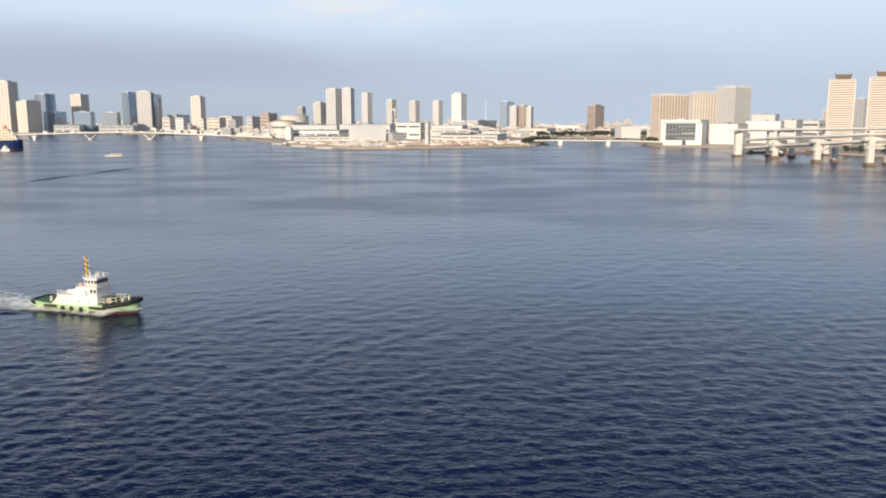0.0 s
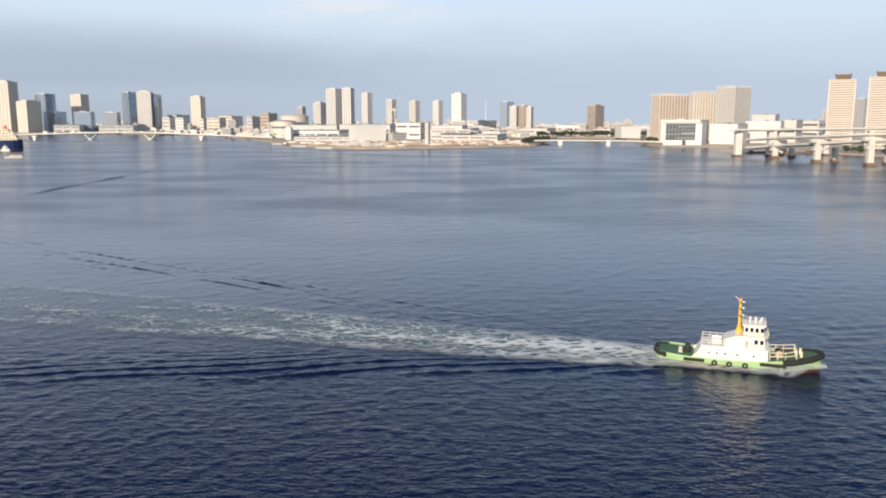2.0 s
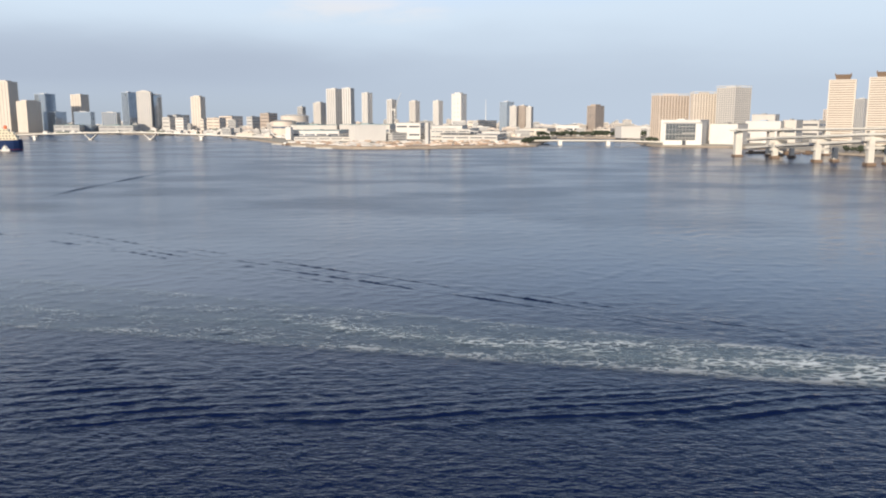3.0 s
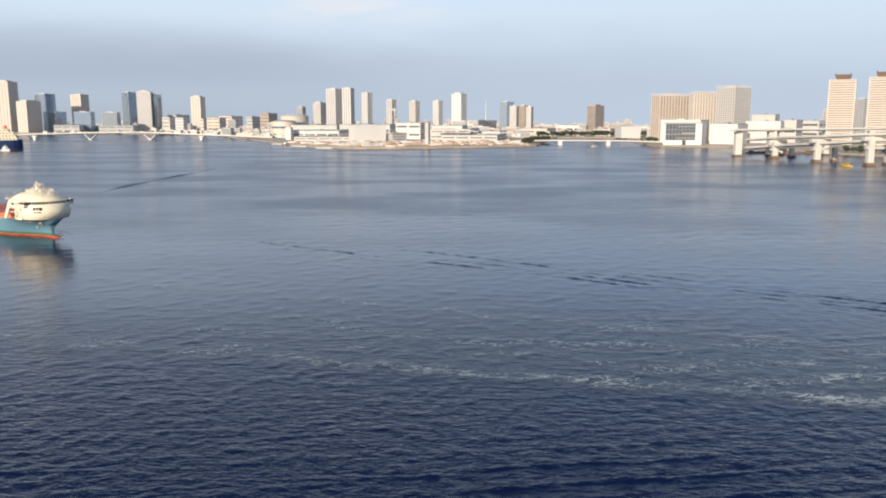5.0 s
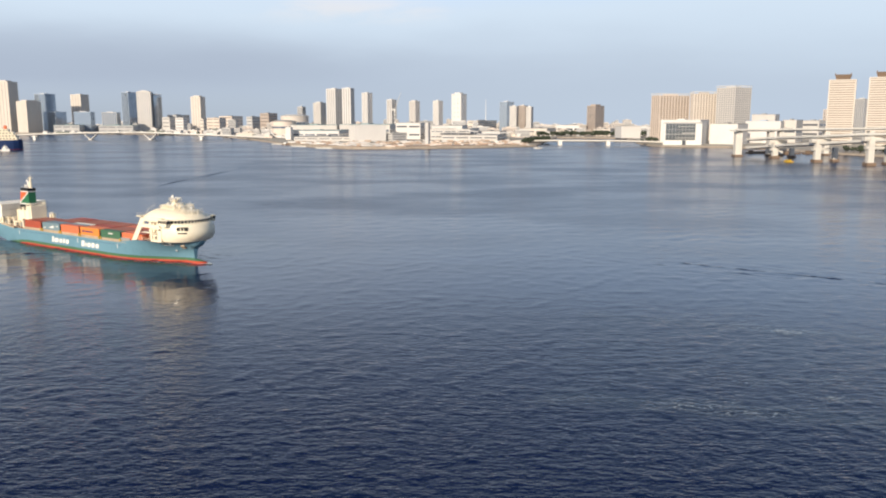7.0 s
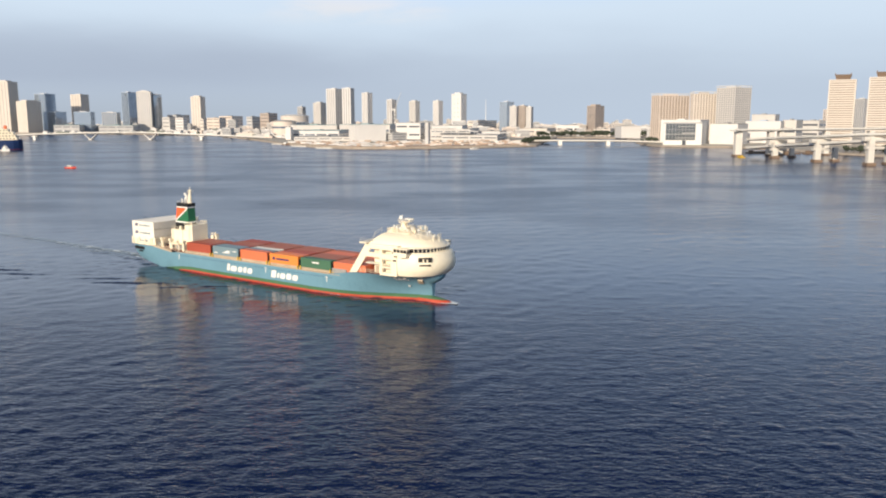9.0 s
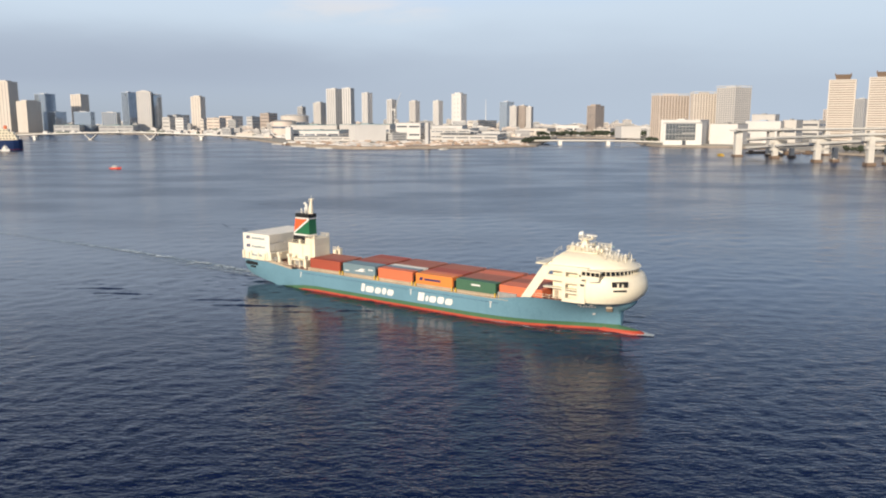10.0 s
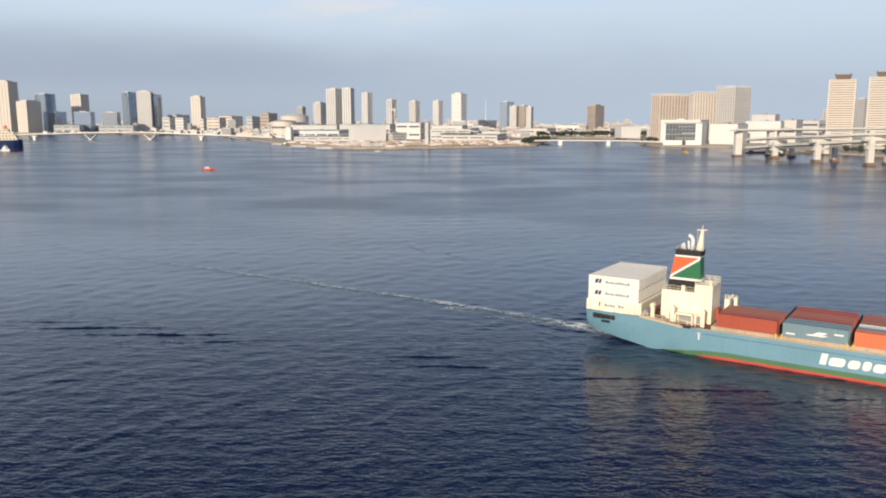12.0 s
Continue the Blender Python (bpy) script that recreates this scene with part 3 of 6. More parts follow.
tower("pale apartment tower with vertical strips", -275.3, 2919.2, 26.4, 28.3, 139.2, -34.6, WHITE_WALL, RECESS_SHADE_GREY, band=0.0, pier=9.0, pier_w=4.6, crown='none')
tower("dark apartment tower with pale edges", -205.8, 3220.4, 26.3, 31.4, 122.1, -36.3, WHITE_WALL, RECESS_SHADE_GREY, pier=14.0, pier_w=4.0, band=0.3, crown='none')
tower("pale pinkish apartment tower", -114.2, 3221.0, 31.4, 29.2, 115.4, -36.0, PALE_WALL, RECESS_SHADE_GREY, pier=5.0, pier_w=2.4)
tower("white and grey apartment tower", -21.0, 3320.9, 29.4, 30.1, 119.8, -37.7, WHITE_WALL, RECESS_SHADE_GREY, pier=10.0, pier_w=4.0, crown='none')
tower("white rounded tower wrapped in building sheets", 50.5, 2523.5, 35.1, 33.1, 123.3, -33.3, WHITE_WALL, RECESS_SHADE_GREY, pier=16.0, pier_w=9.0, band=0.84, floor=13.0)
tower("dark slate grey apartment tower", 216.3, 2724.6, 33.1, 36.7, 103.2, -46.5, HAZED_SLATE, GLASS_DARK, pier=6.0, pier_w=1.6, crown='none')
tower("pale apartment slab beside a dark one", 222.7, 2514.0, 22.4, 20.5, 85.3, -25.2, PALE_WALL, RECESS_SHADE_GREY, pier=5.0, pier_w=2.6, crown='none')
tower("brown apartment slab between pale ones", 251.7, 2528.1, 23.5, 30.0, 87.2, -19.9, BROWN_WALL, GLASS_DARK, pier=5.0, pier_w=2.0, crown='none')
tower("pale narrow apartment slab", 270.2, 2502.8, 16.7, 20.4, 83.4, -26.3, PALE_WALL, RECESS_SHADE_GREY, pier=5.0, pier_w=2.6, crown='none')
tower("brown tiled apartment tower on the shore", 481.2, 2530.7, 29.9, 55.3, 87.0, -40.7, BROWN_WALL, GLASS_DARK, pier=7.0, pier_w=2.0, band=0.5)
tower("brown and cream gridded apartment slab", 531.6, 1879.5, 32.8, 82.6, 100.1, -70.1, PINK_WALL, RECESS_SHADE_BROWN, pier=8.0, pier_w=2.8, band=0.32, floor=4.6, crown='frame', group='apartment slabs by the glazed hall')
tower("cream gridded apartment slab", 593.5, 1832.2, 18.0, 56.0, 103.1, -83.3, CREAM_WALL, RECESS_SHADE_BROWN, pier=7.0, pier_w=3.4, band=0.35, floor=4.6, crown='frame', group='apartment slabs by the glazed hall')
tower("tall cream gridded apartment slab", 644.6, 1785.2, 51.1, 52.0, 114.2, -59.9, PALE_WALL, RECESS_SHADE_GREY, pier=6.4, pier_w=2.0, band=0.36, floor=4.6, crown='frame', group='apartment slabs by the glazed hall')
tower("cream apartment tower with balcony bands and a flared crown", 754.9, 1524.3, 46.0, 34.0, 119.3, -28.0, CREAM_WALL, RECESS_SHADE_BROWN, pier=40.0, pier_w=2.0, band=0.6, floor=4.2, crown='flare')
tower("cream apartment tower with balcony bands and a flared crown", 809.3, 1477.5, 51.0, 36.0, 121.9, -30.0, CREAM_WALL, RECESS_SHADE_BROWN, pier=40.0, pier_w=2.0, band=0.6, floor=4.2, crown='flare')
tower("grey apartment tower between the cream ones", 1103.5, 2118.5, 27.1, 26.1, 98.4, -57.6, GREY_WALL, GLASS_DARK, crown='none')
tower("slim pinkish tower behind the cream one", 965.3, 2011.9, 13.2, 22.8, 69.7, -55.6, PINK_WALL, GLASS_DARK, crown='none')

# halls and low buildings along the shore
low_block("slim white stair tower of the market hall", -359.5, 1868.4, 12.4, 15.1, 28.2, -9.2, WHITE_WALL, WHITE_WALL, bands=0)
low_block("long white market hall with grey loading bays", -294.7, 1935.1, 112.7, 98.0, 20.1, -6.6, WHITE_WALL, ROOF_TEAL, bands=1)
low_block("low white quay shed with a flat roof", -259.6, 1810.6, 135.3, 94.9, 8.4, -2.7, PALE_WALL, ROOF_GREY, bands=1)
low_block("large plain white cold store beside the shore", -165.9, 1754.7, 46.6, 71.2, 33.3, -68.7, WHITE_WALL, WHITE_WALL, bands=0)
low_block("grey annex with dark slits", -102.8, 1761.4, 23.5, 39.0, 17.3, -51.4, GREY_WALL, ROOF_GREY, bands=3)
low_block("white market block with tall window bays", -75.5, 1938.2, 61.3, 63.2, 38.3, -14.4, WHITE_WALL, ROOF_GREY, bands=2)
low_block("teal roofed hall behind the market", -187.5, 2073.6, 129.6, 130.0, 33.6, -8.2, PALE_WALL, ROOF_TEAL, bands=1)
low_block("slim grey concrete pylon at the shore", -28.8, 1484.5, 7.2, 6.3, 40.7, -28.9, GREY_WALL, GREY_WALL, bands=0, doors=0)
low_block("stepped pale ferry terminal with long window strips", 30.0, 1913.3, 93.6, 130.0, 24.5, -11.9, PALE_WALL, ROOF_GREY, bands=2)
low_block("flat pale upper storey of the terminal", 17.2, 1945.1, 73.5, 77.2, 31.7, -11.4, WHITE_WALL, ROOF_GREY, bands=1)
low_block("long low pale quay building", 71.5, 1836.5, 125.4, 130.0, 12.1, -11.9, PALE_WALL, ROOF_GREY, bands=1)
low_block("white flat-roofed sports hall", 120.8, 1991.9, 60.9, 68.2, 17.6, -18.1, WHITE_WALL, ROOF_GREY, bands=1)
low_block("pale mid-rise office block", 135.2, 2761.7, 50.5, 114.1, 41.4, -32.7, CREAM_WALL, ROOF_GREY, bands=3)
low_block("low cream quayside warehouse", 287.1, 2365.4, 69.7, 113.2, 20.1, -21.4, CREAM_WALL, ROOF_GREY, bands=1)
low_block("low white quayside warehouse", 420.4, 2568.9, 80.6, 115.0, 28.0, -23.8, WHITE_WALL, ROOF_GREY, bands=1)
low_block("grey warehouse with a pale end", 467.7, 2027.2, 48.3, 49.9, 29.4, -82.6, WHITE_WALL, ROOF_GREY, bands=0)
low_block("cream low office building", 453.4, 2235.5, 48.6, 53.4, 19.8, -31.8, CREAM_WALL, ROOF_GREY, bands=2)
low_block("white glazed exhibition hall by the water", 469.3, 1552.0, 74.1, 77.5, 45.8, -29.8, WHITE_WALL, WHITE_WALL, bands=0)
low_block("plain white windowless hall block", 560.6, 1567.3, 51.9, 79.0, 38.3, -34.2, WHITE_WALL, ROOF_GREY, bands=0)
low_block("white hall with a dark roof edge", 662.6, 1643.5, 67.6, 60.0, 43.3, -32.9, WHITE_WALL, HAZED_SLATE, bands=0)
low_block("pale hall behind the viaduct", 719.6, 1648.0, 26.9, 50.0, 45.5, -37.8, PALE_WALL, ROOF_GREY, bands=1)
low_block("pale arched building with a curved roof", 819.3, 2036.5, 55.9, 50.1, 58.6, -34.5, PALE_WALL, ROOF_GREY, bands=1)
low_block("low pale row of offices", 897.8, 1934.6, 41.3, 56.7, 43.6, -45.2, PALE_WALL, ROOF_GREY, bands=2)
low_block("long teal roofed hall behind the market", -329.2, 2110.3, 119.4, 115.6, 31.8, -2.4, PALE_WALL, ROOF_TEAL, bands=1)
round_hall("cream drum-shaped hall with a bright roof", -434.4, 2350.0, 40.5, 56.3, CREAM_WALL, WHITE_WALL)
round_hall("brownish drum-shaped hall with a low roof", -426.7, 2150.0, 32.6, 41.2, PINK_WALL, ROOF_GREY)
wing_roof("pale swooping canopy over the terminal", 26.7, 1800.0, 104.3, 33.9, 22.6, 1.6, 34)
wing_roof("long thin canopy beside the sports hall", 114.4, 1860.0, 92.0, 16.5, 21.7, 1.6, 34)
build_yard_clutter()
build_far_roofs()

# ---- glazed front of the exhibition hall ----
def build_glazed_front():
    t = thing("glazed_front", "wide grey glass front framed in white", "facade", pose(443, 1490.0, 0, 0, 0, 4))
    part("glass", solid_box(-29, 28, 0, 1.0, 11.5, 42), GLASS_GREEN, t)
    part("plinth", solid_box(-33, 31, -0.6, 1.2, 2.5, 11.4), WHITE, t)
    part("lintel", solid_box(-33, 40, -1.2, 1.2, 42.0, 44.6), GREY_WALL, t)
    part("frame_post", solid_box(-33.5, -29, -1.0, 1.2, 11.4, 42), WHITE, t)
    part("frame_post", solid_box(28, 40, -1.0, 1.2, 2.5, 42), WHITE, t)
    part("entrance", solid_box(3, 10, -0.8, 0.4, 2.6, 11.0), GLASS_DARK, t)
    for i in range(1, 9):
        part("mullion", solid_box(-29 + i * 6.4 - 0.12, -29 + i * 6.4 + 0.12, -0.3, 0.0, 11.5, 42), STEEL, t)
    for z, h, x0 in ((15.5, 1.6, -10), (22.5, 1.2, -29), (24.6, 2.0, 2), (31, 0.5, -29), (36.5, 1.4, -6)):
        part("transom", solid_box(x0, 28, -0.3, -0.02, z - h / 2, z + h / 2), ROOF_GREY, t, "dark floor edge")


build_glazed_front()


# ---- bridges ----
def ribbon(bm, path, half, under, over=0.0):
    """A deck along a path of (x, y, z of its top)."""
    rows = []
    for i, p in enumerate(path):
        a, b = path[max(i - 1, 0)], path[min(i + 1, len(path) - 1)]
        t = Vector((b[0] - a[0], b[1] - a[1], 0)).normalized()
        n = Vector((-t.y, t.x, 0))
        c = Vector(p)
        rows.append([bm.verts.new(c + n * half * s + Vector((0, 0, dz))) for s, dz in
                     ((-1, over), (-1, -under * 0.45), (-0.7, -under), (0.7, -under), (1, -under * 0.45), (1, over))])
    for r0, r1 in zip(rows, rows[1:]):
        for i in range(6):
            bm.faces.new((r0[i], r1[i], r1[(i + 1) % 6], r0[(i + 1) % 6]))
    bm.faces.new(rows[0]), bm.faces.new(rows[-1][::-1])
    bmesh.ops.recalc_face_normals(bm, faces=bm.faces[:])
    return bm


def smooth_path(knots, n):
    out = []
    for i in range(len(knots) - 1):
        p = [Vector(knots[max(0, min(len(knots) - 1, i + k))]) for k in (-1, 0, 1, 2)]
        for j in range(n):
            t = j / n
            out.append(0.5 * (2 * p[1] + (p[2] - p[0]) * t + (2 * p[0] - 5 * p[1] + 4 * p[2] - p[3]) * t * t + (3 * p[1] - p[0] - 3 * p[2] + p[3]) * t ** 3))
    return out + [Vector(knots[-1])]


def build_girder_bridge():
    t = thing("girder_bridge", "long white girder bridge on V-shaped piers across the far channel", "bridge")
    path = smooth_path([(-1100, 1940, 9.0), (-990, 1940, 14.0), (-855, 1940, 17.5), (-783, 1940, 18.4), (-710, 1940, 17.8),
                        (-586, 1940, 13.2), (-500, 1945, 9.5), (-440, 1960, 6.0)], 6)
    part("deck", ribbon(bmesh.new(), path, 10, 2.8), PAINTED_GIRDER, t)
    for side in (-9.6, 9.6):
        part("parapet", ribbon(bmesh.new(), [p + Vector((0, side, 1.0)) for p in path], 0.3, 1.1), WHITE, t)
    for x in (-855, -710):
        for s in (-1, 1):
            part("pier_leg", ribbon(bmesh.new(), [(x + s * 1.5, 1940, 2.5), (x + s * 15, 1940, 15.0)], 4, 3.0), WHITE, t)
        part("footing", solid_box(x - 4, x + 4, 1934, 1946, -2, 3.5, 0.5), CONCRETE, t)
    for x in (-990, -586):
        part("pier", solid_box(x - 3.2, x + 3.2, 1934, 1946, -2, 9.6, 0.5), WHITE, t)
        part("pier_head", solid_box(x - 7, x + 7, 1935, 1945, 7.5, 10.0, 0.5), WHITE, t)
    for x in (-893, -745):
        part("lamp_post", bar((x, 1929, 16), (x, 1929, 25), 0.4, 0.25, 6), WHITE, t)


def build_low_bridge():
    t = thing("low_bridge", "low grey road bridge over the side channel", "bridge")
    path = [(150, 1640, 6.5), (190, 1605, 8.0), (229, 1567, 9.4), (316, 1534, 9.8), (360, 1530, 9.2), (420, 1520, 7.5)]
    part("deck", ribbon(bmesh.new(), path, 8, 2.6), CONCRETE, t)
    part("parapet", ribbon(bmesh.new(), [(x - 2, y - 7, z + 1) for x, y, z in path], 0.3, 1.1), PAINTED_GIRDER, t)
    for x, y in ((229, 1563), (316, 1530)):
        part("pier", solid_box(x - 3.5, x + 3.5, y - 6, y + 6, -2, 8.2, 0.4), WHITE, t)


def build_viaduct():
    t = thing("viaduct", "double-deck cream concrete viaduct on tall piers", "viaduct")
    upper = smooth_path([(424, 1098, 23.4), (438, 1047, 26.5), (449, 953, 30.5), (475, 884, 34.5), (520, 800, 38)], 5)
    lower = [Vector((p.x, p.y, p.z - 10.5 + 0.02 * (1050 - p.y))) for p in upper]
    for name, path in (("upper_deck", upper), ("lower_deck", lower)):
        d = part(name, ribbon(bmesh.new(), path, 8.0, 2.5), PAINTED_GIRDER, t)
        part("parapet", ribbon(bmesh.new(), [p + Vector((-7.6, 0, 1.1)) for p in path], 0.3, 1.0), PAINTED_GIRDER, d)
        part("parapet", ribbon(bmesh.new(), [p + Vector((7.6, 0, 1.1)) for p in path], 0.3, 1.0), PAINTED_GIRDER, d)
    for x, y, z in ((439, 1050, 24), (449, 953, 28), (475, 884, 32)):
        p = part("pier", solid_box(-3.4, 3.4, -3.4, 3.4, -2, z - 2, 0.6), CONCRETE, t, at=pose(x - 5, y - 8, 0))
        part("pier_head", ribbon(bmesh.new(), [(-9, 0, z - 0.5), (14, 0, z - 0.5)], 3.6, 4.5), CONCRETE, p)
        part("cross_beam", ribbon(bmesh.new(), [(-6, 0, z - 11), (14, 0, z - 11)], 3.0, 3.0), CONCRETE, p)
        part("footing", solid_box(-5.2, 5.2, -5.2, 5.2, -2, 3.4, 0.4), PIER_FOOT, p)
        q = part("far_pier", solid_box(-2.8, 2.8, -2.8, 2.8, -2, z - 11, 0.5), CONCRETE, t, at=pose(x + 26, y + 12, 0))
        part("footing", solid_box(-4.4, 4.4, -4.4, 4.4, -2, 2.8, 0.4), PIER_FOOT, q)


def build_approach():
    t = thing("approach_viaduct", "high level cream approach road ending at a broad pier", "viaduct")
    path = [(396, 1090, 36.5), (432, 1104, 36.6), (520, 1122, 37.2), (620, 1142, 38.0), (760, 1170, 39.0)]
    part("deck", ribbon(bmesh.new(), path, 9, 2.6), PAINTED_GIRDER, t)
    part("parapet", ribbon(bmesh.new(), [(x, y - 8.6, z + 1) for x, y, z in path], 0.3, 1.0), PAINTED_GIRDER, t)
    for x, y, w in ((405, 1096, 6.0), (455, 1110, 4.5), (470, 1113, 3.6), (540, 1126, 4.0), (610, 1140, 4.0)):
        p = part("pier", solid_box(-w / 2 - 1.5, w / 2 + 1.5, -5, 5, -2, 33.8, 0.6), CONCRETE, t, at=pose(x, y, 0))
        part("footing", solid_box(-w, w, -7, 7, -2, 2.6, 0.5), PIER_FOOT, p)


build_girder_bridge()
build_low_bridge()
build_viaduct()
build_approach()


# ---- trees along the shore ----
def tree_crown(rng, r, n=110):
    bm = bmesh.new()
    lobes = [(Vector((rng.uniform(-1, 1), rng.uniform(-1, 1), rng.uniform(-0.5, 0.8))) * r * 0.6, r * rng.uniform(0.3, 0.55)) for _ in range(7)]
    for _ in range(n):
        c, s = rng.choice(lobes)
        d = Vector((rng.gauss(0, 1), rng.gauss(0, 1), rng.gauss(0, 0.8))).normalized()
        o = c + d * s * rng.uniform(0.7, 1.1)
        for _ in range(3):
            a = Vector((rng.gauss(0, 1), rng.gauss(0, 1), rng.gauss(0, 0.7))).normalized() * r * 0.22
            b = a.cross(d).normalized() * r * 0.2
            bm.faces.new([bm.verts.new(o + v) for v in (a, b, -a * 0.8, -b)])
    return bm


def build_trees():
    rng = random.Random(4)
    kinds = []
    for _ in range(3):
        t = thing("tree", "dark green broadleaf shore tree", "tree", group="shore trees")
        bm = bar((0, 0, -0.5), (0, 0, 4.5), 0.35, 0.2, 6)
        for a in range(4):
            tube(bm, (0, 0, 2.2 + a * 0.5), (2.2 * math.cos(a * 1.7), 2.2 * math.sin(a * 1.7), 4.8 + a * 0.3), 0.14, 0.05, 5)
        part("trunk", bm, BARK, t)
        part("crown", tree_crown(rng, 4.2), LEAF, t, at=pose(0, 0, 5.2))
        kinds.append(t)
    spots = [(158 + i * 1.7 + rng.uniform(-2, 2), 1570 + i * 3.2 + rng.uniform(-10, 10)) for i in range(40)]
    spots += [(1140 * (0.508 + i * 0.0042) + rng.uniform(-1, 1), 1140 + rng.uniform(-14, 14)) for i in range(16)]
    spots += [(2140 * (0.118 + i * 0.0029) + rng.uniform(-2, 2), 2140 + rng.uniform(-14, 14)) for i in range(50)]
    spots += [(400 + i * 8 + rng.uniform(-3, 3), 1600 + i * 4 + rng.uniform(-6, 6)) for i in range(5)]
    for i, (x, y) in enumerate(spots):
        m = pose(x, y, 2.6, 0, 0, rng.uniform(0, 360))
        s = rng.uniform(0.95, 1.5) * (1.5 if y > 2000 else 1.0)
        if i < 3:
            kinds[i].matrix_basis = m
        else:
            c = copy_thing(kinds[i % 3], m)
            c.scale = (s, s, s)


build_trees()


# ---- the rest of the far city, too many blocks to count ----
def build_far_city():
    rng = random.Random(11)
    groups = {}
    walls = [PALE_WALL, WHITE_WALL, CREAM_WALL, PINK_WALL, GREY_WALL]
    bm = bmesh.new()
    for _ in range(900):
        a = rng.uniform(-0.62, 0.62)
        y = rng.uniform(2900, 4700) if a < -0.27 else rng.uniform(2150, 4700)
        x = a * y
        w, d = rng.uniform(14, 50), rng.uniform(14, 40)
        h = rng.uniform(8, 24) + (rng.uniform(0, 26) if rng.random() < 0.2 else 0)
        i = rng.randrange(5)
        box(bm, x - w / 2, x + w / 2, y - d / 2, y + d / 2, 2.4, 2.6 + h, i)
        if h > 14:
            for k in range(int(h / 4)):
                box(bm, x - w / 2 + 0.8, x + w / 2 - 0.8, y - d / 2 - 0.15, y - d / 2 + 0.2, 4.6 + k * 4, 6.2 + k * 4, 5)
        box(bm, x - w * 0.2, x + w * 0.1, y - d * 0.2, y + d * 0.2, 2.5 + h, 5.2 + h, i)
    tagged(part("far_city", bm, walls + [GLASS_DARK]), "countless pale low city blocks in the distance", "city", kind="stuff")


build_far_city()


# ---- building crane and radio mast between the towers ----
def build_crane():
    t = thing("tower_crane", "pale grey luffing tower crane on a building site", "crane", pose(-180, 3000, 2.6))
    for i in range(12):
        part("mast_segment", solid_box(-1.6, 1.6, -1.6, 1.6, i * 6.5, i * 6.5 + 6.2), WHITE if i % 2 else GREY, t)
    part("cab", solid_box(-4, 3, -2, 2, 78, 83, 0.3), WHITE, t)
    part("jib", bar((0, 0, 82), (24, 0, 145), 1.2, 0.6, 6), STEEL, t)
    part("counter_jib", solid_box(-12, -3, -1.5, 1.5, 80, 83), WHITE, t)


build_crane()
mast = thing("radio_mast", "thin white radio mast on a cream block", "mast", pose(146, 2740, 2.6))
part("pole", bar((0, 0, 0), (0, 0, 114), 1.6, 0.4, 6), WHITE, mast)


# ---- container ship: x forward, starboard is -y, water at z = 0 ----
def bow_flare(x):
    """Towards the bow the side stands upright low down and sweeps out under the rail."""
    return max(0.0, min(1.0, (x - 41) / 14)) * 1.6


def loft(stations, levels, closed_top=True, flare=0.8):
    """A ship's shell. stations: (x, bottom, half-breadth below water, half-breadth at the rail, rail height)."""
    bm = bmesh.new()
    rows = []
    for x, zb, w0, w1, top in stations:
        sink = max(-3.0, min(0.0, (x + 38) * 0.13) - 0.7)
        zs = [max(zb, z + (sink if 0 < i < 4 else 0)) if z < top else top for i, z in enumerate(levels)] + [top]
        ring = []
        for z in zs:
            f = max(0.0, min(1.0, (z - 0.0) / max(top, 0.1)))
            w = w0 + (w1 - w0) * f ** (flare + bow_flare(x))
            if z <= zb + 0.01:
                w *= 0.55 if x > -40 else 0.93
            ring.append((w, z))
        rows.append([[bm.verts.new((x, s * w, z)) for w, z in ring] for s in (-1, 1)])
    n = len(levels) + 1
    for a, b in zip(rows, rows[1:]):
        for s in (0, 1):
            for k in range(n - 1):
                q = (a[s][k], b[s][k], b[s][k + 1], a[s][k + 1])
                z = sum(v.co.z for v in q) / 4
                f = bm.faces.new(q)
                f.material_index = 0 if k < BOOT[0] else 1 if k < BOOT[1] else 2
                if q[1].co.x > 59.4:
                    f.material_index = 2
        bm.faces.new((a[0][0], a[1][0], b[1][0], b[0][0])).material_index = 0 if -52 < a[0][0].co.x < 59.1 else 2
        if closed_top:
            bm.faces.new((a[0][-1], b[0][-1], b[1][-1], a[1][-1])).material_index = 3
    for r in (rows[0], rows[-1]):
        for k in range(n - 1):
            bm.faces.new((r[0][k], r[0][k + 1], r[1][k + 1], r[1][k])).material_index = 2
    bmesh.ops.remove_doubles(bm, verts=bm.verts[:], dist=0.001)
    bmesh.ops.dissolve_degenerate(bm, edges=bm.edges[:], dist=0.001)
    bmesh.ops.recalc_face_normals(bm, faces=bm.faces[:])
    return bm


BOOT = (2, 3)
ship = thing("container_ship", "blue coastal container ship with a cream rounded bow house under way", "ship")


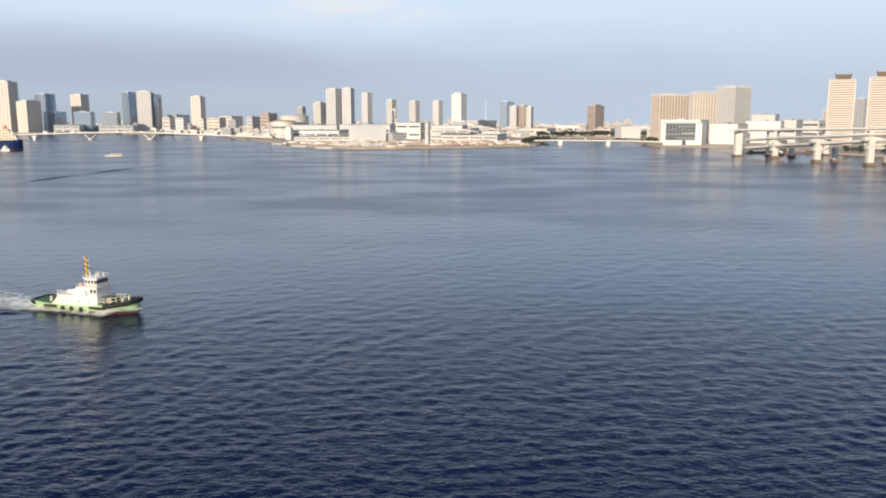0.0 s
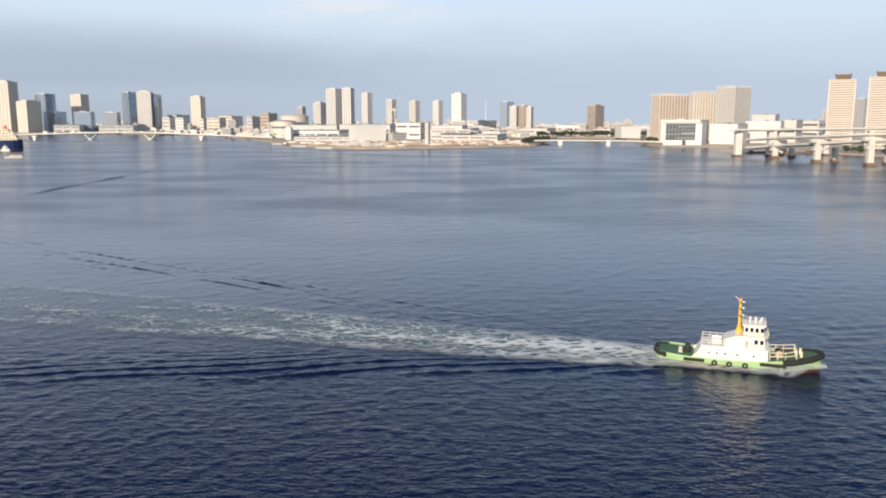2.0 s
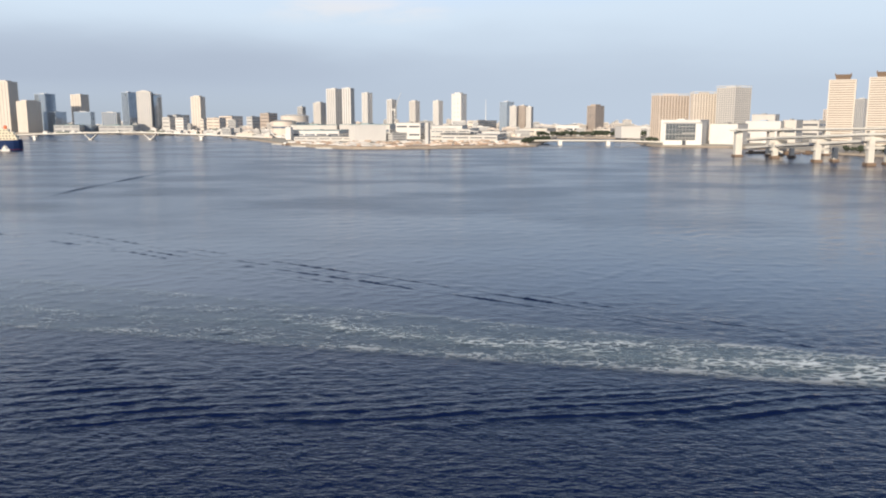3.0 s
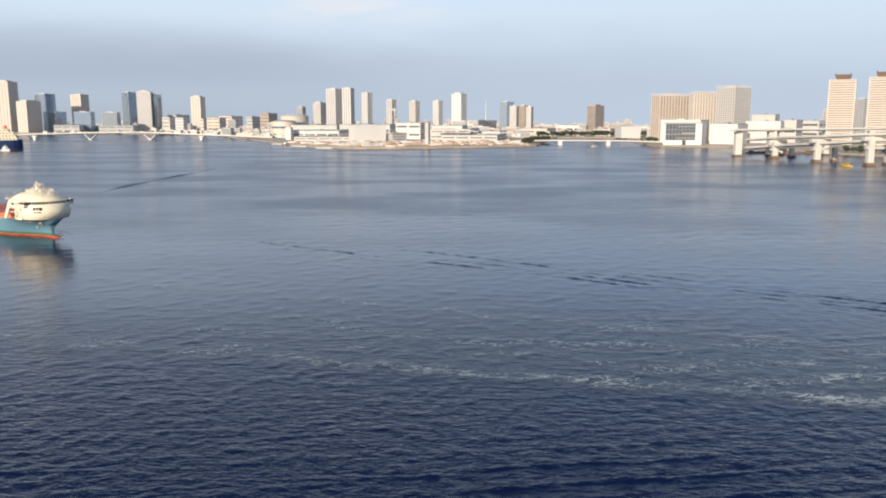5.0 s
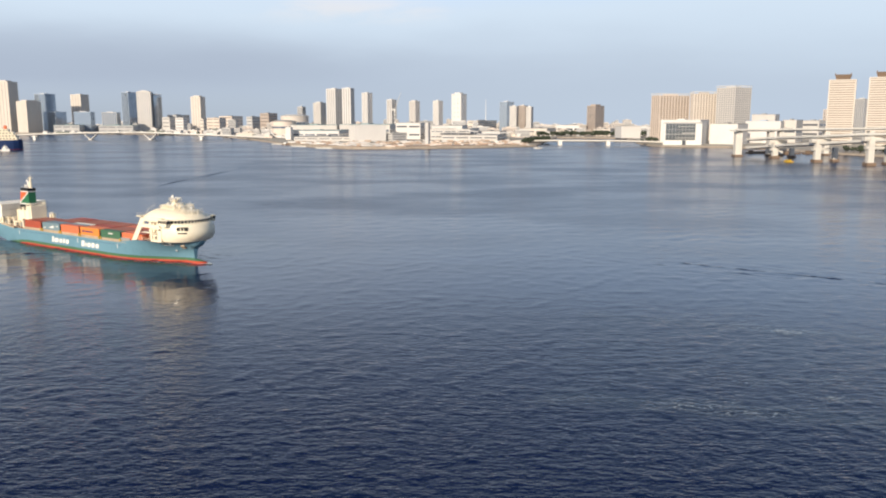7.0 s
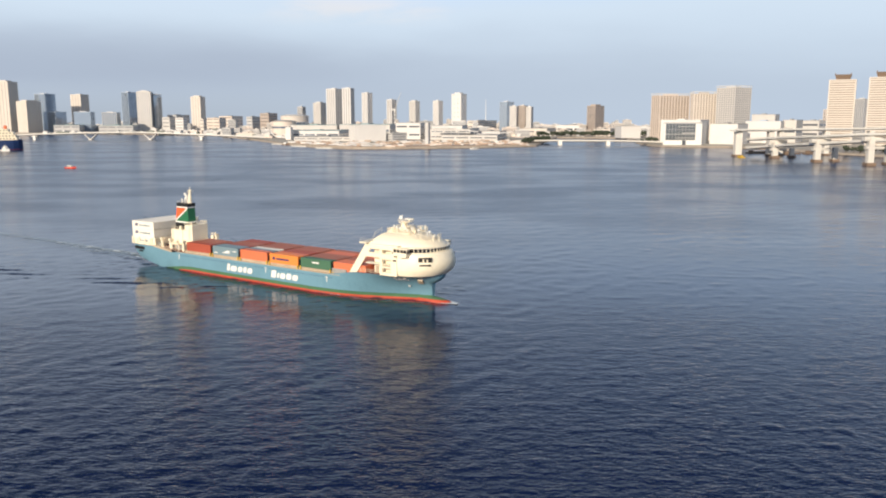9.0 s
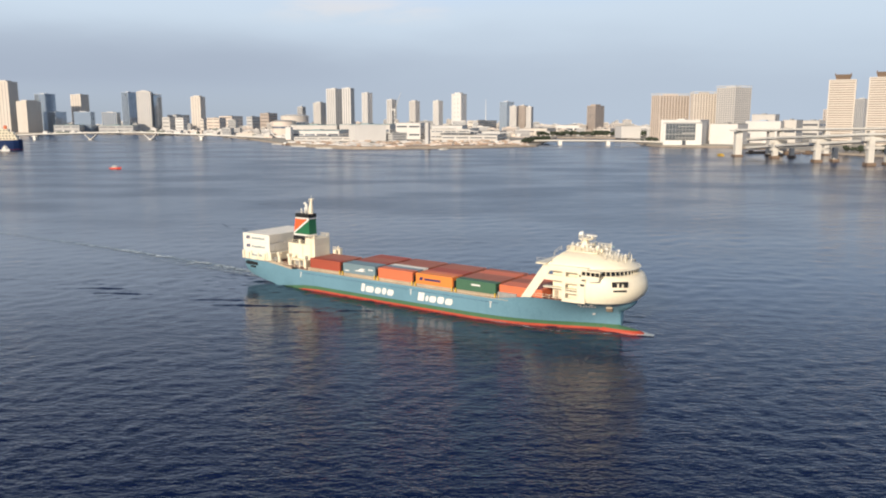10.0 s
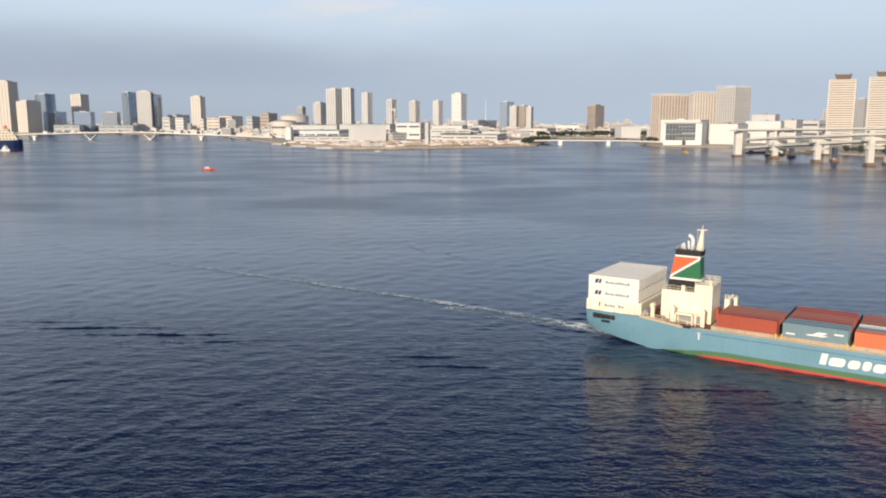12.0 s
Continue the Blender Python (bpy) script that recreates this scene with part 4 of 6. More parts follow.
def container(length, height, mat, corrugated=True):
    """A freight container with corrugated walls, corner posts and rails; x along, base at z = 0."""
    bm = bmesh.new()
    hl, w = length / 2, 1.22
    n = int(length / 0.56)
    for s in (-1, 1):
        xs = [-hl + 0.15 + (length - 0.3) * i / (n * 2) for i in range(n * 2 + 1)]
        vs = [(bm.verts.new((x, s * (w - (0.09 if (i // 1) % 2 else 0.02)), 0.18)), bm.verts.new((x, s * (w - (0.09 if i % 2 else 0.02)), height - 0.12)))
              for i, x in enumerate(xs)]
        for a, b in zip(vs, vs[1:]):
            bm.faces.new((a[0], b[0], b[1], a[1]) if s < 0 else (b[0], a[0], a[1], b[1]))
    box(bm, -hl + 0.06, hl - 0.06, -w + 0.12, w - 0.12, 0.1, height - 0.05)
    for x in (-hl, hl - 0.16):
        for y in (-w, w - 0.16):
            box(bm, x, x + 0.16, y, y + 0.16, 0, height)
    for y in (-w, w - 0.12):
        box(bm, -hl + 0.16, hl - 0.16, y, y + 0.12, 0.02, 0.2)
        box(bm, -hl + 0.16, hl - 0.16, y, y + 0.12, height - 0.14, height - 0.005)
    for j in range(8):
        y = -0.98 + j * 0.28
        box(bm, hl - 0.08, hl + 0.04, y - 0.05, y + 0.05, 0.2, height - 0.16)
        box(bm, -hl - 0.04, -hl + 0.08, y - 0.05, y + 0.05, 0.2, height - 0.16)
    return bm


def plate(x, z, w, h, y, lean=0.0, thick=0.02, cut=0.0):
    """A flat mark on the starboard side: a slanted block, with its corners cut off where asked."""
    bm = bmesh.new()
    o = [(x, z), (x + w, z), (x + w + lean, z + h), (x + lean, z + h)]
    if cut:
        flat = [(cut, 0), (w - cut, 0), (w - cut * 0.3, cut * 0.3), (w, cut), (w, h - cut), (w - cut * 0.3, h - cut * 0.3), (w - cut, h), (cut, h), (cut * 0.3, h - cut * 0.3), (0, h - cut), (0, cut), (cut * 0.3, cut * 0.3)]
        o = [(x + px + lean * pz / h, z + pz) for px, pz in flat]
    n = len(o)
    a, b = [bm.verts.new((px, y, pz)) for px, pz in o], [bm.verts.new((px, y + thick, pz)) for px, pz in o]
    for i in range(n):
        bm.faces.new((a[i], a[(i + 1) % n], b[(i + 1) % n], b[i]))
    bm.faces.new(a), bm.faces.new(b[::-1])
    bmesh.ops.recalc_face_normals(bm, faces=bm.faces[:])
    return bm


def railing(bm, pts, height=1.1, r=0.045, every=1.6, rails=2):
    for a, b in zip(pts, pts[1:]):
        a, b = Vector(a), Vector(b)
        n = max(1, int((b - a).length / every))
        for i in range(n + 1):
            p = a.lerp(b, i / n)
            tube(bm, p, p + Vector((0, 0, height)), r, r, 4)
        for k in range(rails):
            z = Vector((0, 0, height * (k + 1) / rails))
            tube(bm, a + z, b + z, r, r, 4)
    return bm


def build_ship_hull():
    st = [(-69.0, 2.1, 7.2, 8.8, 6.3), (-67.5, 1.5, 8.0, 9.4, 6.3), (-64, 0.7, 8.8, 10.0, 6.3), (-60, 0.1, 9.5, 10.4, 6.3), (-56, -0.4, 9.9, 10.5, 6.3),
          (-52, -0.9, 10.1, 10.5, 6.1), (-48, -1.4, 10.2, 10.5, 5.8), (-44, -2.0, 10.3, 10.5, 5.5), (-39.9, -2.5, 10.4, 10.5, 5.4), (-35, -2.5, 10.3, 10.5, 5.4)]
    st += [(x, -2.5, 10.5, 10.5, 5.4) for x in (-28, -20, -10, 0, 12, 22)]
    st += [(28, -2.5, 10.0, 10.5, 5.5), (33, -2.5, 9.2, 10.5, 6.2), (38, -2.5, 7.9, 10.5, 7.1), (43, -2.5, 6.1, 10.5, 7.3), (48, -2.5, 4.2, 10.3, 7.4),
           (52, -2.5, 2.7, 9.7, 7.5), (55.5, -2.5, 1.5, 8.6, 7.55), (57.8, -2.5, 0.95, 7.2, 7.55), (59.0, -2.5, 0.3, 6.4, 7.55), (59.3, -2.5, 0.05, 6.1, 7.55), (59.6, 4.4, 0.3, 5.8, 7.55), (61.0, 5.0, 0.3, 4.5, 7.55), (62.2, 5.9, 0.3, 2.9, 7.55),
           (63.0, 6.9, 0.3, 1.2, 7.55)]

    levels = [-2.5, 0.0, 0.6, 1.65, 3.2, 4.4, 5.3, 6.2, 6.9]

    def breadth(x, z):
        out = []
        a, b = [(p, q) for p, q in zip(st, st[1:]) if p[0] <= x < q[0]][0]
        for at, zb, w0, w1, top in (a, b):
            zs = [v for v in levels[4:] if v < top] + [top]
            out.append(np.interp(z, zs, [w0 + (w1 - w0) * (v / top) ** (0.8 + bow_flare(at)) for v in zs]))
        return out[0] + (out[1] - out[0]) * (x - a[0]) / (b[0] - a[0])

    def on_side(x, z, w, h):
        """The pose on the starboard bow of a mark from z to z + h, leaning with the flare, and its length along the slope."""
        y0, y1 = breadth(x, z), breadth(x, z + h)
        turn = math.degrees(math.atan2(breadth(x, z) - breadth(x + w, z), w))
        return pose(x, -y0 - 0.06, z, 0, 0, turn) @ pose(0, 0, 0, math.degrees(math.atan2(y1 - y0, h))), math.hypot(y1 - y0, h)

    def mark(name, mat, x, z, w, h, deep=0.02):
        m, long = on_side(x, z, w, h)
        part(name, solid_box(0, w, -0.04, deep, 0, long), mat, hull, at=m)

    hull = part("hull", loft(st, levels), [HULL_RED, HULL_GREEN, HULL_BLUE, DECK_RED], ship, "blue hull with green and red stripes", smooth=True)
    bm = bmesh.new()
    bmesh.ops.create_uvsphere(bm, u_segments=24, v_segments=14, radius=1.0)
    bmesh.ops.transform(bm, matrix=pose(57.6, 0, -0.95) @ Matrix.Diagonal((8.3, 2.2, 1.65, 1)), verts=bm.verts[:])
    for v in bm.verts:
        v.co.y *= 1.0 + 0.25 * max(0.0, v.co.x - 62) / 4
    for f in bm.faces:
        f.material_index = 1 if f.calc_center_median().z > 0.05 else 0
    part("bulbous_bow", bm, [HULL_RED, HULL_GREEN], hull, "red bulb at the waterline", smooth=True)
    # tan rail strip and knuckle line along the side
    part("rail_strip", solid_box(-42, 33, -10.52, -10.1, 5.4, 5.52), DECK_TAN, hull)
    part("rail_strip", solid_box(-42, 33, 10.1, 10.52, 5.4, 5.52), DECK_TAN, hull)
    part("rubbing_line", solid_box(-42, 30, -10.55, -10.5, 4.40, 4.47), NAVY, hull)
    # tug marks: a bar with a stem
    for x in (-41.3, 1.6, 27.7):
        part("tug_mark", plate(x - 0.12, 3.0, 0.28, 1.6, -10.54), WHITE, hull)
        part("tug_mark", plate(x - 0.45, 4.3, 0.95, 0.25, -10.54), WHITE, hull)
    # company lettering drawn as plain slanted blocks
    for x, widths, h in ((-16.7, (1.4, 3.3, 2.4, 1.7, 2.5), 2.3), (4.0, (2.3, 1.1, 2.5, 2.4, 2.6), 2.3)):
        for i, w in enumerate(widths):
            tall = 1.0 if i == 0 else 0.76 if i != 3 else 0.84
            part("letter_block", plate(x, 1.8, w * 0.9, h * tall, -10.55, 0.4, 0.02, 0.0 if i == 0 else 0.55), WHITE, hull, "plain white slanted block")
            x += w + 0.22
    for i in range(3):
        mark("name_bar", WHITE, 50.6 + i * 1.3, 6.25, 0.8, 0.45)
    for i in range(6):
        mark("name_bar", WHITE, 50.8 + i * 0.62, 5.75, 0.44, 0.25)
    mark("thruster_mark", WHITE, 52.6, 3.4, 0.7, 0.5)
    # mooring openings in the stern quarter, their inner shade drawn as black blocks
    for x, w in ((-66.6, 1.3), (-65.1, 1.2), (-63.7, 1.5), (-62.0, 0.9)):
        part("mooring_port", solid_box(x, x + w, -10.30 - (x + 66) * 0.022, -9.0, 4.6, 5.55), BLACK, hull)
    part("mooring_slot", solid_box(-64.4, -62.4, -10.36, -9.0, 3.75, 4.15), BLACK, hull)
    mark("anchor_pocket", DECK_TAN, 56.0, 4.6, 1.5, 1.1, 0.4)
    return hull


def build_ship_boxes():
    """The deck load; each container is a thing of its own that rides on the ship."""
    cargo = []
    coaming = part("hatch_coaming", solid_box(-39, 36, -9.6, 9.6, 5.35, 6.28), DECK_TAN, ship)
    starts = [-37.7 + 13.55 * i for i in range(6)]
    rows = [-9.8 + 1.22 + i * 2.45 for i in range(8)]
    plans = [
        [BOX_RED, BOX_BROWN, BOX_BROWN, BOX_BROWN, BOX_BROWN, BOX_BROWN, BOX_RED, BOX_BROWN],
        [BOX_GREY, BOX_GREY, BOX_RED, BOX_BROWN, BOX_BROWN, BOX_RED, BOX_RED, BOX_BROWN],
        [BOX_ORANGE, BOX_GREY, BOX_WHITE, BOX_BROWN, BOX_BROWN, BOX_BROWN, BOX_BROWN, BOX_RED],
        [BOX_AMBER, BOX_ORANGE, BOX_RED, BOX_RED, BOX_BROWN, BOX_BROWN, BOX_BROWN, BOX_RED],
        [BOX_GREEN, BOX_BROWN, BOX_BROWN, BOX_BROWN, BOX_ORANGE, BOX_ORANGE, BOX_BROWN, BOX_RED],
        [BOX_ORANGE, BOX_ORANGE, BOX_BROWN, BOX_BROWN, BOX_ORANGE, BOX_ORANGE, BOX_RED, BOX_RED],
    ]
    words = {BOX_RED.name: "brick red", BOX_BROWN.name: "brown", BOX_GREY.name: "blue-grey", BOX_ORANGE.name: "orange", BOX_WHITE.name: "white",
             BOX_AMBER.name: "amber orange", BOX_GREEN.name: "dark green"}
    cache = {}
    for x, row in zip(starts, plans):
        for y, mat in zip(rows, row[:4] if x == starts[0] else row[:7]):
            if mat.name not in cache:
                cache[mat.name] = mesh_of("container", container(12.19, 2.9, mat), mat)
            c = tagged(new("container", cache[mat.name]), f"{words[mat.name]} corrugated freight container on the ship's deck", "container", "deck containers")
            cargo.append((c, pose(x + 6.1, y, 6.3)))
            if y == rows[0]:
                if mat is BOX_AMBER:
                    part("logo_mark", plate(-4.9, 1.0, 1.0, 0.9, -1.25, 0.3), LOGO_BLUE, c, "plain blue mark")
                    part("logo_bar", plate(-3.2, 1.1, 5.4, 0.55, -1.25), LOGO_BLUE, c, "plain blue bar")
                if mat is BOX_GREEN:
                    part("logo_bar", plate(-1.3, 1.55, 2.7, 0.45, -1.25), WHITE, c, "plain white bar")
                if mat is BOX_GREY:
                    part("logo_mark", plate(-1.8, 0.9, 3.6, 0.3, -1.25, 0.8), WHITE, c, "plain white mark")
                    part("logo_mark", plate(-0.4, 1.2, 1.8, 0.6, -1.25, 1.0), WHITE, c, "plain white mark")
                    part("logo_bar", plate(-5.4, 0.6, 1.7, 0.3, -1.25), WHITE, c, "plain white bar")
                    part("logo_bar", plate(3.6, 1.6, 1.7, 0.3, -1.25), WHITE, c, "plain white bar")
    white = mesh_of("container", container(12.19, 2.72, BOX_WHITE), BOX_WHITE)
    for tier in range(3):
        for i, y in enumerate(rows):
            c = tagged(new("container", white), "white refrigerated container stacked at the stern", "container", "stern container stack")
            cargo.append((c, pose(-61.9, y, 6.44 + tier * 2.72)))
            if i == 0:
                part("logo_mark", plate(-4.6, 0.9, 0.7, 1.0, -1.25, 0.3), LOGO_BLUE, c, "plain dark blue mark")
                part("logo_mark", plate(-3.7, 0.9, 0.6, 1.0, -1.25, 0.3), LOGO_BLUE, c, "plain dark blue mark")
                for j in range(9):
                    tall = (0.75, 0.5, 0.62, 0.5, 0.62, 0.75, 0.62, 0.5, 0.75)[j]
                    part("logo_bar", plate(-1.9 + j * 0.66, 1.0, 0.48, tall * 0.85, -1.25), BOX_GREY, c, "plain grey-blue bar")
    return cargo


def dome_ring(aft, straight, front, half, z, n=16):
    out = [(aft, -half, z), (straight, -half, z)]
    for i in range(1, n * 2):
        t = -math.pi / 2 + math.pi * i / (n * 2)
        c, s = math.cos(t), math.sin(t)
        out.append((straight + (front - straight) * abs(c) ** 0.95, half * math.copysign(abs(s) ** 0.95, s), z))
    return out + [(straight, half, z), (aft, half, z)]


def skin(rings, cap=True):
    bm = bmesh.new()
    rows = [[bm.verts.new(p) for p in r] for r in rings]
    for a, b in zip(rows, rows[1:]):
        n = len(a)
        for i in range(n):
            bm.faces.new((a[i], a[(i + 1) % n], b[(i + 1) % n], b[i]))
    if cap:
        bm.faces.new(rows[0][::-1]), bm.faces.new(rows[-1])
    bmesh.ops.recalc_face_normals(bm, faces=bm.faces[:])
    return bm


def build_bow_house():
    house = part("bow_house", skin([dome_ring(52, 52.5, f, h, z) for f, h, z in
                                    ((63.2, 9.7, 7.5), (64.3, 10.1, 8.5), (65.0, 10.25, 9.6), (65.2, 10.3, 10.8), (65.0, 10.25, 12.0), (64.5, 10.1, 13.1), (64.1, 10.0, 13.7), (63.3, 9.8, 14.15))]),
                 CREAM, ship, "rounded cream bow house", smooth=True)
    part("window_band", skin([dome_ring(52, 52.5, 62.6, 9.4, 14.0), dome_ring(52, 52.5, 62.4, 9.35, 15.5)]), SHIP_GLASS, house, "dark wheelhouse windows", smooth=True)
    for i in range(1, 26):
        t = -math.pi / 2 + math.pi * i / 26
        c, s = math.cos(t), math.sin(t)
        x, y = 52.5 + 9.95 * c, 9.45 * s
        part("window_post", bar((x + 0.2 * c, y, 14.0), (x + 0.05 * c, y, 15.5), 0.13, 0.13, 5), CREAM, house)
    part("roof", skin([dome_ring(a, max(47, a + 1), f, h, z) for a, f, h, z in
                       ((43.0, 63.0, 9.7, 15.3), (43.2, 62.9, 9.7, 15.5), (43.7, 62.2, 9.5, 16.0), (44.3, 61.3, 9.1, 16.6), (44.9, 60.0, 8.5, 17.25), (45.4, 58.4, 7.7, 17.85), (45.8, 56.6, 6.7, 18.3), (46.0, 55.2, 6.0, 18.55), (46.2, 54.0, 5.4, 18.65))]),
         CREAM, house, "domed cream roof", smooth=True)
    part("roof_lip", skin([dome_ring(52, 52.5, 62.8, 9.6, 15.25), dome_ring(52, 52.5, 63.25, 9.85, 15.3), dome_ring(52, 52.5, 63.2, 9.8, 15.45), dome_ring(52, 52.5, 62.6, 9.6, 15.6)]), CREAM, house, smooth=True)
    top_deck = part("top_deck", solid_box(46.0, 54.4, -4.4, 4.4, 18.55, 18.8, 0.08), CREAM, house, "railed top deck")
    part("deck_rail", railing(bmesh.new(), [(46.1, 4.3, 18.75), (46.1, -4.3, 18.75), (54.3, -4.3, 18.75), (54.3, 4.3, 18.75), (46.1, 4.3, 18.75)], 1.1, 0.06, 0.9, 3), CREAM, top_deck)
    # bridge wing bays that overhang the sides, with their own windows
    for s in (-1, 1):
        bay = part("wing_bay", side_plate([(53.2, 14.2), (55.6, 12.9), (57.8, 13.2), (58.2, 15.5), (53.2, 15.5)], *sorted((s * 9.4, s * 10.9))), CREAM, house, "overhanging cream wing bay")
        for x in (53.5, 54.7, 55.9, 57.0):
            part("bay_window", solid_box(x, x + 0.95, *sorted((s * 10.85, s * 10.96)), 14.35, 15.25), SHIP_GLASS, bay)
        part("bay_window", solid_box(57.95, 58.22, *sorted((s * 9.6, s * 10.75)), 14.2, 15.2), SHIP_GLASS, bay)
    part("accommodation", solid_box(44.5, 53.0, -8.4, 8.4, 7.3, 15.5, 0.15), CREAM, house)
    part("wing_deck", solid_box(42.6, 54.5, -10.3, 10.3, 15.3, 15.9, 0.15), CREAM, house)
    part("bridge_wing", solid_box(41.0, 43.8, -10.9, 10.9, 15.9, 16.3, 0.08), CREAM, house)
    # side screens with openings, and the raking struts
    for s in (-1, 1):
        y0, y1 = sorted((s * 10.3, s * 9.85))
        part("raking_strut", side_plate([(36.6, 6.9), (39.3, 7.0), (45.3, 15.4), (43.0, 16.0)], y0, y1), CREAM, house)
        for x0, x1, z0, z1 in ((43.4, 54.2, 14.55, 15.5), (41.2, 54.2, 12.2, 13.5), (48.1, 49.0, 7.3, 14.6), (52.3, 54.2, 7.4, 14.6),
                               (49.0, 52.3, 9.4, 9.9), (49.0, 52.3, 7.3, 8.2), (49.0, 52.3, 11.8, 12.2)):
            lap = 0.006 * (x1 - x0) + 0.02 * (z1 - z0)
            part("screen_beam", solid_box(x0, x1, *sorted((s * (10.30 + lap), s * (9.85 + lap))), z0, z1), CREAM, house)
        part("deck_railing", railing(bmesh.new(), [(39, s * 10.2, 7.2), (48.2, s * 10.2, 7.3)]), CREAM, house)
        part("gallery_deck", solid_box(42.8, 52.3, *sorted((s * 8.5, s * 10.2)), 10.2, 10.45), CREAM, house)
        part("door", solid_box(45.2, 46.2, *sorted((s * 8.55, s * 8.68)), 7.4, 9.4), DECK_TAN, house)
        part("roof_railing", railing(bmesh.new(), [(41.2, s * 10.7, 16.3), (43.8, s * 10.7, 16.3), (44.6, s * 9.3, 16.1), (44.9, s * 8.3, 18.0), (45.6, s * 6.2, 19.0)]), STEEL, house)
        # small square ports where the screen meets the dome
        for x, z, w, h in ((52.7, 13.8, 0.4, 0.5), (53.3, 12.9, 0.8, 0.35), (53.0, 11.6, 1.0, 0.5)):
            part("port", solid_box(x, x + w, *sorted((s * 10.56, s * 9.0)), z, z + h), BLACK, house)
    # mooring openings in the round bow, with a lower slot; black blocks give their shade
    for sgn in (-1, 1):
        o = part("mooring_opening", solid_box(-1.2, 0.18, -1.9, 1.9, 11.7, 13.0, 0.1), BLACK, house, "black block for the shade in the opening", at=pose(60.72 if sgn < 0 else 60.3, sgn * (7.1 if sgn < 0 else 6.9), 0, 0, 0, sgn * 53))
        part("roller", bar((0.15, -0.5, 11.7), (0.15, -0.5, 12.7), 0.22), CREAM, o)
        part("roller", bar((0.15, 0.6, 11.7), (0.15, 0.6, 12.5), 0.22), CREAM, o)
        part("slot", solid_box(-1.0, 0.26, -1.6, 1.6, 10.6, 11.1, 0.08), BLACK, o)
    # tapered mast with radar scanners and platforms on the top deck
    mastp = part("radar_mast", skin([[(49.2 + 0.8 * u * w, v * w, z) for u, v in ((-1, -1), (1, -1), (1, 1), (-1, 1))] for w, z in ((2.0, 18.7), (1.6, 19.2), (0.95, 20.0), (0.7, 20.7), (0.62, 21.6))]),
                 CREAM, house, "tapered cream radar mast")
    part("platform", solid_box(47.9, 51.3, -1.5, 1.5, 21.3, 21.45), CREAM, mastp)
    part("platform", solid_box(48.6, 51.6, -0.9, 0.9, 20.0, 20.15), CREAM, mastp)
    for y in (-1.4, 1.4):
        part("brace", bar((48.2, y, 21.3), (49.2, y * 0.3, 20.3), 0.08, 0.08, 5), CREAM, mastp)
    part("radar_scanner", solid_box(49.4, 52.2, -0.25, 0.25, 22.1, 22.35, 0.06), WHITE, mastp)
    part("scanner_foot", bar((50.8, 0, 21.4), (50.8, 0, 22.1), 0.25, 0.2, 8), CREAM, mastp)
    part("radar_scanner", solid_box(51.2, 51.5, -1.6, 1.6, 20.5, 20.75, 0.06), WHITE, mastp)
    part("scanner_foot", bar((51.35, 0, 20.1), (51.35, 0, 20.5), 0.22, 0.18, 8), CREAM, mastp)
    part("mast_railing", railing(bmesh.new(), [(47.9, -1.5, 21.45), (51.3, -1.5, 21.45), (51.3, 1.5, 21.45), (47.9, 1.5, 21.45), (47.9, -1.5, 21.45)], 0.8, 0.04, 0.9), CREAM, mastp)
    part("flag", plate(47.2, 22.2, 1.1, 0.8, -0.1, 0.25), WHITE, mastp)
    bm = bmesh.new()
    bmesh.ops.create_uvsphere(bm, u_segments=12, v_segments=8, radius=0.4, matrix=pose(52.6, -3, 19.4))
    part("satellite_dome", bm, WHITE, house, smooth=True)
    bm = bmesh.new()
    bmesh.ops.create_uvsphere(bm, u_segments=12, v_segments=8, radius=0.35, matrix=pose(53.5, 2.5, 19.4))
    part("satellite_dome", bm, WHITE, house, smooth=True)
    rng = random.Random(12)
    for i in range(22):
        x = 46.0 + i * 0.66
        y = rng.uniform(-4.4, 3.0) * (1 - i / 40)
        z = 18.7 if x < 54 else 18.7 - 0.5 * ((x - 54) / 2.9) ** 1.8
        part("aerial", bar((x, y, z - 0.6), (x, y, z + rng.uniform(0.8, 2.4)), 0.1, 0.06, 5), WHITE, house)
        if i % 3 == 0:
            part("aerial_head", solid_box(x - 0.3, x + 0.3, y - 0.25, y + 0.25, z + 1.0, z + 1.5, 0.1), WHITE, house)
    for x, y in ((60.6, -1.6), (61.2, 0.4), (59.9, 1.8)):
        part("lamp_stand", bar((x, y, 15.9), (x, y, 18.5), 0.11, 0.09, 6), CREAM, house)
    part("front_railing", railing(bmesh.new(), [(57.0, -5.2, 17.6), (59.4, -3.8, 17.0), (60.4, 0, 16.8), (59.4, 3.8, 17.0)], 1.5, 0.05, 1.0, 3), CREAM, house)
    part("roof_rail", railing(bmesh.new(), [(54.3, -4.4, 18.6), (55.7, -4.8, 18.2), (57.0, -5.2, 17.6)], 1.0, 0.05, 1.2), CREAM, house)
    part("flag_staff", bar((56.9, -2.5, 18.0), (56.9, -2.5, 20.9), 0.07, 0.05, 5), CREAM, house)
    for x, y, w, h in ((46.6, -2.8, 1.3, 1.2), (48.3, -3.0, 0.9, 1.0), (52.4, -0.6, 1.2, 1.3), (54.0, -2.0, 0.8, 0.8), (49.4, 2.6, 1.2, 1.2)):
        part("roof_box", solid_box(x, x + w, y - w / 2, y + w / 2, 18.7, 18.7 + h, 0.06), CREAM, house)
    part("yard", bar((48.6, -3.0, 20.6), (48.6, 3.0, 20.6), 0.1, 0.1, 6), CREAM, mastp)
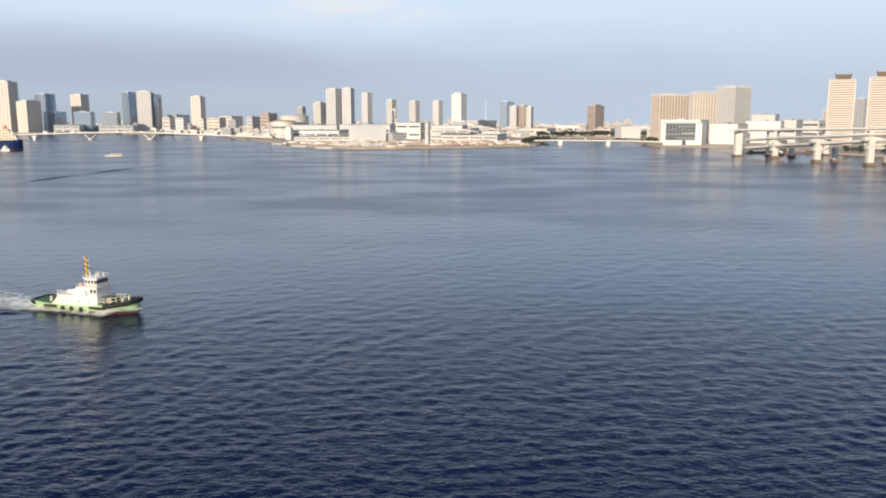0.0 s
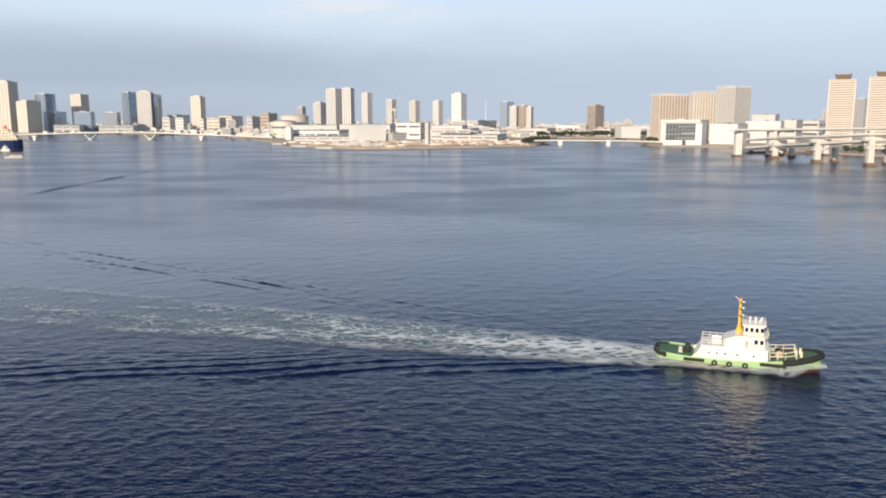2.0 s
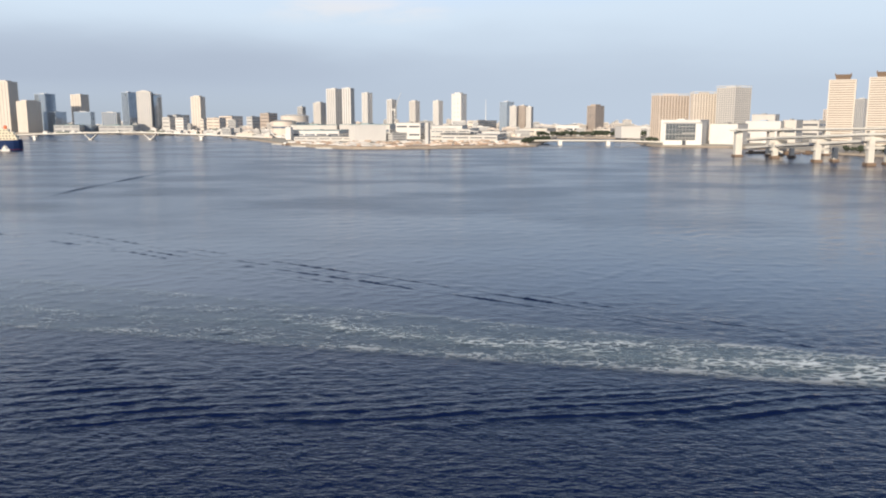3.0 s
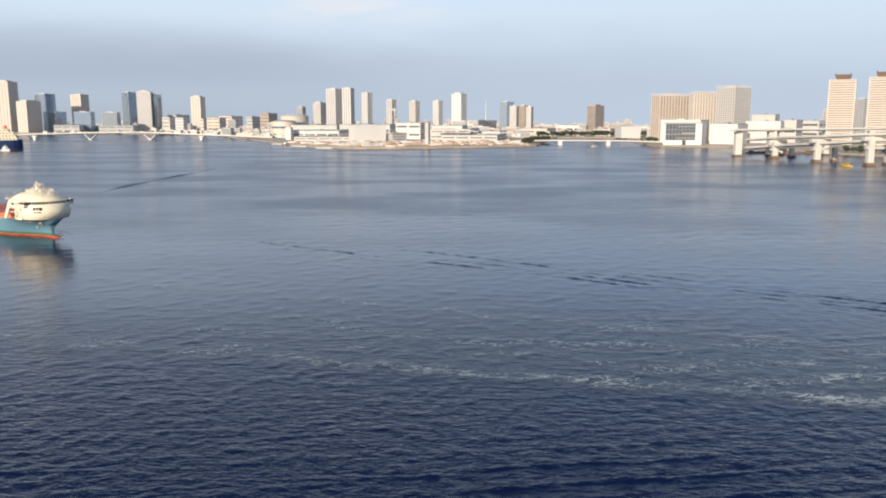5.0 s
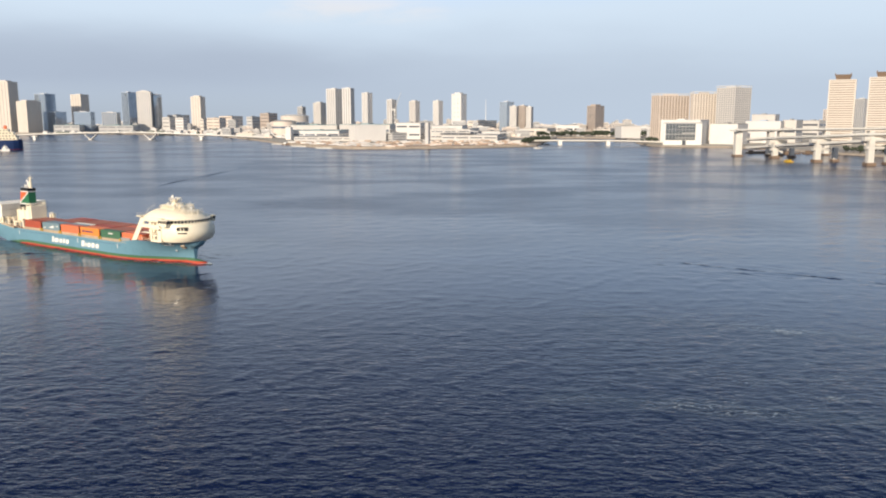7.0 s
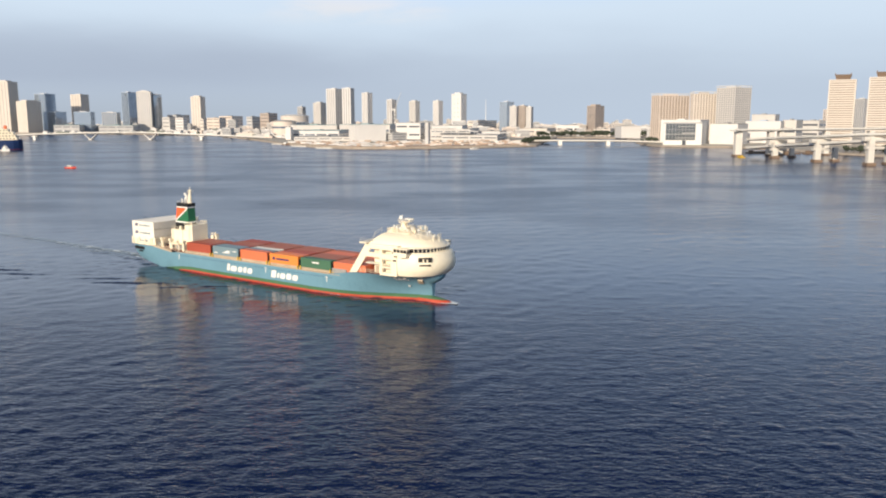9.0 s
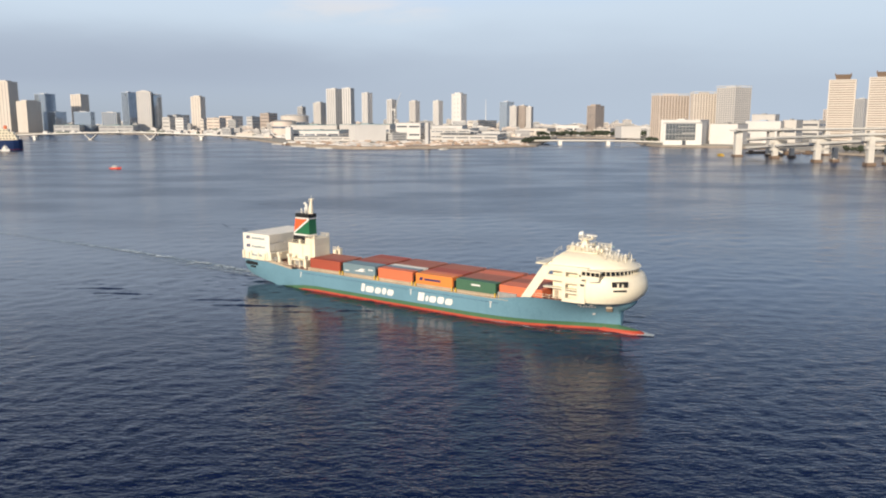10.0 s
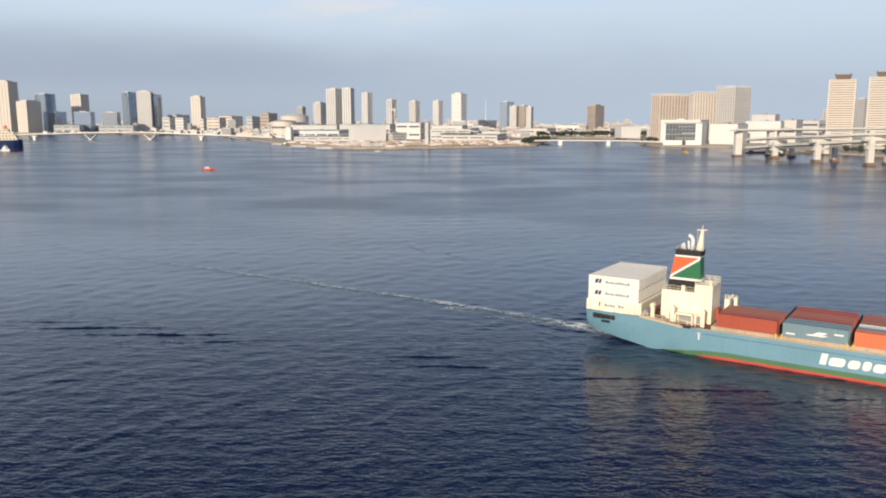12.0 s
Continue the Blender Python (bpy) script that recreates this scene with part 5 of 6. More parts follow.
    part("top_light", bar((48.3, 0, 21.4), (48.3, 0, 23.3), 0.12, 0.08, 6), WHITE, mastp)
    part("signal_flag", plate(57.2, 20.2, 0.8, 0.5, -2.5), BOX_GREY, house)
    part("windlass", solid_box(36.5, 38.0, -9.2, -7.8, 6.9, 8.3, 0.3), BLACK, house)
    return house


def build_stern():
    house = part("engine_casing", solid_box(-51.8, -40.2, -5.4, 1.4, 5.4, 12.2, 0.12), CREAM, ship, "cream engine casing")
    part("casing_top", solid_box(-44.2, -40.2, -5.4, 1.4, 12.2, 14.1, 0.1), CREAM, house)
    funnel = part("funnel", side_plate([(-50.90, 12.2), (-43.30, 12.2), (-43.70, 21.0), (-49.20, 21.0)], -4.2, -1.0), GREEN_FUNNEL, house, "green and orange funnel with white bands")
    part("funnel_orange_panel", side_plate([(-50.28, 15.3), (-43.82, 20.0), (-49.42, 20.0)], -4.28, -4.2), ORANGE_FUNNEL, funnel)
    part("funnel_stripe", side_plate([(-50.28, 15.0), (-43.62, 19.5), (-43.66, 20.1), (-50.22, 15.6)], -4.32, -4.281), WHITE, funnel)
    part("funnel_stripe", side_plate([(-50.42, 14.6), (-43.35, 14.6), (-43.38, 15.1), (-50.32, 15.1)], -4.34, -0.95), WHITE, funnel)
    part("funnel_stripe", side_plate([(-49.45, 19.9), (-43.55, 19.9), (-43.58, 20.3), (-49.35, 20.3)], -4.34, -0.95), WHITE, funnel)
    part("funnel_base", side_plate([(-50.95, 12.15), (-43.25, 12.15), (-43.30, 14.6), (-50.45, 14.6)], -4.3, -0.9), BLACK, funnel)
    part("funnel_cap", side_plate([(-49.40, 20.3), (-43.50, 20.3), (-43.55, 21.5), (-49.20, 21.5)], -4.36, -0.9), BLACK, funnel)
    part("cap_rim", side_plate([(-49.55, 21.2), (-43.40, 21.2), (-43.40, 21.36), (-49.55, 21.36)], -4.5, -0.8), BLACK, funnel)
    part("cap_railing", railing(bmesh.new(), [(-49.2, -4.2, 21.4), (-43.6, -4.2, 21.4)], 0.9, 0.04, 1.1), STEEL, funnel)
    for x, y, h, r in ((-47.6, -3.2, 1.5, 0.22), (-46.8, -2.4, 1.9, 0.26), (-45.70, -3.4, 1.4, 0.22), (-48.3, -2.4, 1.1, 0.2)):
        part("exhaust_pipe", bar((x, y, 21.4), (x - 0.2, y, 21.5 + h), r, r * 0.9, 10), WHITE, funnel)
    bm = tube(bmesh.new(), (-46.0, -2.6, 21.4), (-45.9, -2.6, 23.6), 0.42, 0.42, 10)
    for p, q in (((-45.9, -2.6, 23.5), (-46.15, -2.6, 24.3)), ((-46.15, -2.6, 24.25), (-46.9, -2.6, 24.75))):
        tube(bm, p, q, 0.42, 0.40, 10)
    part("exhaust_bend", bm, WHITE, funnel, "bent white exhaust pipe", smooth=True)
    m = part("signal_mast", bar((-44.30, -2.6, 21.4), (-43.90, -2.6, 26.0), 0.85, 0.35, 8), CREAM, funnel)
    part("crosstree", bar((-45.10, -2.6, 26.0), (-42.80, -2.6, 26.2), 0.11), CREAM, m)
    part("crosstree", bar((-43.90, -3.8, 25.6), (-43.90, -1.4, 25.6), 0.11), CREAM, m)
    part("lamp_post", bar((-43.9, -2.6, 25.9), (-43.9, -2.6, 27.2), 0.09, 0.07, 6), CREAM, m)
    part("ladder", railing(bmesh.new(), [(-44.9, -2.9, 21.4), (-44.9, -2.4, 21.4)], 4.4, 0.04, 0.5, 10), STEEL, m)
    part("casing_railing", railing(bmesh.new(), [(-51.7, -5.3, 12.2), (-44.3, -5.3, 12.2)]), CREAM, house)
    part("casing_railing", railing(bmesh.new(), [(-51.7, -5.3, 12.2), (-51.7, 1.2, 12.2)]), CREAM, house)
    part("top_railing", railing(bmesh.new(), [(-44.1, -5.3, 14.1), (-40.3, -5.3, 14.1), (-40.3, 1.3, 14.1), (-44.1, 1.3, 14.1)], 1.1, 0.06, 1.1, 3), CREAM, house)
    part("top_vent", bar((-40.8, -4.9, 14.1), (-40.8, -4.9, 15.3), 0.35, 0.35, 8), CREAM, house)
    part("casing_vent", solid_box(-47.3, -46.5, -5.3, -4.6, 12.2, 13.5, 0.08), CREAM, house)
    # lower works beside the casing: a deck house with doorways, ventilator trunks and frames
    part("lower_house", solid_box(-50.0, -41.5, -7.2, 7.2, 5.4, 7.6, 0.1), CREAM, house)
    for x, y, w, h in ((-53.0, -8.6, 0.8, 3.6), (-48.4, -8.6, 0.9, 3.6), (-41.6, -8.4, 0.9, 3.4)):
        part("ventilator", solid_box(x, x + w, y - w / 2, y + w / 2, 5.4, 5.4 + h, 0.12), CREAM, house)
        part("ventilator_head", bar((x + w / 2, y - w * 0.8, 5.4 + h), (x + w / 2, y + w * 0.8, 5.4 + h), w * 0.62, w * 0.62, 10), CREAM, house)
    # grey plates on the wall carry the shade of the open doorways
    for x, z, w, h in ((-49.2, 5.6, 0.9, 1.8), (-47.0, 5.7, 3.4, 1.4), (-43.0, 5.6, 0.9, 1.8)):
        part("doorway", solid_box(x, x + w, -7.25, -7.0, z, z + h), GREY, house, "grey plate coloured as a shaded opening")
    bm = bmesh.new()
    for x in (-47.4, -43.6):
        box(bm, x, x + 0.3, -8.9, -8.6, 5.4, 8.0)
    box(bm, -47.4, -43.3, -8.9, -8.6, 7.6, 8.0)
    part("davit_frame", bm, CREAM, house)
    for x in (-50.6, -45.4):
        part("pipe", bar((x, -5.55, 7.2), (x, -5.55, 12.0), 0.1, 0.1, 6), CREAM, house)
    part("side_ladder", railing(bmesh.new(), [(-41.8, -5.55, 7.2), (-41.4, -5.55, 7.2)], 6.6, 0.05, 0.4, 16), CREAM, house)
    part("side_railing", railing(bmesh.new(), [(-53.4, -10.2, 6.1), (-48, -10.3, 5.8), (-42.2, -10.3, 5.5)], 1.1, 0.05), CREAM, house)
    part("red_locker", solid_box(-40.0, -39.2, -3.0, -0.4, 6.0, 8.6, 0.08), BOX_RED, house)
    part("mooring_winch", bar((-54.4, -8.8, 6.9), (-54.4, -6.8, 6.9), 0.75, 0.75, 12), GREY, house)
    part("winch_bed", solid_box(-55.2, -53.6, -9.0, -6.4, 6.0, 6.5, 0.08), BLACK, house)
    # bed that carries the stern stack, with lockers and stair trunks along its side
    frame_ob = part("stack_bed", solid_box(-68.2, -55.6, -9.9, 9.9, 6.32, 6.43, 0.03), CREAM, ship, "cream container bed")
    for x0, x1, h in ((-68.4, -67.5, 8.9), (-66.9, -65.2, 8.5), (-64.9, -63.9, 9.0), (-61.2, -60.6, 8.6), (-58.9, -57.6, 8.6), (-57.3, -56.5, 9.0), (-55.6, -54.8, 9.2)):
        part("stair_trunk", solid_box(x0, x1, -10.15, -9.86, 6.3, h, 0.14), CREAM, frame_ob)
    for x0, x1, h in ((-63.9, -61.4, 7.2), (-60.6, -58.9, 7.4)):
        part("bulwark_locker", solid_box(x0, x1, -10.15, -9.9, 6.3, h, 0.06), CREAM, frame_ob)
    part("lashing_frame", solid_box(-55.45, -55.15, -9.6, 9.6, 6.3, 8.8), CREAM, frame_ob)
    part("stern_railing", railing(bmesh.new(), [(-54, -10.3, 6.2), (-60, -10.2, 6.3), (-67, -9.2, 6.3), (-68.8, -8, 6.3), (-68.8, 8, 6.3)], 1.1, 0.06), CREAM, frame_ob)
    # accommodation ladder, liferaft post, side boxes
    part("gangway", side_plate([(-55.0, 6.2), (-45.0, 5.1), (-45.0, 5.55), (-55.0, 6.75)], -10.75, -9.9), DECK_TAN, ship, "tan stowed gangway")
    part("gangway_platform", solid_box(-44.8, -43.2, -10.9, -10.0, 5.3, 5.7), BLACK, ship)
    post = part("crane_post", solid_box(-39.3, -38.1, 1.8, 3.6, 5.5, 10.0, 0.1), CREAM, ship)
    part("second_post", solid_box(-37.2, -36.5, 2.0, 3.2, 5.5, 10.6, 0.1), CREAM, post)
    part("post_rail", railing(bmesh.new(), [(-39.2, 1.9, 10.0), (-36.5, 1.9, 10.0)], 1.0, 0.06, 0.7), CREAM, post)
    part("arm", bar((-38.4, 2.6, 9.8), (-37.6, 2.6, 11.2), 0.15), CREAM, post)
    part("side_store", solid_box(29.6, 35.2, -10.2, -8.9, 5.8, 7.3, 0.12), GREY, ship, "low grey deck store")
    for i in range(5):
        x = -25.5 + 13.55 * i
        part("lashing_bridge", solid_box(x + 0.5, x + 0.75, -9.75, 9.0, 6.0, 8.4), BLACK, ship)
        for dx in (-0.1, 1.1):
            part("lashing_post", solid_box(x + dx, x + dx + 0.3, -10.2, -9.85, 5.5, 6.7, 0.05), YELLOW_PAINT, ship, "yellow lashing post")
        part("lashing_rail", railing(bmesh.new(), [(x + 0.62, -7.5 if i else -4.0, 8.4), (x + 0.62, 9.0, 8.4)], 0.5, 0.06, 1.2, 2), BLACK, ship)


build_ship_hull()
ship_cargo = build_ship_boxes()
build_bow_house()
build_stern()
# the whole ship is a little shorter than its drawing
TRUE_LENGTH = 0.985
for piece in ship.children_recursive:
    if piece.type == "MESH" and piece.matrix_local.translation.length < 0.01:
        for v in piece.data.vertices:
            v.co.x *= TRUE_LENGTH
ship_cargo = [(c, pose((TRUE_LENGTH - 1) * m.translation.x, 0, 0) @ m) for c, m in ship_cargo]

# ---- tug: x forward, starboard is -y ----
tug = thing("tugboat", "light green and white harbour tug with a yellow mast at speed", "tugboat")


def tire(r=0.42, w=0.20, n=12):
    bm = bmesh.new()
    rows = []
    for i in range(n):
        a = 2 * math.pi * i / n
        ring = []
        for j in range(6):
            b = 2 * math.pi * j / 6
            q = r + w * math.cos(b)
            ring.append(bm.verts.new((q * math.cos(a), w * math.sin(b), q * math.sin(a))))
        rows.append(ring)
    for i in range(n):
        for j in range(6):
            bm.faces.new((rows[i][j], rows[(i + 1) % n][j], rows[(i + 1) % n][(j + 1) % 6], rows[i][(j + 1) % 6]))
    bmesh.ops.recalc_face_normals(bm, faces=bm.faces[:])
    return bm


TUG_PLAN = ((-16.2, 2.0, 2.2), (-15.6, 3.5, 2.15), (-14.0, 4.3, 2.0), (-11, 4.65, 1.8), (-6, 4.75, 1.6), (0, 4.75, 1.65), (5, 4.7, 1.9), (9, 4.5, 2.4), (12, 4.0, 2.9), (14.4, 3.0, 3.35), (15.9, 1.8, 3.65), (16.5, 0.8, 3.8))


def build_tug():
    st = [(x, -1.5 if -14 < x < 14.6 else (0.5 if x < 0 else 0.2), w * (0.92 if -12 < x < 8 else 0.7 if x < 12.5 else 0.35), w, z) for x, w, z in TUG_PLAN]
    hull = part("hull", loft(st, [-1.5, 0.0, 1.45, 1.5, 1.2, 1.4]), [TUG_BOOT, TUG_BOOT, TUG_GREEN, DECK_GREEN], tug, "light green hull with dark green deck", smooth=True)
    # bulwark and rubber fenders round bow and stern
    for s in (-1, 1):
        bm = bmesh.new()
        pts = [(x, s * w, z) for x, w, z in TUG_PLAN]
        for a, b in zip(pts, pts[1:]):
            y = 0.12 * s
            v = [bm.verts.new(p) for p in ((a[0], a[1], a[2] - 0.1), (b[0], b[1], b[2] - 0.1), (b[0], b[1], b[2] + 0.35), (a[0], a[1], a[2] + 0.35),
                                           (a[0], a[1] - y, a[2] - 0.1), (b[0], b[1] - y, b[2] - 0.1), (b[0], b[1] - y, b[2] + 0.35), (a[0], a[1] - y, a[2] + 0.35))]
            for q in ((0, 1, 2, 3), (5, 4, 7, 6), (3, 2, 6, 7)):
                bm.faces.new([v[i] for i in q])
        bmesh.ops.recalc_face_normals(bm, faces=bm.faces[:])
        part("bulwark", bm, TUG_GREEN, hull)
        for lo, hi, r in ((7, 11, 0.62), (0, 2, 0.5)):
            bm = bmesh.new()
            for (x0, w0, z0), (x1, w1, z1) in zip(TUG_PLAN[lo:hi + 1], TUG_PLAN[lo + 1:hi + 1]):
                tube(bm, (x0, s * (w0 + 0.1), z0 - 0.15), (x1, s * (w1 + 0.1), z1 - 0.15), r, r, 10)
            part("bow_fender" if lo else "stern_fender", bm, RUBBER, hull, "black rubber fender", smooth=True)
        for x0, x1, z in ((-10.4, -6.2, 1.45), (4.6, 9.6, 1.75)):
            part("long_fender", solid_box(x0, x1, *sorted((s * 4.6, s * 5.15)), z - 0.32, z + 0.32, 0.15), RUBBER, hull)
        for x in (-4.2, -1.3, 1.8):
            part("tyre_fender", tire(), RUBBER, hull, "hanging tyre", smooth=True, at=pose(x, s * 4.92, 1.15))
    part("bow_fender_nose", bar((16.5, -0.9, 3.65), (16.5, 0.9, 3.65), 0.62, 0.62, 10), RUBBER, hull, smooth=True)
    part("stern_fender_middle", bar((-16.3, -2.0, 2.05), (-16.3, 2.0, 2.05), 0.5, 0.5, 10), RUBBER, hull, smooth=True)
    # deckhouse in three storeys
    house = part("deckhouse", solid_box(-7.0, 6.2, -3.5, 3.5, 1.4, 4.3, 0.12), TUG_WHITE, tug, "white deckhouse")
    part("deckhouse_step", side_plate([(-8.6, 1.6), (-7.0, 1.6), (-7.0, 4.0)], -3.5, 3.5), TUG_WHITE, house)
    up = part("upper_house", side_plate([(-2.4, 4.3), (5.6, 4.3), (5.4, 6.75), (-0.2, 6.75), (-0.8, 6.5), (-2.4, 5.9)], -2.7, 2.7), TUG_WHITE, tug, "white upper house")
    part("bridge_deck", solid_box(0.0, 6.0, -2.95, 2.95, 6.75, 6.88, 0.04), TUG_WHITE, up, "white deck edge")
    part("boat_deck", solid_box(-7.2, 6.6, -3.65, 3.65, 4.3, 4.42, 0.04), TUG_WHITE, house, "grey deck edge")
    part("bridge_railing", railing(bmesh.new(), [(0.1, -3.0, 6.88), (6.1, -3.0, 6.88), (6.1, 3.0, 6.88), (0.1, 3.0, 6.88)], 0.9, 0.04, 0.9), CREAM, up)
    part("funnel_casing", solid_box(-5.0, -2.9, -2.2, -1.0, 4.4, 5.5, 0.2), TUG_WHITE, house)
    part("funnel_casing", solid_box(-5.0, -2.9, 1.0, 2.2, 4.4, 5.5, 0.2), TUG_WHITE, house)
    for y in (-2.95, 2.95):
        part("life_ring", bar((0.8, y, 7.4), (0.8, y + 0.08, 7.4), 0.38, 0.38, 12), BOX_ORANGE, up)
    wh = part("wheelhouse", solid_box(1.2, 5.2, -2.2, 2.2, 6.88, 9.0, 0.15), TUG_WHITE, tug, "white wheelhouse with dark windows")
    part("wheelhouse_roof", solid_box(0.9, 5.6, -2.5, 2.5, 9.0, 9.25, 0.08), TUG_WHITE, wh)
    for s in (-1, 1):
        for x in (1.5, 2.5, 3.5, 4.5):
            part("window", solid_box(x, x + 0.62, *sorted((s * 2.16, s * 2.24)), 7.7, 8.6, 0.02, 1), SHIP_GLASS, wh)
        for x in (-5.4, -3.8, -2.2, 0.2, 3.4):
            part("porthole", bar((x, s * 3.4, 2.9), (x, s * 3.56, 2.9), 0.2), SHIP_GLASS, house)
        for x in (3.4, 4.5):
            part("window", solid_box(x, x + 0.7, *sorted((s * 2.66, s * 2.75)), 5.3, 6.2, 0.02, 1), SHIP_GLASS, up)
        part("door", solid_box(1.6, 2.3, *sorted((s * 2.66, s * 2.74)), 4.0, 5.8), DECK_TAN, up)
        part("house_railing", railing(bmesh.new(), [(-6.9, s * 3.45, 4.4), (-2.5, s * 3.45, 4.4)], 1.1, 0.07, 1.4), TUG_WHITE, house)
        part("stair", side_plate([(-9.0, 1.7), (-8.4, 1.7), (-5.6, 3.9), (-6.2, 4.1)], *sorted((s * 3.55, s * 3.7))), CREAM, house)
    for y in (-1.7, -0.6, 0.5, 1.6):
        part("front_window", solid_box(5.16, 5.26, y - 0.42, y + 0.42, 7.75, 8.65, 0.02, 1), SHIP_GLASS, wh)
        part("rear_window", solid_box(1.14, 1.24, y - 0.42, y + 0.42, 7.75, 8.65, 0.02, 1), SHIP_GLASS, wh)
    part("roof_railing", railing(bmesh.new(), [(1.0, -2.4, 9.22), (5.5, -2.4, 9.22), (5.5, 2.4, 9.22), (1.0, 2.4, 9.22)], 0.7, 0.035), TUG_WHITE, wh)
    part("upper_railing", railing(bmesh.new(), [(2.0, -3.4, 4.4), (6.1, -3.4, 4.4), (6.1, 3.4, 4.4)], 1.0, 0.05), TUG_WHITE, up)
    for x, y, h in ((2.4, -1.2, 1.4), (3.6, 0.4, 1.0), (4.4, -1.4, 1.1), (4.8, 1.2, 0.9)):
        part("searchlight", bar((x, y, 9.2), (x, y, 9.3 + h), 0.16, 0.2), WHITE, wh)
    # mast
    m = part("mast", solid_box(0.1, 0.62, -0.3, 0.3, 5.6, 14.2, 0.08), MAST_YELLOW, tug, "ochre yellow mast")
    part("mast_foot", side_plate([(-0.8, 4.2), (0.9, 4.2), (0.8, 8.0), (-0.1, 8.0)], -0.5, 0.5), MAST_YELLOW, m)
    for z, w in ((10.4, 0.8), (11.9, 1.0), (13.2, 0.8)):
        part("mast_arm", solid_box(0.3, 0.5, -w, w, z, z + 0.18), MAST_YELLOW, m)
        part("mast_lamp", bar((0.4, -w, z + 0.15), (0.4, -w, z + 0.5), 0.15), BLACK, m)
        part("mast_lamp", bar((0.7, 0, z + 0.3), (1.2, 0, z + 0.3), 0.14), WHITE, m)
    part("aerial", bar((0.1, 0, 13.8), (-0.7, 0, 14.7), 0.06), WHITE, m)
    part("masthead", solid_box(0.05, 0.7, -0.3, 0.3, 13.9, 14.3, 0.08), BOX_ORANGE, m)
    # fore deck gear: towing frame, winch, rails
    gear = part("winch", bar((8.4, -1.4, 3.2), (8.4, 1.4, 3.2), 0.75, 0.75, 14), BLACK, tug, smooth=True)
    for y in (-1.5, 1.5):
        part("winch_cheek", bar((8.4, y - 0.1, 3.2), (8.4, y + 0.1, 3.2), 0.8, 0.8, 14), DECK_TAN, gear)
    for y in (-3.2, 3.2):
        part("fore_railing", railing(bmesh.new(), [(6.5, y, 2.3), (9.5, y, 2.5), (11.6, y * 0.85, 2.9)], 1.6, 0.08, 1.1), CREAM, tug)
        part("bitt", bar((12.6, y * 0.4, 2.9), (12.6, y * 0.4, 4.2), 0.25), CREAM, tug)
    part("towing_frame", railing(bmesh.new(), [(11.6, -2.6, 2.9), (11.6, 2.6, 2.9)], 1.7, 0.12, 1.6), CREAM, tug)
    part("aft_capstan", bar((-11.2, -1.2, 1.8), (-11.2, -1.2, 3.1), 0.5, 0.4, 12), STEEL, tug)
    part("towing_hook", solid_box(-10.4, -9.2, -0.8, 0.8, 1.75, 3.4, 0.25), BLACK, tug)


build_tug()


# ---- small craft far off ----
def small_boat(name, label, length, hull_mat, top_mat, cabin=0.6, height=3.2):
    t = thing(name, label, "boat")
    L = length / 2
    st = [(-L, 0.1, length * 0.10, length * 0.12, 1.3), (-L * 0.5, -0.6, length * 0.12, length * 0.13, 1.2), (L * 0.3, -0.6, length * 0.11, length * 0.13, 1.4),
          (L * 0.75, -0.3, length * 0.05, length * 0.09, 1.7), (L, 0.5, 0.05, 0.15, 2.0)]
    part("hull", loft(st, [-0.6, 0.0, 0.25, 0.3, 0.8]), [hull_mat, hull_mat, hull_mat, DECK_TAN], t)
    c = part("cabin", solid_box(-L * cabin, L * cabin * 0.6, -length * 0.1, length * 0.1, 1.2, height, 0.2), top_mat, t)
    for s in (-1, 1):
        part("window_strip", solid_box(-L * cabin * 0.9, L * cabin * 0.5, *sorted((s * length * 0.098, s * length * 0.104)), height * 0.62, height * 0.82), SHIP_GLASS, c)
    part("roof", solid_box(-L * cabin * 1.05, L * cabin * 0.7, -length * 0.11, length * 0.11, height, height + 0.2), top_mat, c)
    part("mast", bar((0, 0, height), (0, 0, height + 1.8), 0.08), STEEL, t)
    return t


tour_boat = small_boat("tour_boat", "flat white and tan sightseeing boat", 24, WHITE, CREAM, 0.75, 3.4)
red_boat = small_boat("red_boat", "small red harbour boat with a white cabin", 13, BOAT_RED, WHITE, 0.5, 2.8)
white_boat = small_boat("motor_boat", "small white motor boat with a low cabin", 17, WHITE, WHITE, 0.6, 2.6)
yellow_boat = small_boat("yellow_boat", "small yellow work boat near the viaduct", 17, YELLOW_PAINT, YELLOW_PAINT, 0.5, 2.6)


def build_moored():
    t = thing("moored_ship", "moored ship with a dark blue hull and cream upper works", "ship", pose(-738, 1336, 0, 0, 0, 20))
    st = [(-70, -1, 9, 10, 16), (-40, -2, 10, 11, 15.5), (0, -2, 10, 11, 15.5), (18, -2, 8, 10.5, 16), (26, -1, 4, 8, 16.5), (31, 0.5, 0.6, 2.0, 17)]
    part("hull", loft(st, [-2, 0, 1.0, 1.4, 6, 12]), [HULL_RED, NAVY, NAVY, DECK_TAN], t, "dark navy hull")
    for i, (x0, x1, z) in enumerate(((-60, 24, 15.6), (-56, 22, 20.2), (-50, 19, 24.8), (-44, 12, 29.4))):
        d = part("deckhouse", solid_box(x0, x1, -9, 9, z, z + 4.6, 0.3), CREAM, t)
        for x in range(int(x0) + 3, int(x1) - 2, 5):
            part("window", solid_box(x, x + 2.4, -9.08, -8.9, z + 1.8, z + 3.2), SHIP_GLASS, d)
    part("funnel", solid_box(4, 9, -2.5, 2.5, 34.0, 40, 0.6), BOX_ORANGE, t)
    q = thing("patrol_boat", "small white patrol boat with a dark hull", "boat", pose(-698, 1272, 0, 0, 0, -40))
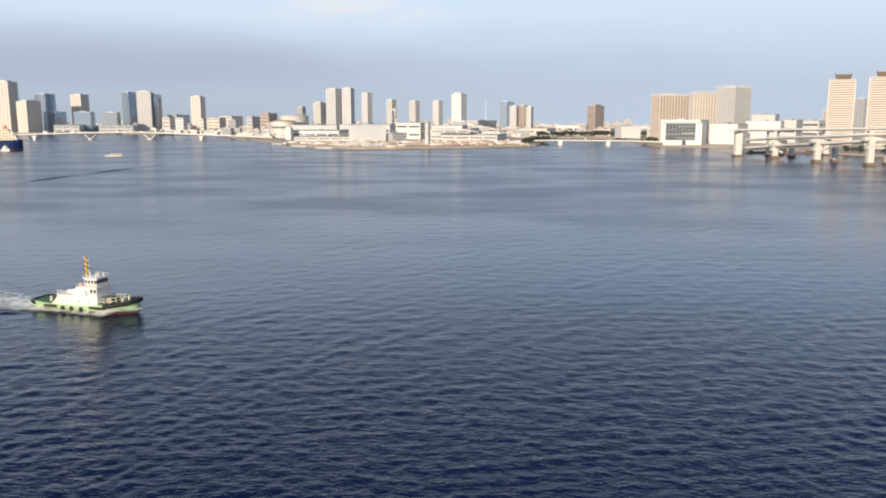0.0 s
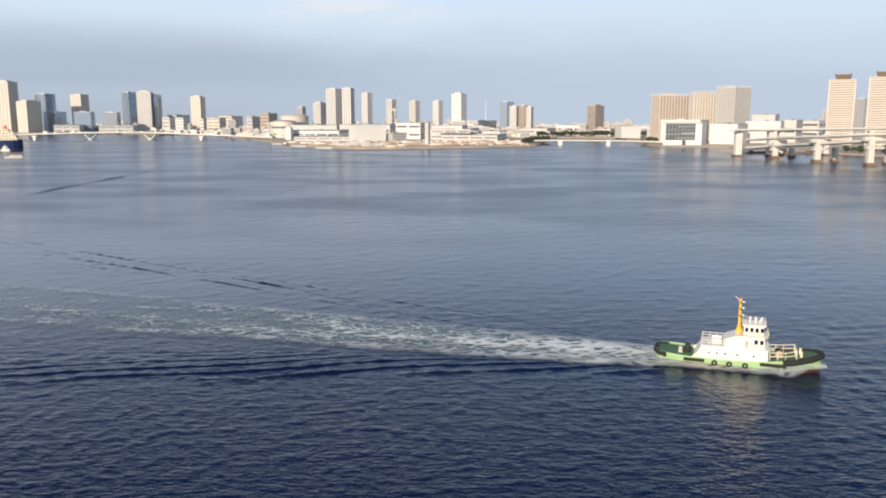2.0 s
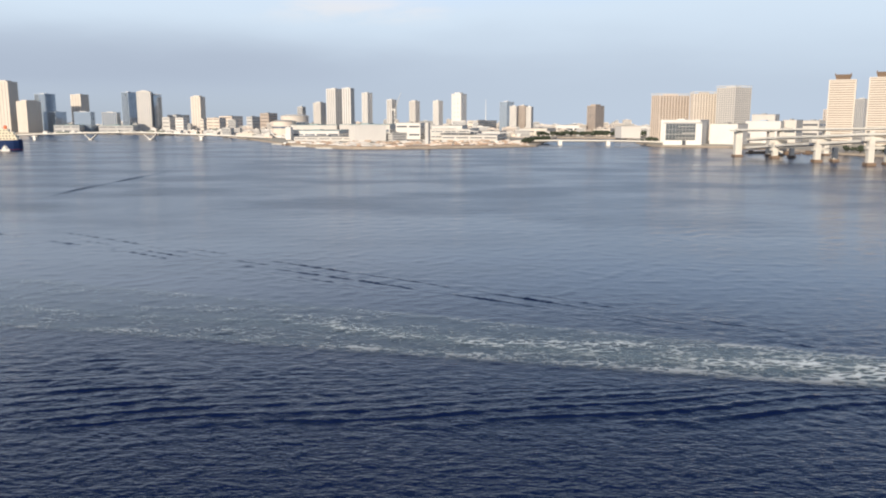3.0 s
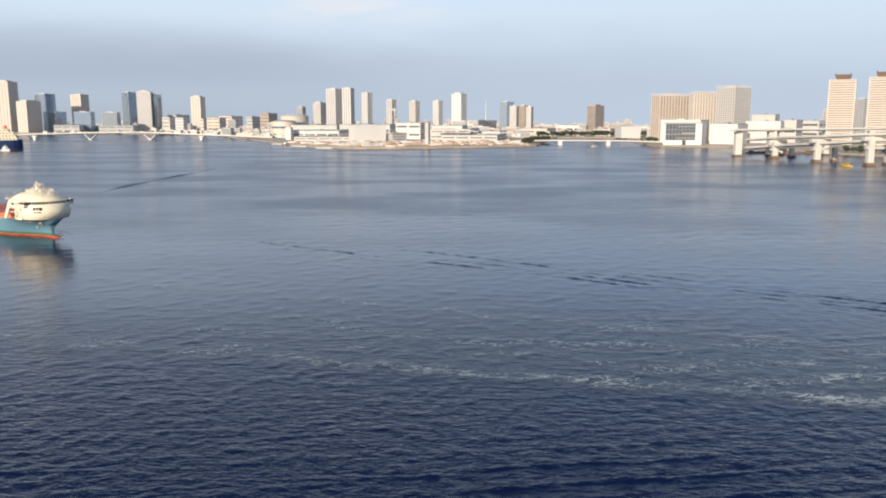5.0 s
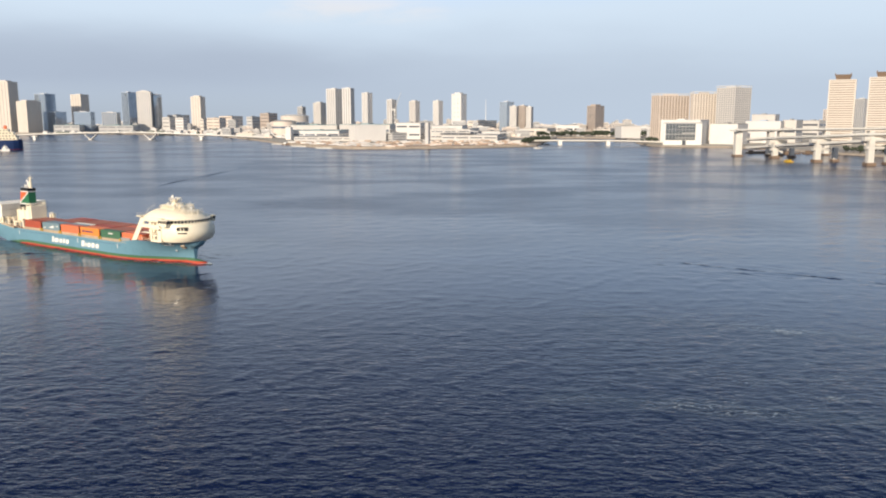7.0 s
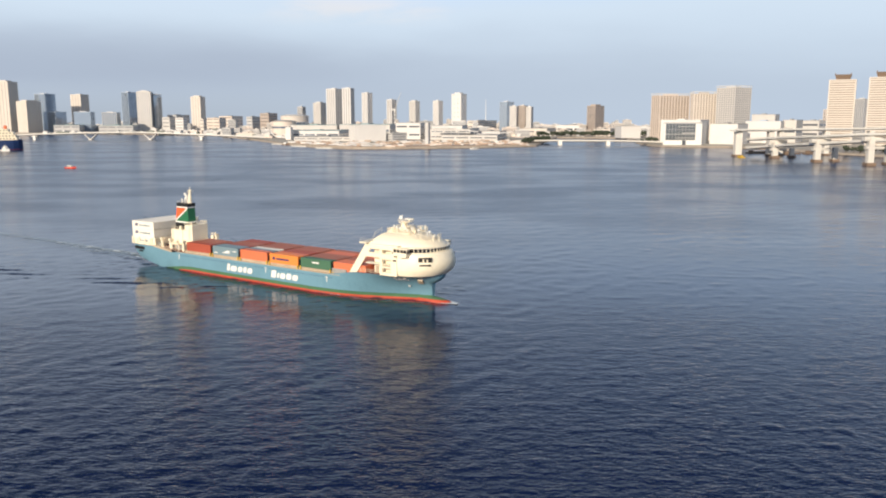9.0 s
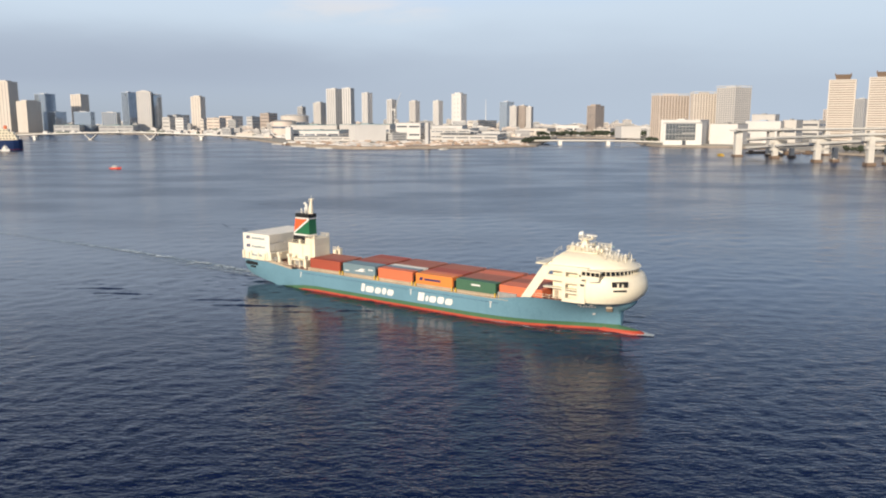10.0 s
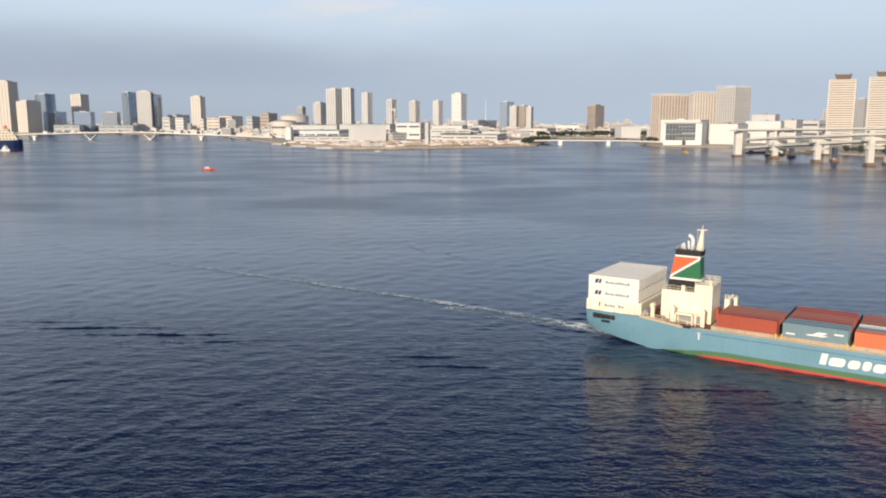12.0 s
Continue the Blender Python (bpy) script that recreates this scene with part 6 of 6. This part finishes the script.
    part("hull", loft([(-14, -0.5, 3, 3.4, 2.2), (0, -1, 3.2, 3.6, 2.2), (9, -0.8, 2, 3.2, 2.8), (14, 0.4, 0.1, 0.4, 3.6)], [-1, 0, 0.4, 0.6, 1.2]), [NAVY, NAVY, WHITE, GREY], q)
    part("cabin", solid_box(-8, 5, -2.6, 2.6, 2.2, 5.2, 0.3), WHITE, q)
    c = part("bridge", solid_box(-5, 2, -2.2, 2.2, 5.2, 8.2, 0.3), WHITE, q)
    for x in (-4.2, -2.4, -0.6):
        part("window", solid_box(x, x + 1.2, -2.27, -2.15, 6.4, 7.5), SHIP_GLASS, c)
    part("mast", bar((-2, 0, 8.2), (-2, 0, 13), 0.25, 0.12), STEEL, q)
    w = thing("work_pontoon", "dark grey work pontoon with crates at the quay", "pontoon", pose(-728, 1262, 0, 0, 0, 10))
    part("deck", solid_box(-16, 14, -6, 6, -0.8, 1.6, 0.2), GREY, w)
    part("crate", solid_box(-8, -2, -3, 2, 1.6, 7, 0.2), HAZED_SLATE, w)
    part("shed", solid_box(2, 9, -3, 3, 1.6, 5, 0.2), GREY, w)


build_moored()


def build_jetties():
    for x, y, w, turn in ((-392, 1800, 40, -52), (-330, 1606, 34, -30), (-262, 1475, 52, -38), (-200, 1385, 46, -22)):
        t = thing("jetty", "pale floating jetty moored along the stone shore", "jetty", pose(x, y, 0, 0, 0, turn), "jetties")
        part("deck", solid_box(-w / 2, w / 2, -3, 3, -0.5, 1.5, 0.15), CONCRETE, t)
        for k in (-0.4, 0, 0.4):
            part("pile", bar((k * w, 3.4, -1), (k * w, 3.4, 4.5), 0.35, 0.35, 6), GREY, t)
    for x, y, turn, size in ((-300, 1560, -25, 1.0), (470, 1186, 8, 1.2), (506, 1176, -6, 1.3), (545, 1168, 12, 1.1), (494, 1150, 4, 0.9)):
        b = thing("barge", "dark low barge lying at the shore" if x < 0 else "dark barge moored under the viaduct", "barge", pose(x, y, 0, 0, 0, turn), "barges")
        q = size
        part("hull", loft([(-16 * q, -0.5, 3.5, 4, 2), (-12 * q, -0.8, 4, 4.2, 1.8), (12 * q, -0.8, 4, 4.2, 1.8), (17 * q, 0.4, 1, 2, 2.4)], [-0.8, 0, 0.3, 0.4, 1]), [BLACK, NAVY, PIER_FOOT, GREY], b)
        # under the viaduct the wheelhouse is dark too: shadow put into its colour
        part("wheelhouse", solid_box(-13 * q, -8 * q, -2, 2, 1.8, 5, 0.2), WHITE if x < 0 else PIER_FOOT, b)
        part("hold_cover", solid_box(-6 * q, 9 * q, -2.8, 2.8, 1.7, 3.4, 0.3), PIER_FOOT, b)


build_jetties()


# ---- wakes ----
def foam_material(name, strength, tint=(0.70, 0.76, 0.80)):
    m = bpy.data.materials.new(name)
    m.use_nodes = True
    nt = m.node_tree
    b = nt.nodes["Principled BSDF"]
    b.inputs["Roughness"].default_value = 0.75
    uv = nt.nodes.new("ShaderNodeUVMap")
    uv.uv_map = "wake"
    sep = nt.nodes.new("ShaderNodeSeparateXYZ")
    nt.links.new(uv.outputs["UV"], sep.inputs["Vector"])
    place = nt.nodes.new("ShaderNodeNewGeometry").outputs["Position"]
    mp = nt.nodes.new("ShaderNodeMapping")
    mp.inputs["Rotation"].default_value = (0, 0, radians(16))
    mp.inputs["Scale"].default_value = (0.42, 1.0, 1.0)
    nt.links.new(place, mp.inputs["Vector"])
    n1, n2 = nt.nodes.new("ShaderNodeTexNoise"), nt.nodes.new("ShaderNodeTexNoise")
    n1.inputs["Scale"].default_value, n1.inputs["Detail"].default_value, n1.inputs["Roughness"].default_value = 0.75, 9, 0.68
    n1.inputs["Distortion"].default_value = 0.9
    n2.inputs["Scale"].default_value, n2.inputs["Detail"].default_value = 0.13, 4
    for n in (n1, n2):
        nt.links.new(mp.outputs["Vector"], n.inputs["Vector"])

    def op(kind, a, c):
        q = nt.nodes.new("ShaderNodeMath")
        q.operation = kind
        for i, v in enumerate((a, c)):
            if isinstance(v, (int, float)):
                q.inputs[i].default_value = v
            else:
                nt.links.new(v, q.inputs[i])
        return q.outputs["Value"]
    # a lacy web: the edges of bent cells
    bent = nt.nodes.new("ShaderNodeTexNoise")
    bent.inputs["Scale"].default_value, bent.inputs["Detail"].default_value = 0.35, 3
    nt.links.new(mp.outputs["Vector"], bent.inputs["Vector"])
    push = nt.nodes.new("ShaderNodeVectorMath")
    push.operation = "MULTIPLY_ADD"
    push.inputs[1].default_value = (4.5, 4.5, 0.0)
    nt.links.new(bent.outputs["Color"], push.inputs[0])
    nt.links.new(mp.outputs["Vector"], push.inputs[2])
    cells = nt.nodes.new("ShaderNodeTexVoronoi")
    cells.feature = "DISTANCE_TO_EDGE"
    cells.inputs["Scale"].default_value = 0.55
    nt.links.new(push.outputs["Vector"], cells.inputs["Vector"])
    lace = op("SUBTRACT", 1.0, op("MULTIPLY", cells.outputs["Distance"], 7.0))
    ridge = op("SUBTRACT", 1.0, op("MULTIPLY", op("ABSOLUTE", op("SUBTRACT", n1.outputs["Fac"], 0.5), 0.0), 9.0))
    level = op("ADD", op("ADD", op("MULTIPLY", ridge, 0.28), op("MULTIPLY", op("MAXIMUM", lace, -1.0), 0.34)), op("SUBTRACT", op("MULTIPLY", n2.outputs["Fac"], 0.9), 0.15))
    value = op("ADD", level, op("SUBTRACT", op("MULTIPLY", sep.outputs["X"], strength), 1.0))
    ramp = nt.nodes.new("ShaderNodeMapRange")
    ramp.inputs["From Min"].default_value, ramp.inputs["From Max"].default_value = 0.0, 0.34
    nt.links.new(value, ramp.inputs["Value"])
    veil = op("MINIMUM", op("MULTIPLY", op("MULTIPLY", sep.outputs["X"], sep.outputs["X"]), 0.42), 0.30)
    alpha = op("MULTIPLY", op("MAXIMUM", ramp.outputs["Result"], veil), sep.outputs["Y"])
    nt.links.new(alpha, b.inputs["Alpha"])
    # churned, silty patches among the white
    silt = nt.nodes.new("ShaderNodeMix")
    silt.data_type = "RGBA"
    silt.inputs["A"].default_value, silt.inputs["B"].default_value = (0.46, 0.51, 0.53, 1), (*tint, 1)
    part_white = nt.nodes.new("ShaderNodeMapRange")
    part_white.inputs["From Min"].default_value, part_white.inputs["From Max"].default_value = 0.40, 0.58
    nt.links.new(n2.outputs["Fac"], part_white.inputs["Value"])
    nt.links.new(part_white.outputs["Result"], silt.inputs["Factor"])
    # water milky with fine bubbles between the flecks
    milk = nt.nodes.new("ShaderNodeMix")
    milk.data_type = "RGBA"
    milk.inputs["A"].default_value = (0.30, 0.42, 0.47, 1)
    nt.links.new(ramp.outputs["Result"], milk.inputs["Factor"])
    nt.links.new(silt.outputs["Result"], milk.inputs["B"])
    nt.links.new(milk.outputs["Result"], b.inputs["Base Color"])
    return m


FOAM = foam_material("tug_foam", 0.585)
# bow foam tinted cream: light thrown back by the tug, put into the colour
FOAM_BOW = foam_material("tug_bow_foam", 0.68, (0.84, 0.82, 0.76))
FOAM_THIN = foam_material("ship_foam", 0.66)


def foam_strip(name, label, mat, xs, half, density, z=0.22, bias=0.0, across=9, height=None):
    """A foam sheet trailing along -x. half, density: functions of x; the density and an edge fade lie in the wake coordinates."""
    bm = bmesh.new()
    uv = bm.loops.layers.uv.new("wake")
    data, rows = {}, []
    for x in xs:
        row = []
        for j in range(across):
            s = -1 + 2 * j / (across - 1)
            v = bm.verts.new((x, s * half(x) + bias, z + (height(x, s * half(x) + bias) if height else 0)))
            edge = 1 - abs(s) ** 3
            data[v] = (density(x, s), edge)
            row.append(v)
        rows.append(row)
    for a, b in zip(rows, rows[1:]):
        for j in range(across - 1):
            f = bm.faces.new((a[j], a[j + 1], b[j + 1], b[j]))
            for loop in f.loops:
                loop[uv].uv = data[loop.vert]
    bmesh.ops.recalc_face_normals(bm, faces=bm.faces[:])
    for f in bm.faces:
        if f.normal.z < 0:
            f.normal_flip()
    return tagged(part(name, bm, mat), label, "wake", kind="stuff")


def bow_wake(d, y, crest, strength):
    """Ship waves behind one point: the diverging and the transverse train inside a wedge of 19.5 degrees."""
    k = 2 * math.pi / crest
    side = np.abs(y) + 0.3
    d = np.maximum(d, 0.5)
    t = side / d
    edge = 8 ** -0.5
    inner = np.minimum(t, edge * 0.999)
    root = np.sqrt(1 - 8 * inner ** 2)
    wide = np.where(t > edge, np.exp(-((side - edge * d) / (1.0 + 0.012 * d)) ** 2), 1.0)
    z = np.zeros_like(d)
    for sign, weight, lag in ((1, 1.0, 0.8), (-1, 0.12, -0.8)):
        slope = (1 + sign * root) / (4 * inner)
        sec = np.sqrt(1 + slope ** 2)
        weight = weight * np.exp(-np.maximum(0, slope - 1.9) / 0.6)
        z += weight * np.cos(k * sec * (d + side * slope) + lag) / (root + 0.6) ** 0.5
    return strength * z * wide * np.exp(-d / 700) / np.sqrt(d + 60)


def arm(d, side, lead, slope, width, crest, turn, height, first, last):
    """Sharp crests along one arm of a wake: the arm's line, the crests' spacing and their turn against the track."""
    a = radians(turn)
    off = side - lead - slope * d
    phase = 2 * math.pi / crest * (off * math.cos(a) + (slope * math.cos(a) - math.sin(a)) * d)
    peak = np.maximum(0, np.cos(phase)) ** 3 - 0.35
    ends = np.clip((d - first) / 40, 0, 1) * np.clip((last - d) / 90, 0, 1)
    uneven = 0.6 + 0.4 * np.sin(d / 11 + 1.5 * np.sin(side / 7))
    return height * peak * np.exp(-(off / width) ** 2) * ends * uneven


def make_waves(x0, x1, half, nx, ny, source, strength, crest, start, beam, lee, arms, wash=0.0):
    """The wave pattern of a hull on a grid: x along its track, y across."""
    X, Y = np.meshgrid(np.linspace(x0, x1, nx + 1), np.linspace(-half, half, ny + 1), indexing="ij")
    bend = 1.7 * (np.sin(X / 31 + 0.8) * np.sin(Y / 19 + 2.0) + 0.5 * np.sin(X / 13 + Y / 9))
    Z = bow_wake(source - X, Y + bend, crest, strength) * np.clip((source - X - start) / 40, 0, 1)
    # crests come in broken lengths
    Z *= 0.62 + 0.55 * np.sin(X / 29 + 1.3 * np.sin(Y / 13)) * np.sin(Y / 11 + 1.7 * np.sin(X / 37))
    # the lee side of the track lies calmer
    Z *= np.where(Y > 0, lee, 1.0)
    Z *= np.clip((np.abs(Y) - beam) / 8, 0, 1)
    for hand, *shape in arms:
        Z += arm(source - X, Y * hand + 1.1 * np.sin(X / 23) + 0.6 * np.sin(X / 9 + Y / 6), *shape)
    rng = np.random.RandomState(nx)
    for _ in range(14):
        length, turn = rng.uniform(2.6, 6.5), rng.normal(1.2, 0.7)
        Z += 0.005 * length * np.sin(2 * math.pi / length * (X * math.cos(turn) + Y * math.sin(turn)) + rng.uniform(0, 6)) * np.minimum(1, np.abs(Z) * 9)
    # choppy water thrown back along the hull's sides
    near = wash * np.exp(-(np.maximum(0, np.abs(Y) - beam + 3) / 15) ** 2) * np.clip((source + 3 - X) / 12, 0, 1) * np.clip((X + 130) / 60, 0, 1)
    for _ in range(12):
        length, turn = rng.uniform(3.6, 6.5), rng.normal(1.9, 0.5)
        Z += near * length / 24 * np.sin(2 * math.pi / length * (X * math.cos(turn) + Y * math.sin(turn)) + rng.uniform(0, 6))
    fade = np.clip((X - x0) / 60, 0, 1) * np.clip((half - np.abs(Y)) / 14, 0, 1)
    return X, Y, Z * fade


def wave_sheet(name, label, waves, level):
    """A sheet of raised water with ridges, flat and sunk at its rim."""
    X, Y, Z = waves
    nx, ny = X.shape
    i = np.arange(nx * ny).reshape(nx, ny)
    quads = np.stack([i[:-1, :-1], i[1:, :-1], i[1:, 1:], i[:-1, 1:]], -1).reshape(-1, 4)
    me = bpy.data.meshes.new(name)
    me.vertices.add(nx * ny)
    me.vertices.foreach_set("co", np.stack([X, Y, Z + level], -1).ravel().astype(np.float32))
    me.loops.add(quads.size)
    me.loops.foreach_set("vertex_index", quads.ravel().astype(np.int32))
    me.polygons.add(len(quads))
    me.polygons.foreach_set("loop_start", np.arange(0, quads.size, 4, dtype=np.int32))
    me.update(calc_edges=True)
    me.shade_smooth()
    me.materials.append(WATER)
    return tagged(new(name, me), label, "wake", kind="stuff")


def height_in(waves, x, y):
    X, Y, Z = waves
    u = (x - X[0, 0]) / (X[1, 0] - X[0, 0])
    v = (y - Y[0, 0]) / (Y[0, 1] - Y[0, 0])
    i, j = int(u), int(v)
    if not (0 <= i < X.shape[0] - 1 and 0 <= j < X.shape[1] - 1):
        return 0.0
    u, v = u - i, v - j
    return float((Z[i, j] * (1 - v) + Z[i, j + 1] * v) * (1 - u) + (Z[i + 1, j] * (1 - v) + Z[i + 1, j + 1] * v) * u)


TUG_WAVES = make_waves(-640, 20, 170, 700, 380, 13, 6.0, 60.0, 8, 4, 0.25, (
    (1, 0, 0.262, 5.0, 6.5, 16.5, 0.48, 25, 500), (1, 0, 0.305, 5.5, 6.5, 19.0, 0.44, 25, 420),
    (-1, -4, 0.235, 15.0, 6.2, 23.0, 0.40, 170, 400)))
SHIP_WAVES = make_waves(-420, 72, 130, 520, 280, 64, 2.2, 34.0, 30, 13, 0.5, (
    (-1, 5, 0.275, 5.2, 6.5, 33.8, 0.58, 40, 330), (1, 5, 0.275, 4.0, 7.0, 30.0, 0.35, 60, 330)), 0.22)


def tug_waves(x, y):
    return height_in(TUG_WAVES, x, y)


def ship_waves(x, y):
    return height_in(SHIP_WAVES, x, y)


def wash(x, y):
    """The tug's waves, with water heaped up by the screws close behind the stern."""
    lump = noise.noise((x / 3.1, y / 2.3, 1.5)) * 0.5 * math.exp(min(0, x + 16) / 30)
    return tug_waves(x, y) + 0.35 + lump + 0.8 * math.exp(-((x + 21) / 5.0) ** 2 - ((y - 1.5) / 4.0) ** 2)


def wash_density(x, s):
    """Thick foam at the stern; farther back lanes of lacy foam with smooth water between them."""
    back = max(0.0, -20 - x)
    body = 0.72 + 0.85 * math.exp(-back / 40) - back / 780
    near = 0.60 * math.exp(-((s + 0.80) / 0.13) ** 2) * (0.6 + 0.4 * math.exp(-back / 150))
    far = 0.48 * math.exp(-((s - 0.84) / 0.10) ** 2) * (0.75 + 0.25 * math.exp(-back / 90))
    middle = 0.40 * math.exp(-((s + 0.15 + 0.1 * math.sin(x / 24)) / 0.2) ** 2) * math.exp(-back / 190)
    return max(0.0, body + near + far + middle)


tug_foam = foam_strip("tug_wake", "broken white foam trail churned up behind the tug", FOAM,
                      [-11 - i * 1.6 - (0.045 * (i - 12) ** 2 if i > 12 else 0) for i in range(95)],
                      lambda x: 5.4 + 4.6 * (1 - math.exp(min(0, x + 10) / 9)) + max(0, -x - 20) * 0.07, wash_density, height=wash, z=0.0, across=25)


def bow_heap(x, y):
    """Water heaped up round the tug's bow and along its side."""
    return 0.35 + 0.35 * max(0.0, 1 - (abs(y) - 4.0) / 3.0) + 1.15 * math.exp(-((x - 11.5) / 5.0) ** 2) * max(0, 1 - ((abs(y) - 3.2) / 3.4) ** 2 if abs(y) > 3.2 else 1) + 0.10 * math.sin(x * 1.3 + y) * math.exp(-((x - 8) / 9) ** 2)


bow_foam = foam_strip("bow_wave", "white foam heaped up along the tug's bow and side", FOAM_BOW, [17.6 - i * 0.7 for i in range(52)],
                      lambda x: min(7.6, 1.6 + (17.6 - x) * 0.85), lambda x, s: 1.3 + 0.5 * math.exp(-((x - 13) / 4.0) ** 2), z=0.0, height=bow_heap, across=21)
ship_foam = foam_strip("ship_wake", "thin foam trail behind the container ship", FOAM_THIN, [-57 - i * 4 for i in range(80)],
                       lambda x: 4.0 + (-57 - x) * 0.035,
                       lambda x, s: max(0.0, 0.62 + (x + 57) / 320 + 0.45 * math.exp(-((s - 0.1 + 0.35 * math.sin(x / 60)) / 0.22) ** 2) + 0.5 * math.exp((x + 57) / 14)),
                       z=0.18, bias=-2.0, height=ship_waves, across=21)
ship_bow_foam = foam_strip("ship_bow_wave", "thin white flecks of foam along the ship's waterline", FOAM_THIN, [66.8 - i * 1.6 for i in range(66)],
                           lambda x: min(11.3, 1.0 + max(0, 66 - x) * 0.47), lambda x, s: 1.8 if x > 62 else (1.0 if abs(s) > 0.8 else 0.0), z=0.2, height=ship_waves, across=41)


def stray_ridge(x, y):
    bend = 4 * math.sin(y / 60)
    return (0.85 * math.exp(-((x - bend) / 1.5) ** 2) - 0.25 * math.exp(-((x - bend - 4) / 2.5) ** 2)) * max(0, 1 - abs(y / 170) ** 4) * (0.75 + 0.25 * math.sin(y / 17))


grid = np.meshgrid(np.linspace(-14, 14, 41), np.linspace(-175, 175, 111), indexing="ij")
ridge = np.array([[1.5 * stray_ridge(x, y) for x, y in zip(*row)] for row in zip(*grid)])
stray_wave = tagged(wave_sheet("stray_wave", "single dark wave ridge left by a passing ship", (*grid, ridge), -0.22), category="wave")
tug_wave = wave_sheet("tug_wave_train", "ridged dark waves fanning out behind the tug", TUG_WAVES, -0.01)
ship_wave = wave_sheet("ship_wave_train", "low waves fanning out beside the container ship", SHIP_WAVES, -0.05)


# ---- movement ----
def motions():
    walk(water, [(0.0, pose(0, 0, 0)), (12.0, pose(-30, -46, 0))])
    # container ship: place of midships and heading
    rows = [(0.0, -413.7, 547.7, -37.0), (2.5, -313.2, 462.9, -37.0), (5.0, -218.3, 380.3, -37.2), (5.5, -197.9, 362.1, -36.2), (6.0, -178.2, 345.5, -34.9), (6.5, -158.7, 330.5, -34.0), (7.0, -138.2, 315.1, -33.8), (9.0, -51.2, 254.0, -34.1), (9.5, -27.8, 238.4, -34.7), (10.0, -4.1, 222.1, -35.2), (10.5, 20.1, 205.5, -35.5), (11.0, 44.7, 188.2, -35.3), (11.5, 69.9, 170.9, -34.5), (12.0, 95.6, 153.8, -33.8)]
    flat = [(t, pose(x, y, 0, 0, 0, h)) for t, x, y, h in rows]
    poses = [(t, pose(x, y, 0.7, 0, 0, h)) for t, x, y, h in rows]
    walk(ship, poses)
    for box_ob, m in ship_cargo:
        walk(box_ob, [(t, p @ m) for t, p in poses])
    for ob in (ship_foam, ship_bow_foam, ship_wave):
        walk(ob, flat)
    # tug
    rows = [(0.0, -97.1, 211.3, -17.8), (0.5, -59.2, 196.8, -16.2), (1.0, -19.3, 184.2, -16.0), (1.5, 21.3, 173.0, -17.2), (2.0, 62.2, 162.3, -19.3), (2.5, 103.1, 151.7, -21.0)]
    poses = [(t, pose(x, y, 0, 0, 0, h)) for t, x, y, h in rows]
    poses += [(3.5, pose(185, 128, 0, 0, 0, -19)), (12.0, pose(880, -90, 0, 0, 0, -18))]
    walk(tug, poses)
    walk(bow_foam, poses)
    trail = [(t, pose(x, y, 0, 0, 0, -16.8)) for t, x, y, h in rows] + [(3.5, pose(185, 127, 0, 0, 0, -16.8)), (12.0, pose(880, -83, 0, 0, 0, -16.8))]
    walk(tug_foam, trail)
    walk(tug_wave, trail)
    walk(stray_wave, [(0.0, pose(-331, 763, 0, 0, 0, -3.5)), (2.5, pose(-277, 656, 0, 0, 0, 4)), (5.5, pose(-235, 700, 0, 0, 0, 0.4)), (6.5, pose(-222, 715, -0.1, 0, 0, 0)), (9.0, pose(-190, 750, -0.6, 0, 0, 0)), (12.0, pose(-150, 790, -0.9, 0, 0, 0))])
    # small craft
    walk(tour_boat, [(0.0, pose(-453, 1097, 0, 0, 0, 200)), (1.5, pose(-539, 1065, 0, 0, 0, 200)), (12.0, pose(-1140, 845, 0, 0, 0, 200))])
    walk(red_boat, [(0.0, pose(-845, 909, 0, 0, 0, -10)), (8.8, pose(-400, 833, 0, 0, 0, -10)), (12.0, pose(-238, 805, 0, 0, 0, -10))])
    walk(white_boat, [(0.0, pose(350, 1960, 0, 0, 0, 262)), (4.8, pose(285, 1470, 0, 0, 0, 225)), (6.5, pose(193, 1389, 0, 0, 0, 205)), (9.5, pose(26.6, 1338, 0, 0, 0, 210)), (12.0, pose(-99, 1247, 0, 0, 0, 216))])
    walk(yellow_boat, [(0.0, pose(505, 640, 0, 0, 0, 105)), (5.5, pose(431, 884, 0, 0, 0, 105)), (6.5, pose(419, 929, 0, 0, 0, 104)), (10.5, pose(383.6, 1140, 0, 0, 0, 100)), (12.0, pose(366, 1206, 0, 0, 0, 103))])


motions()
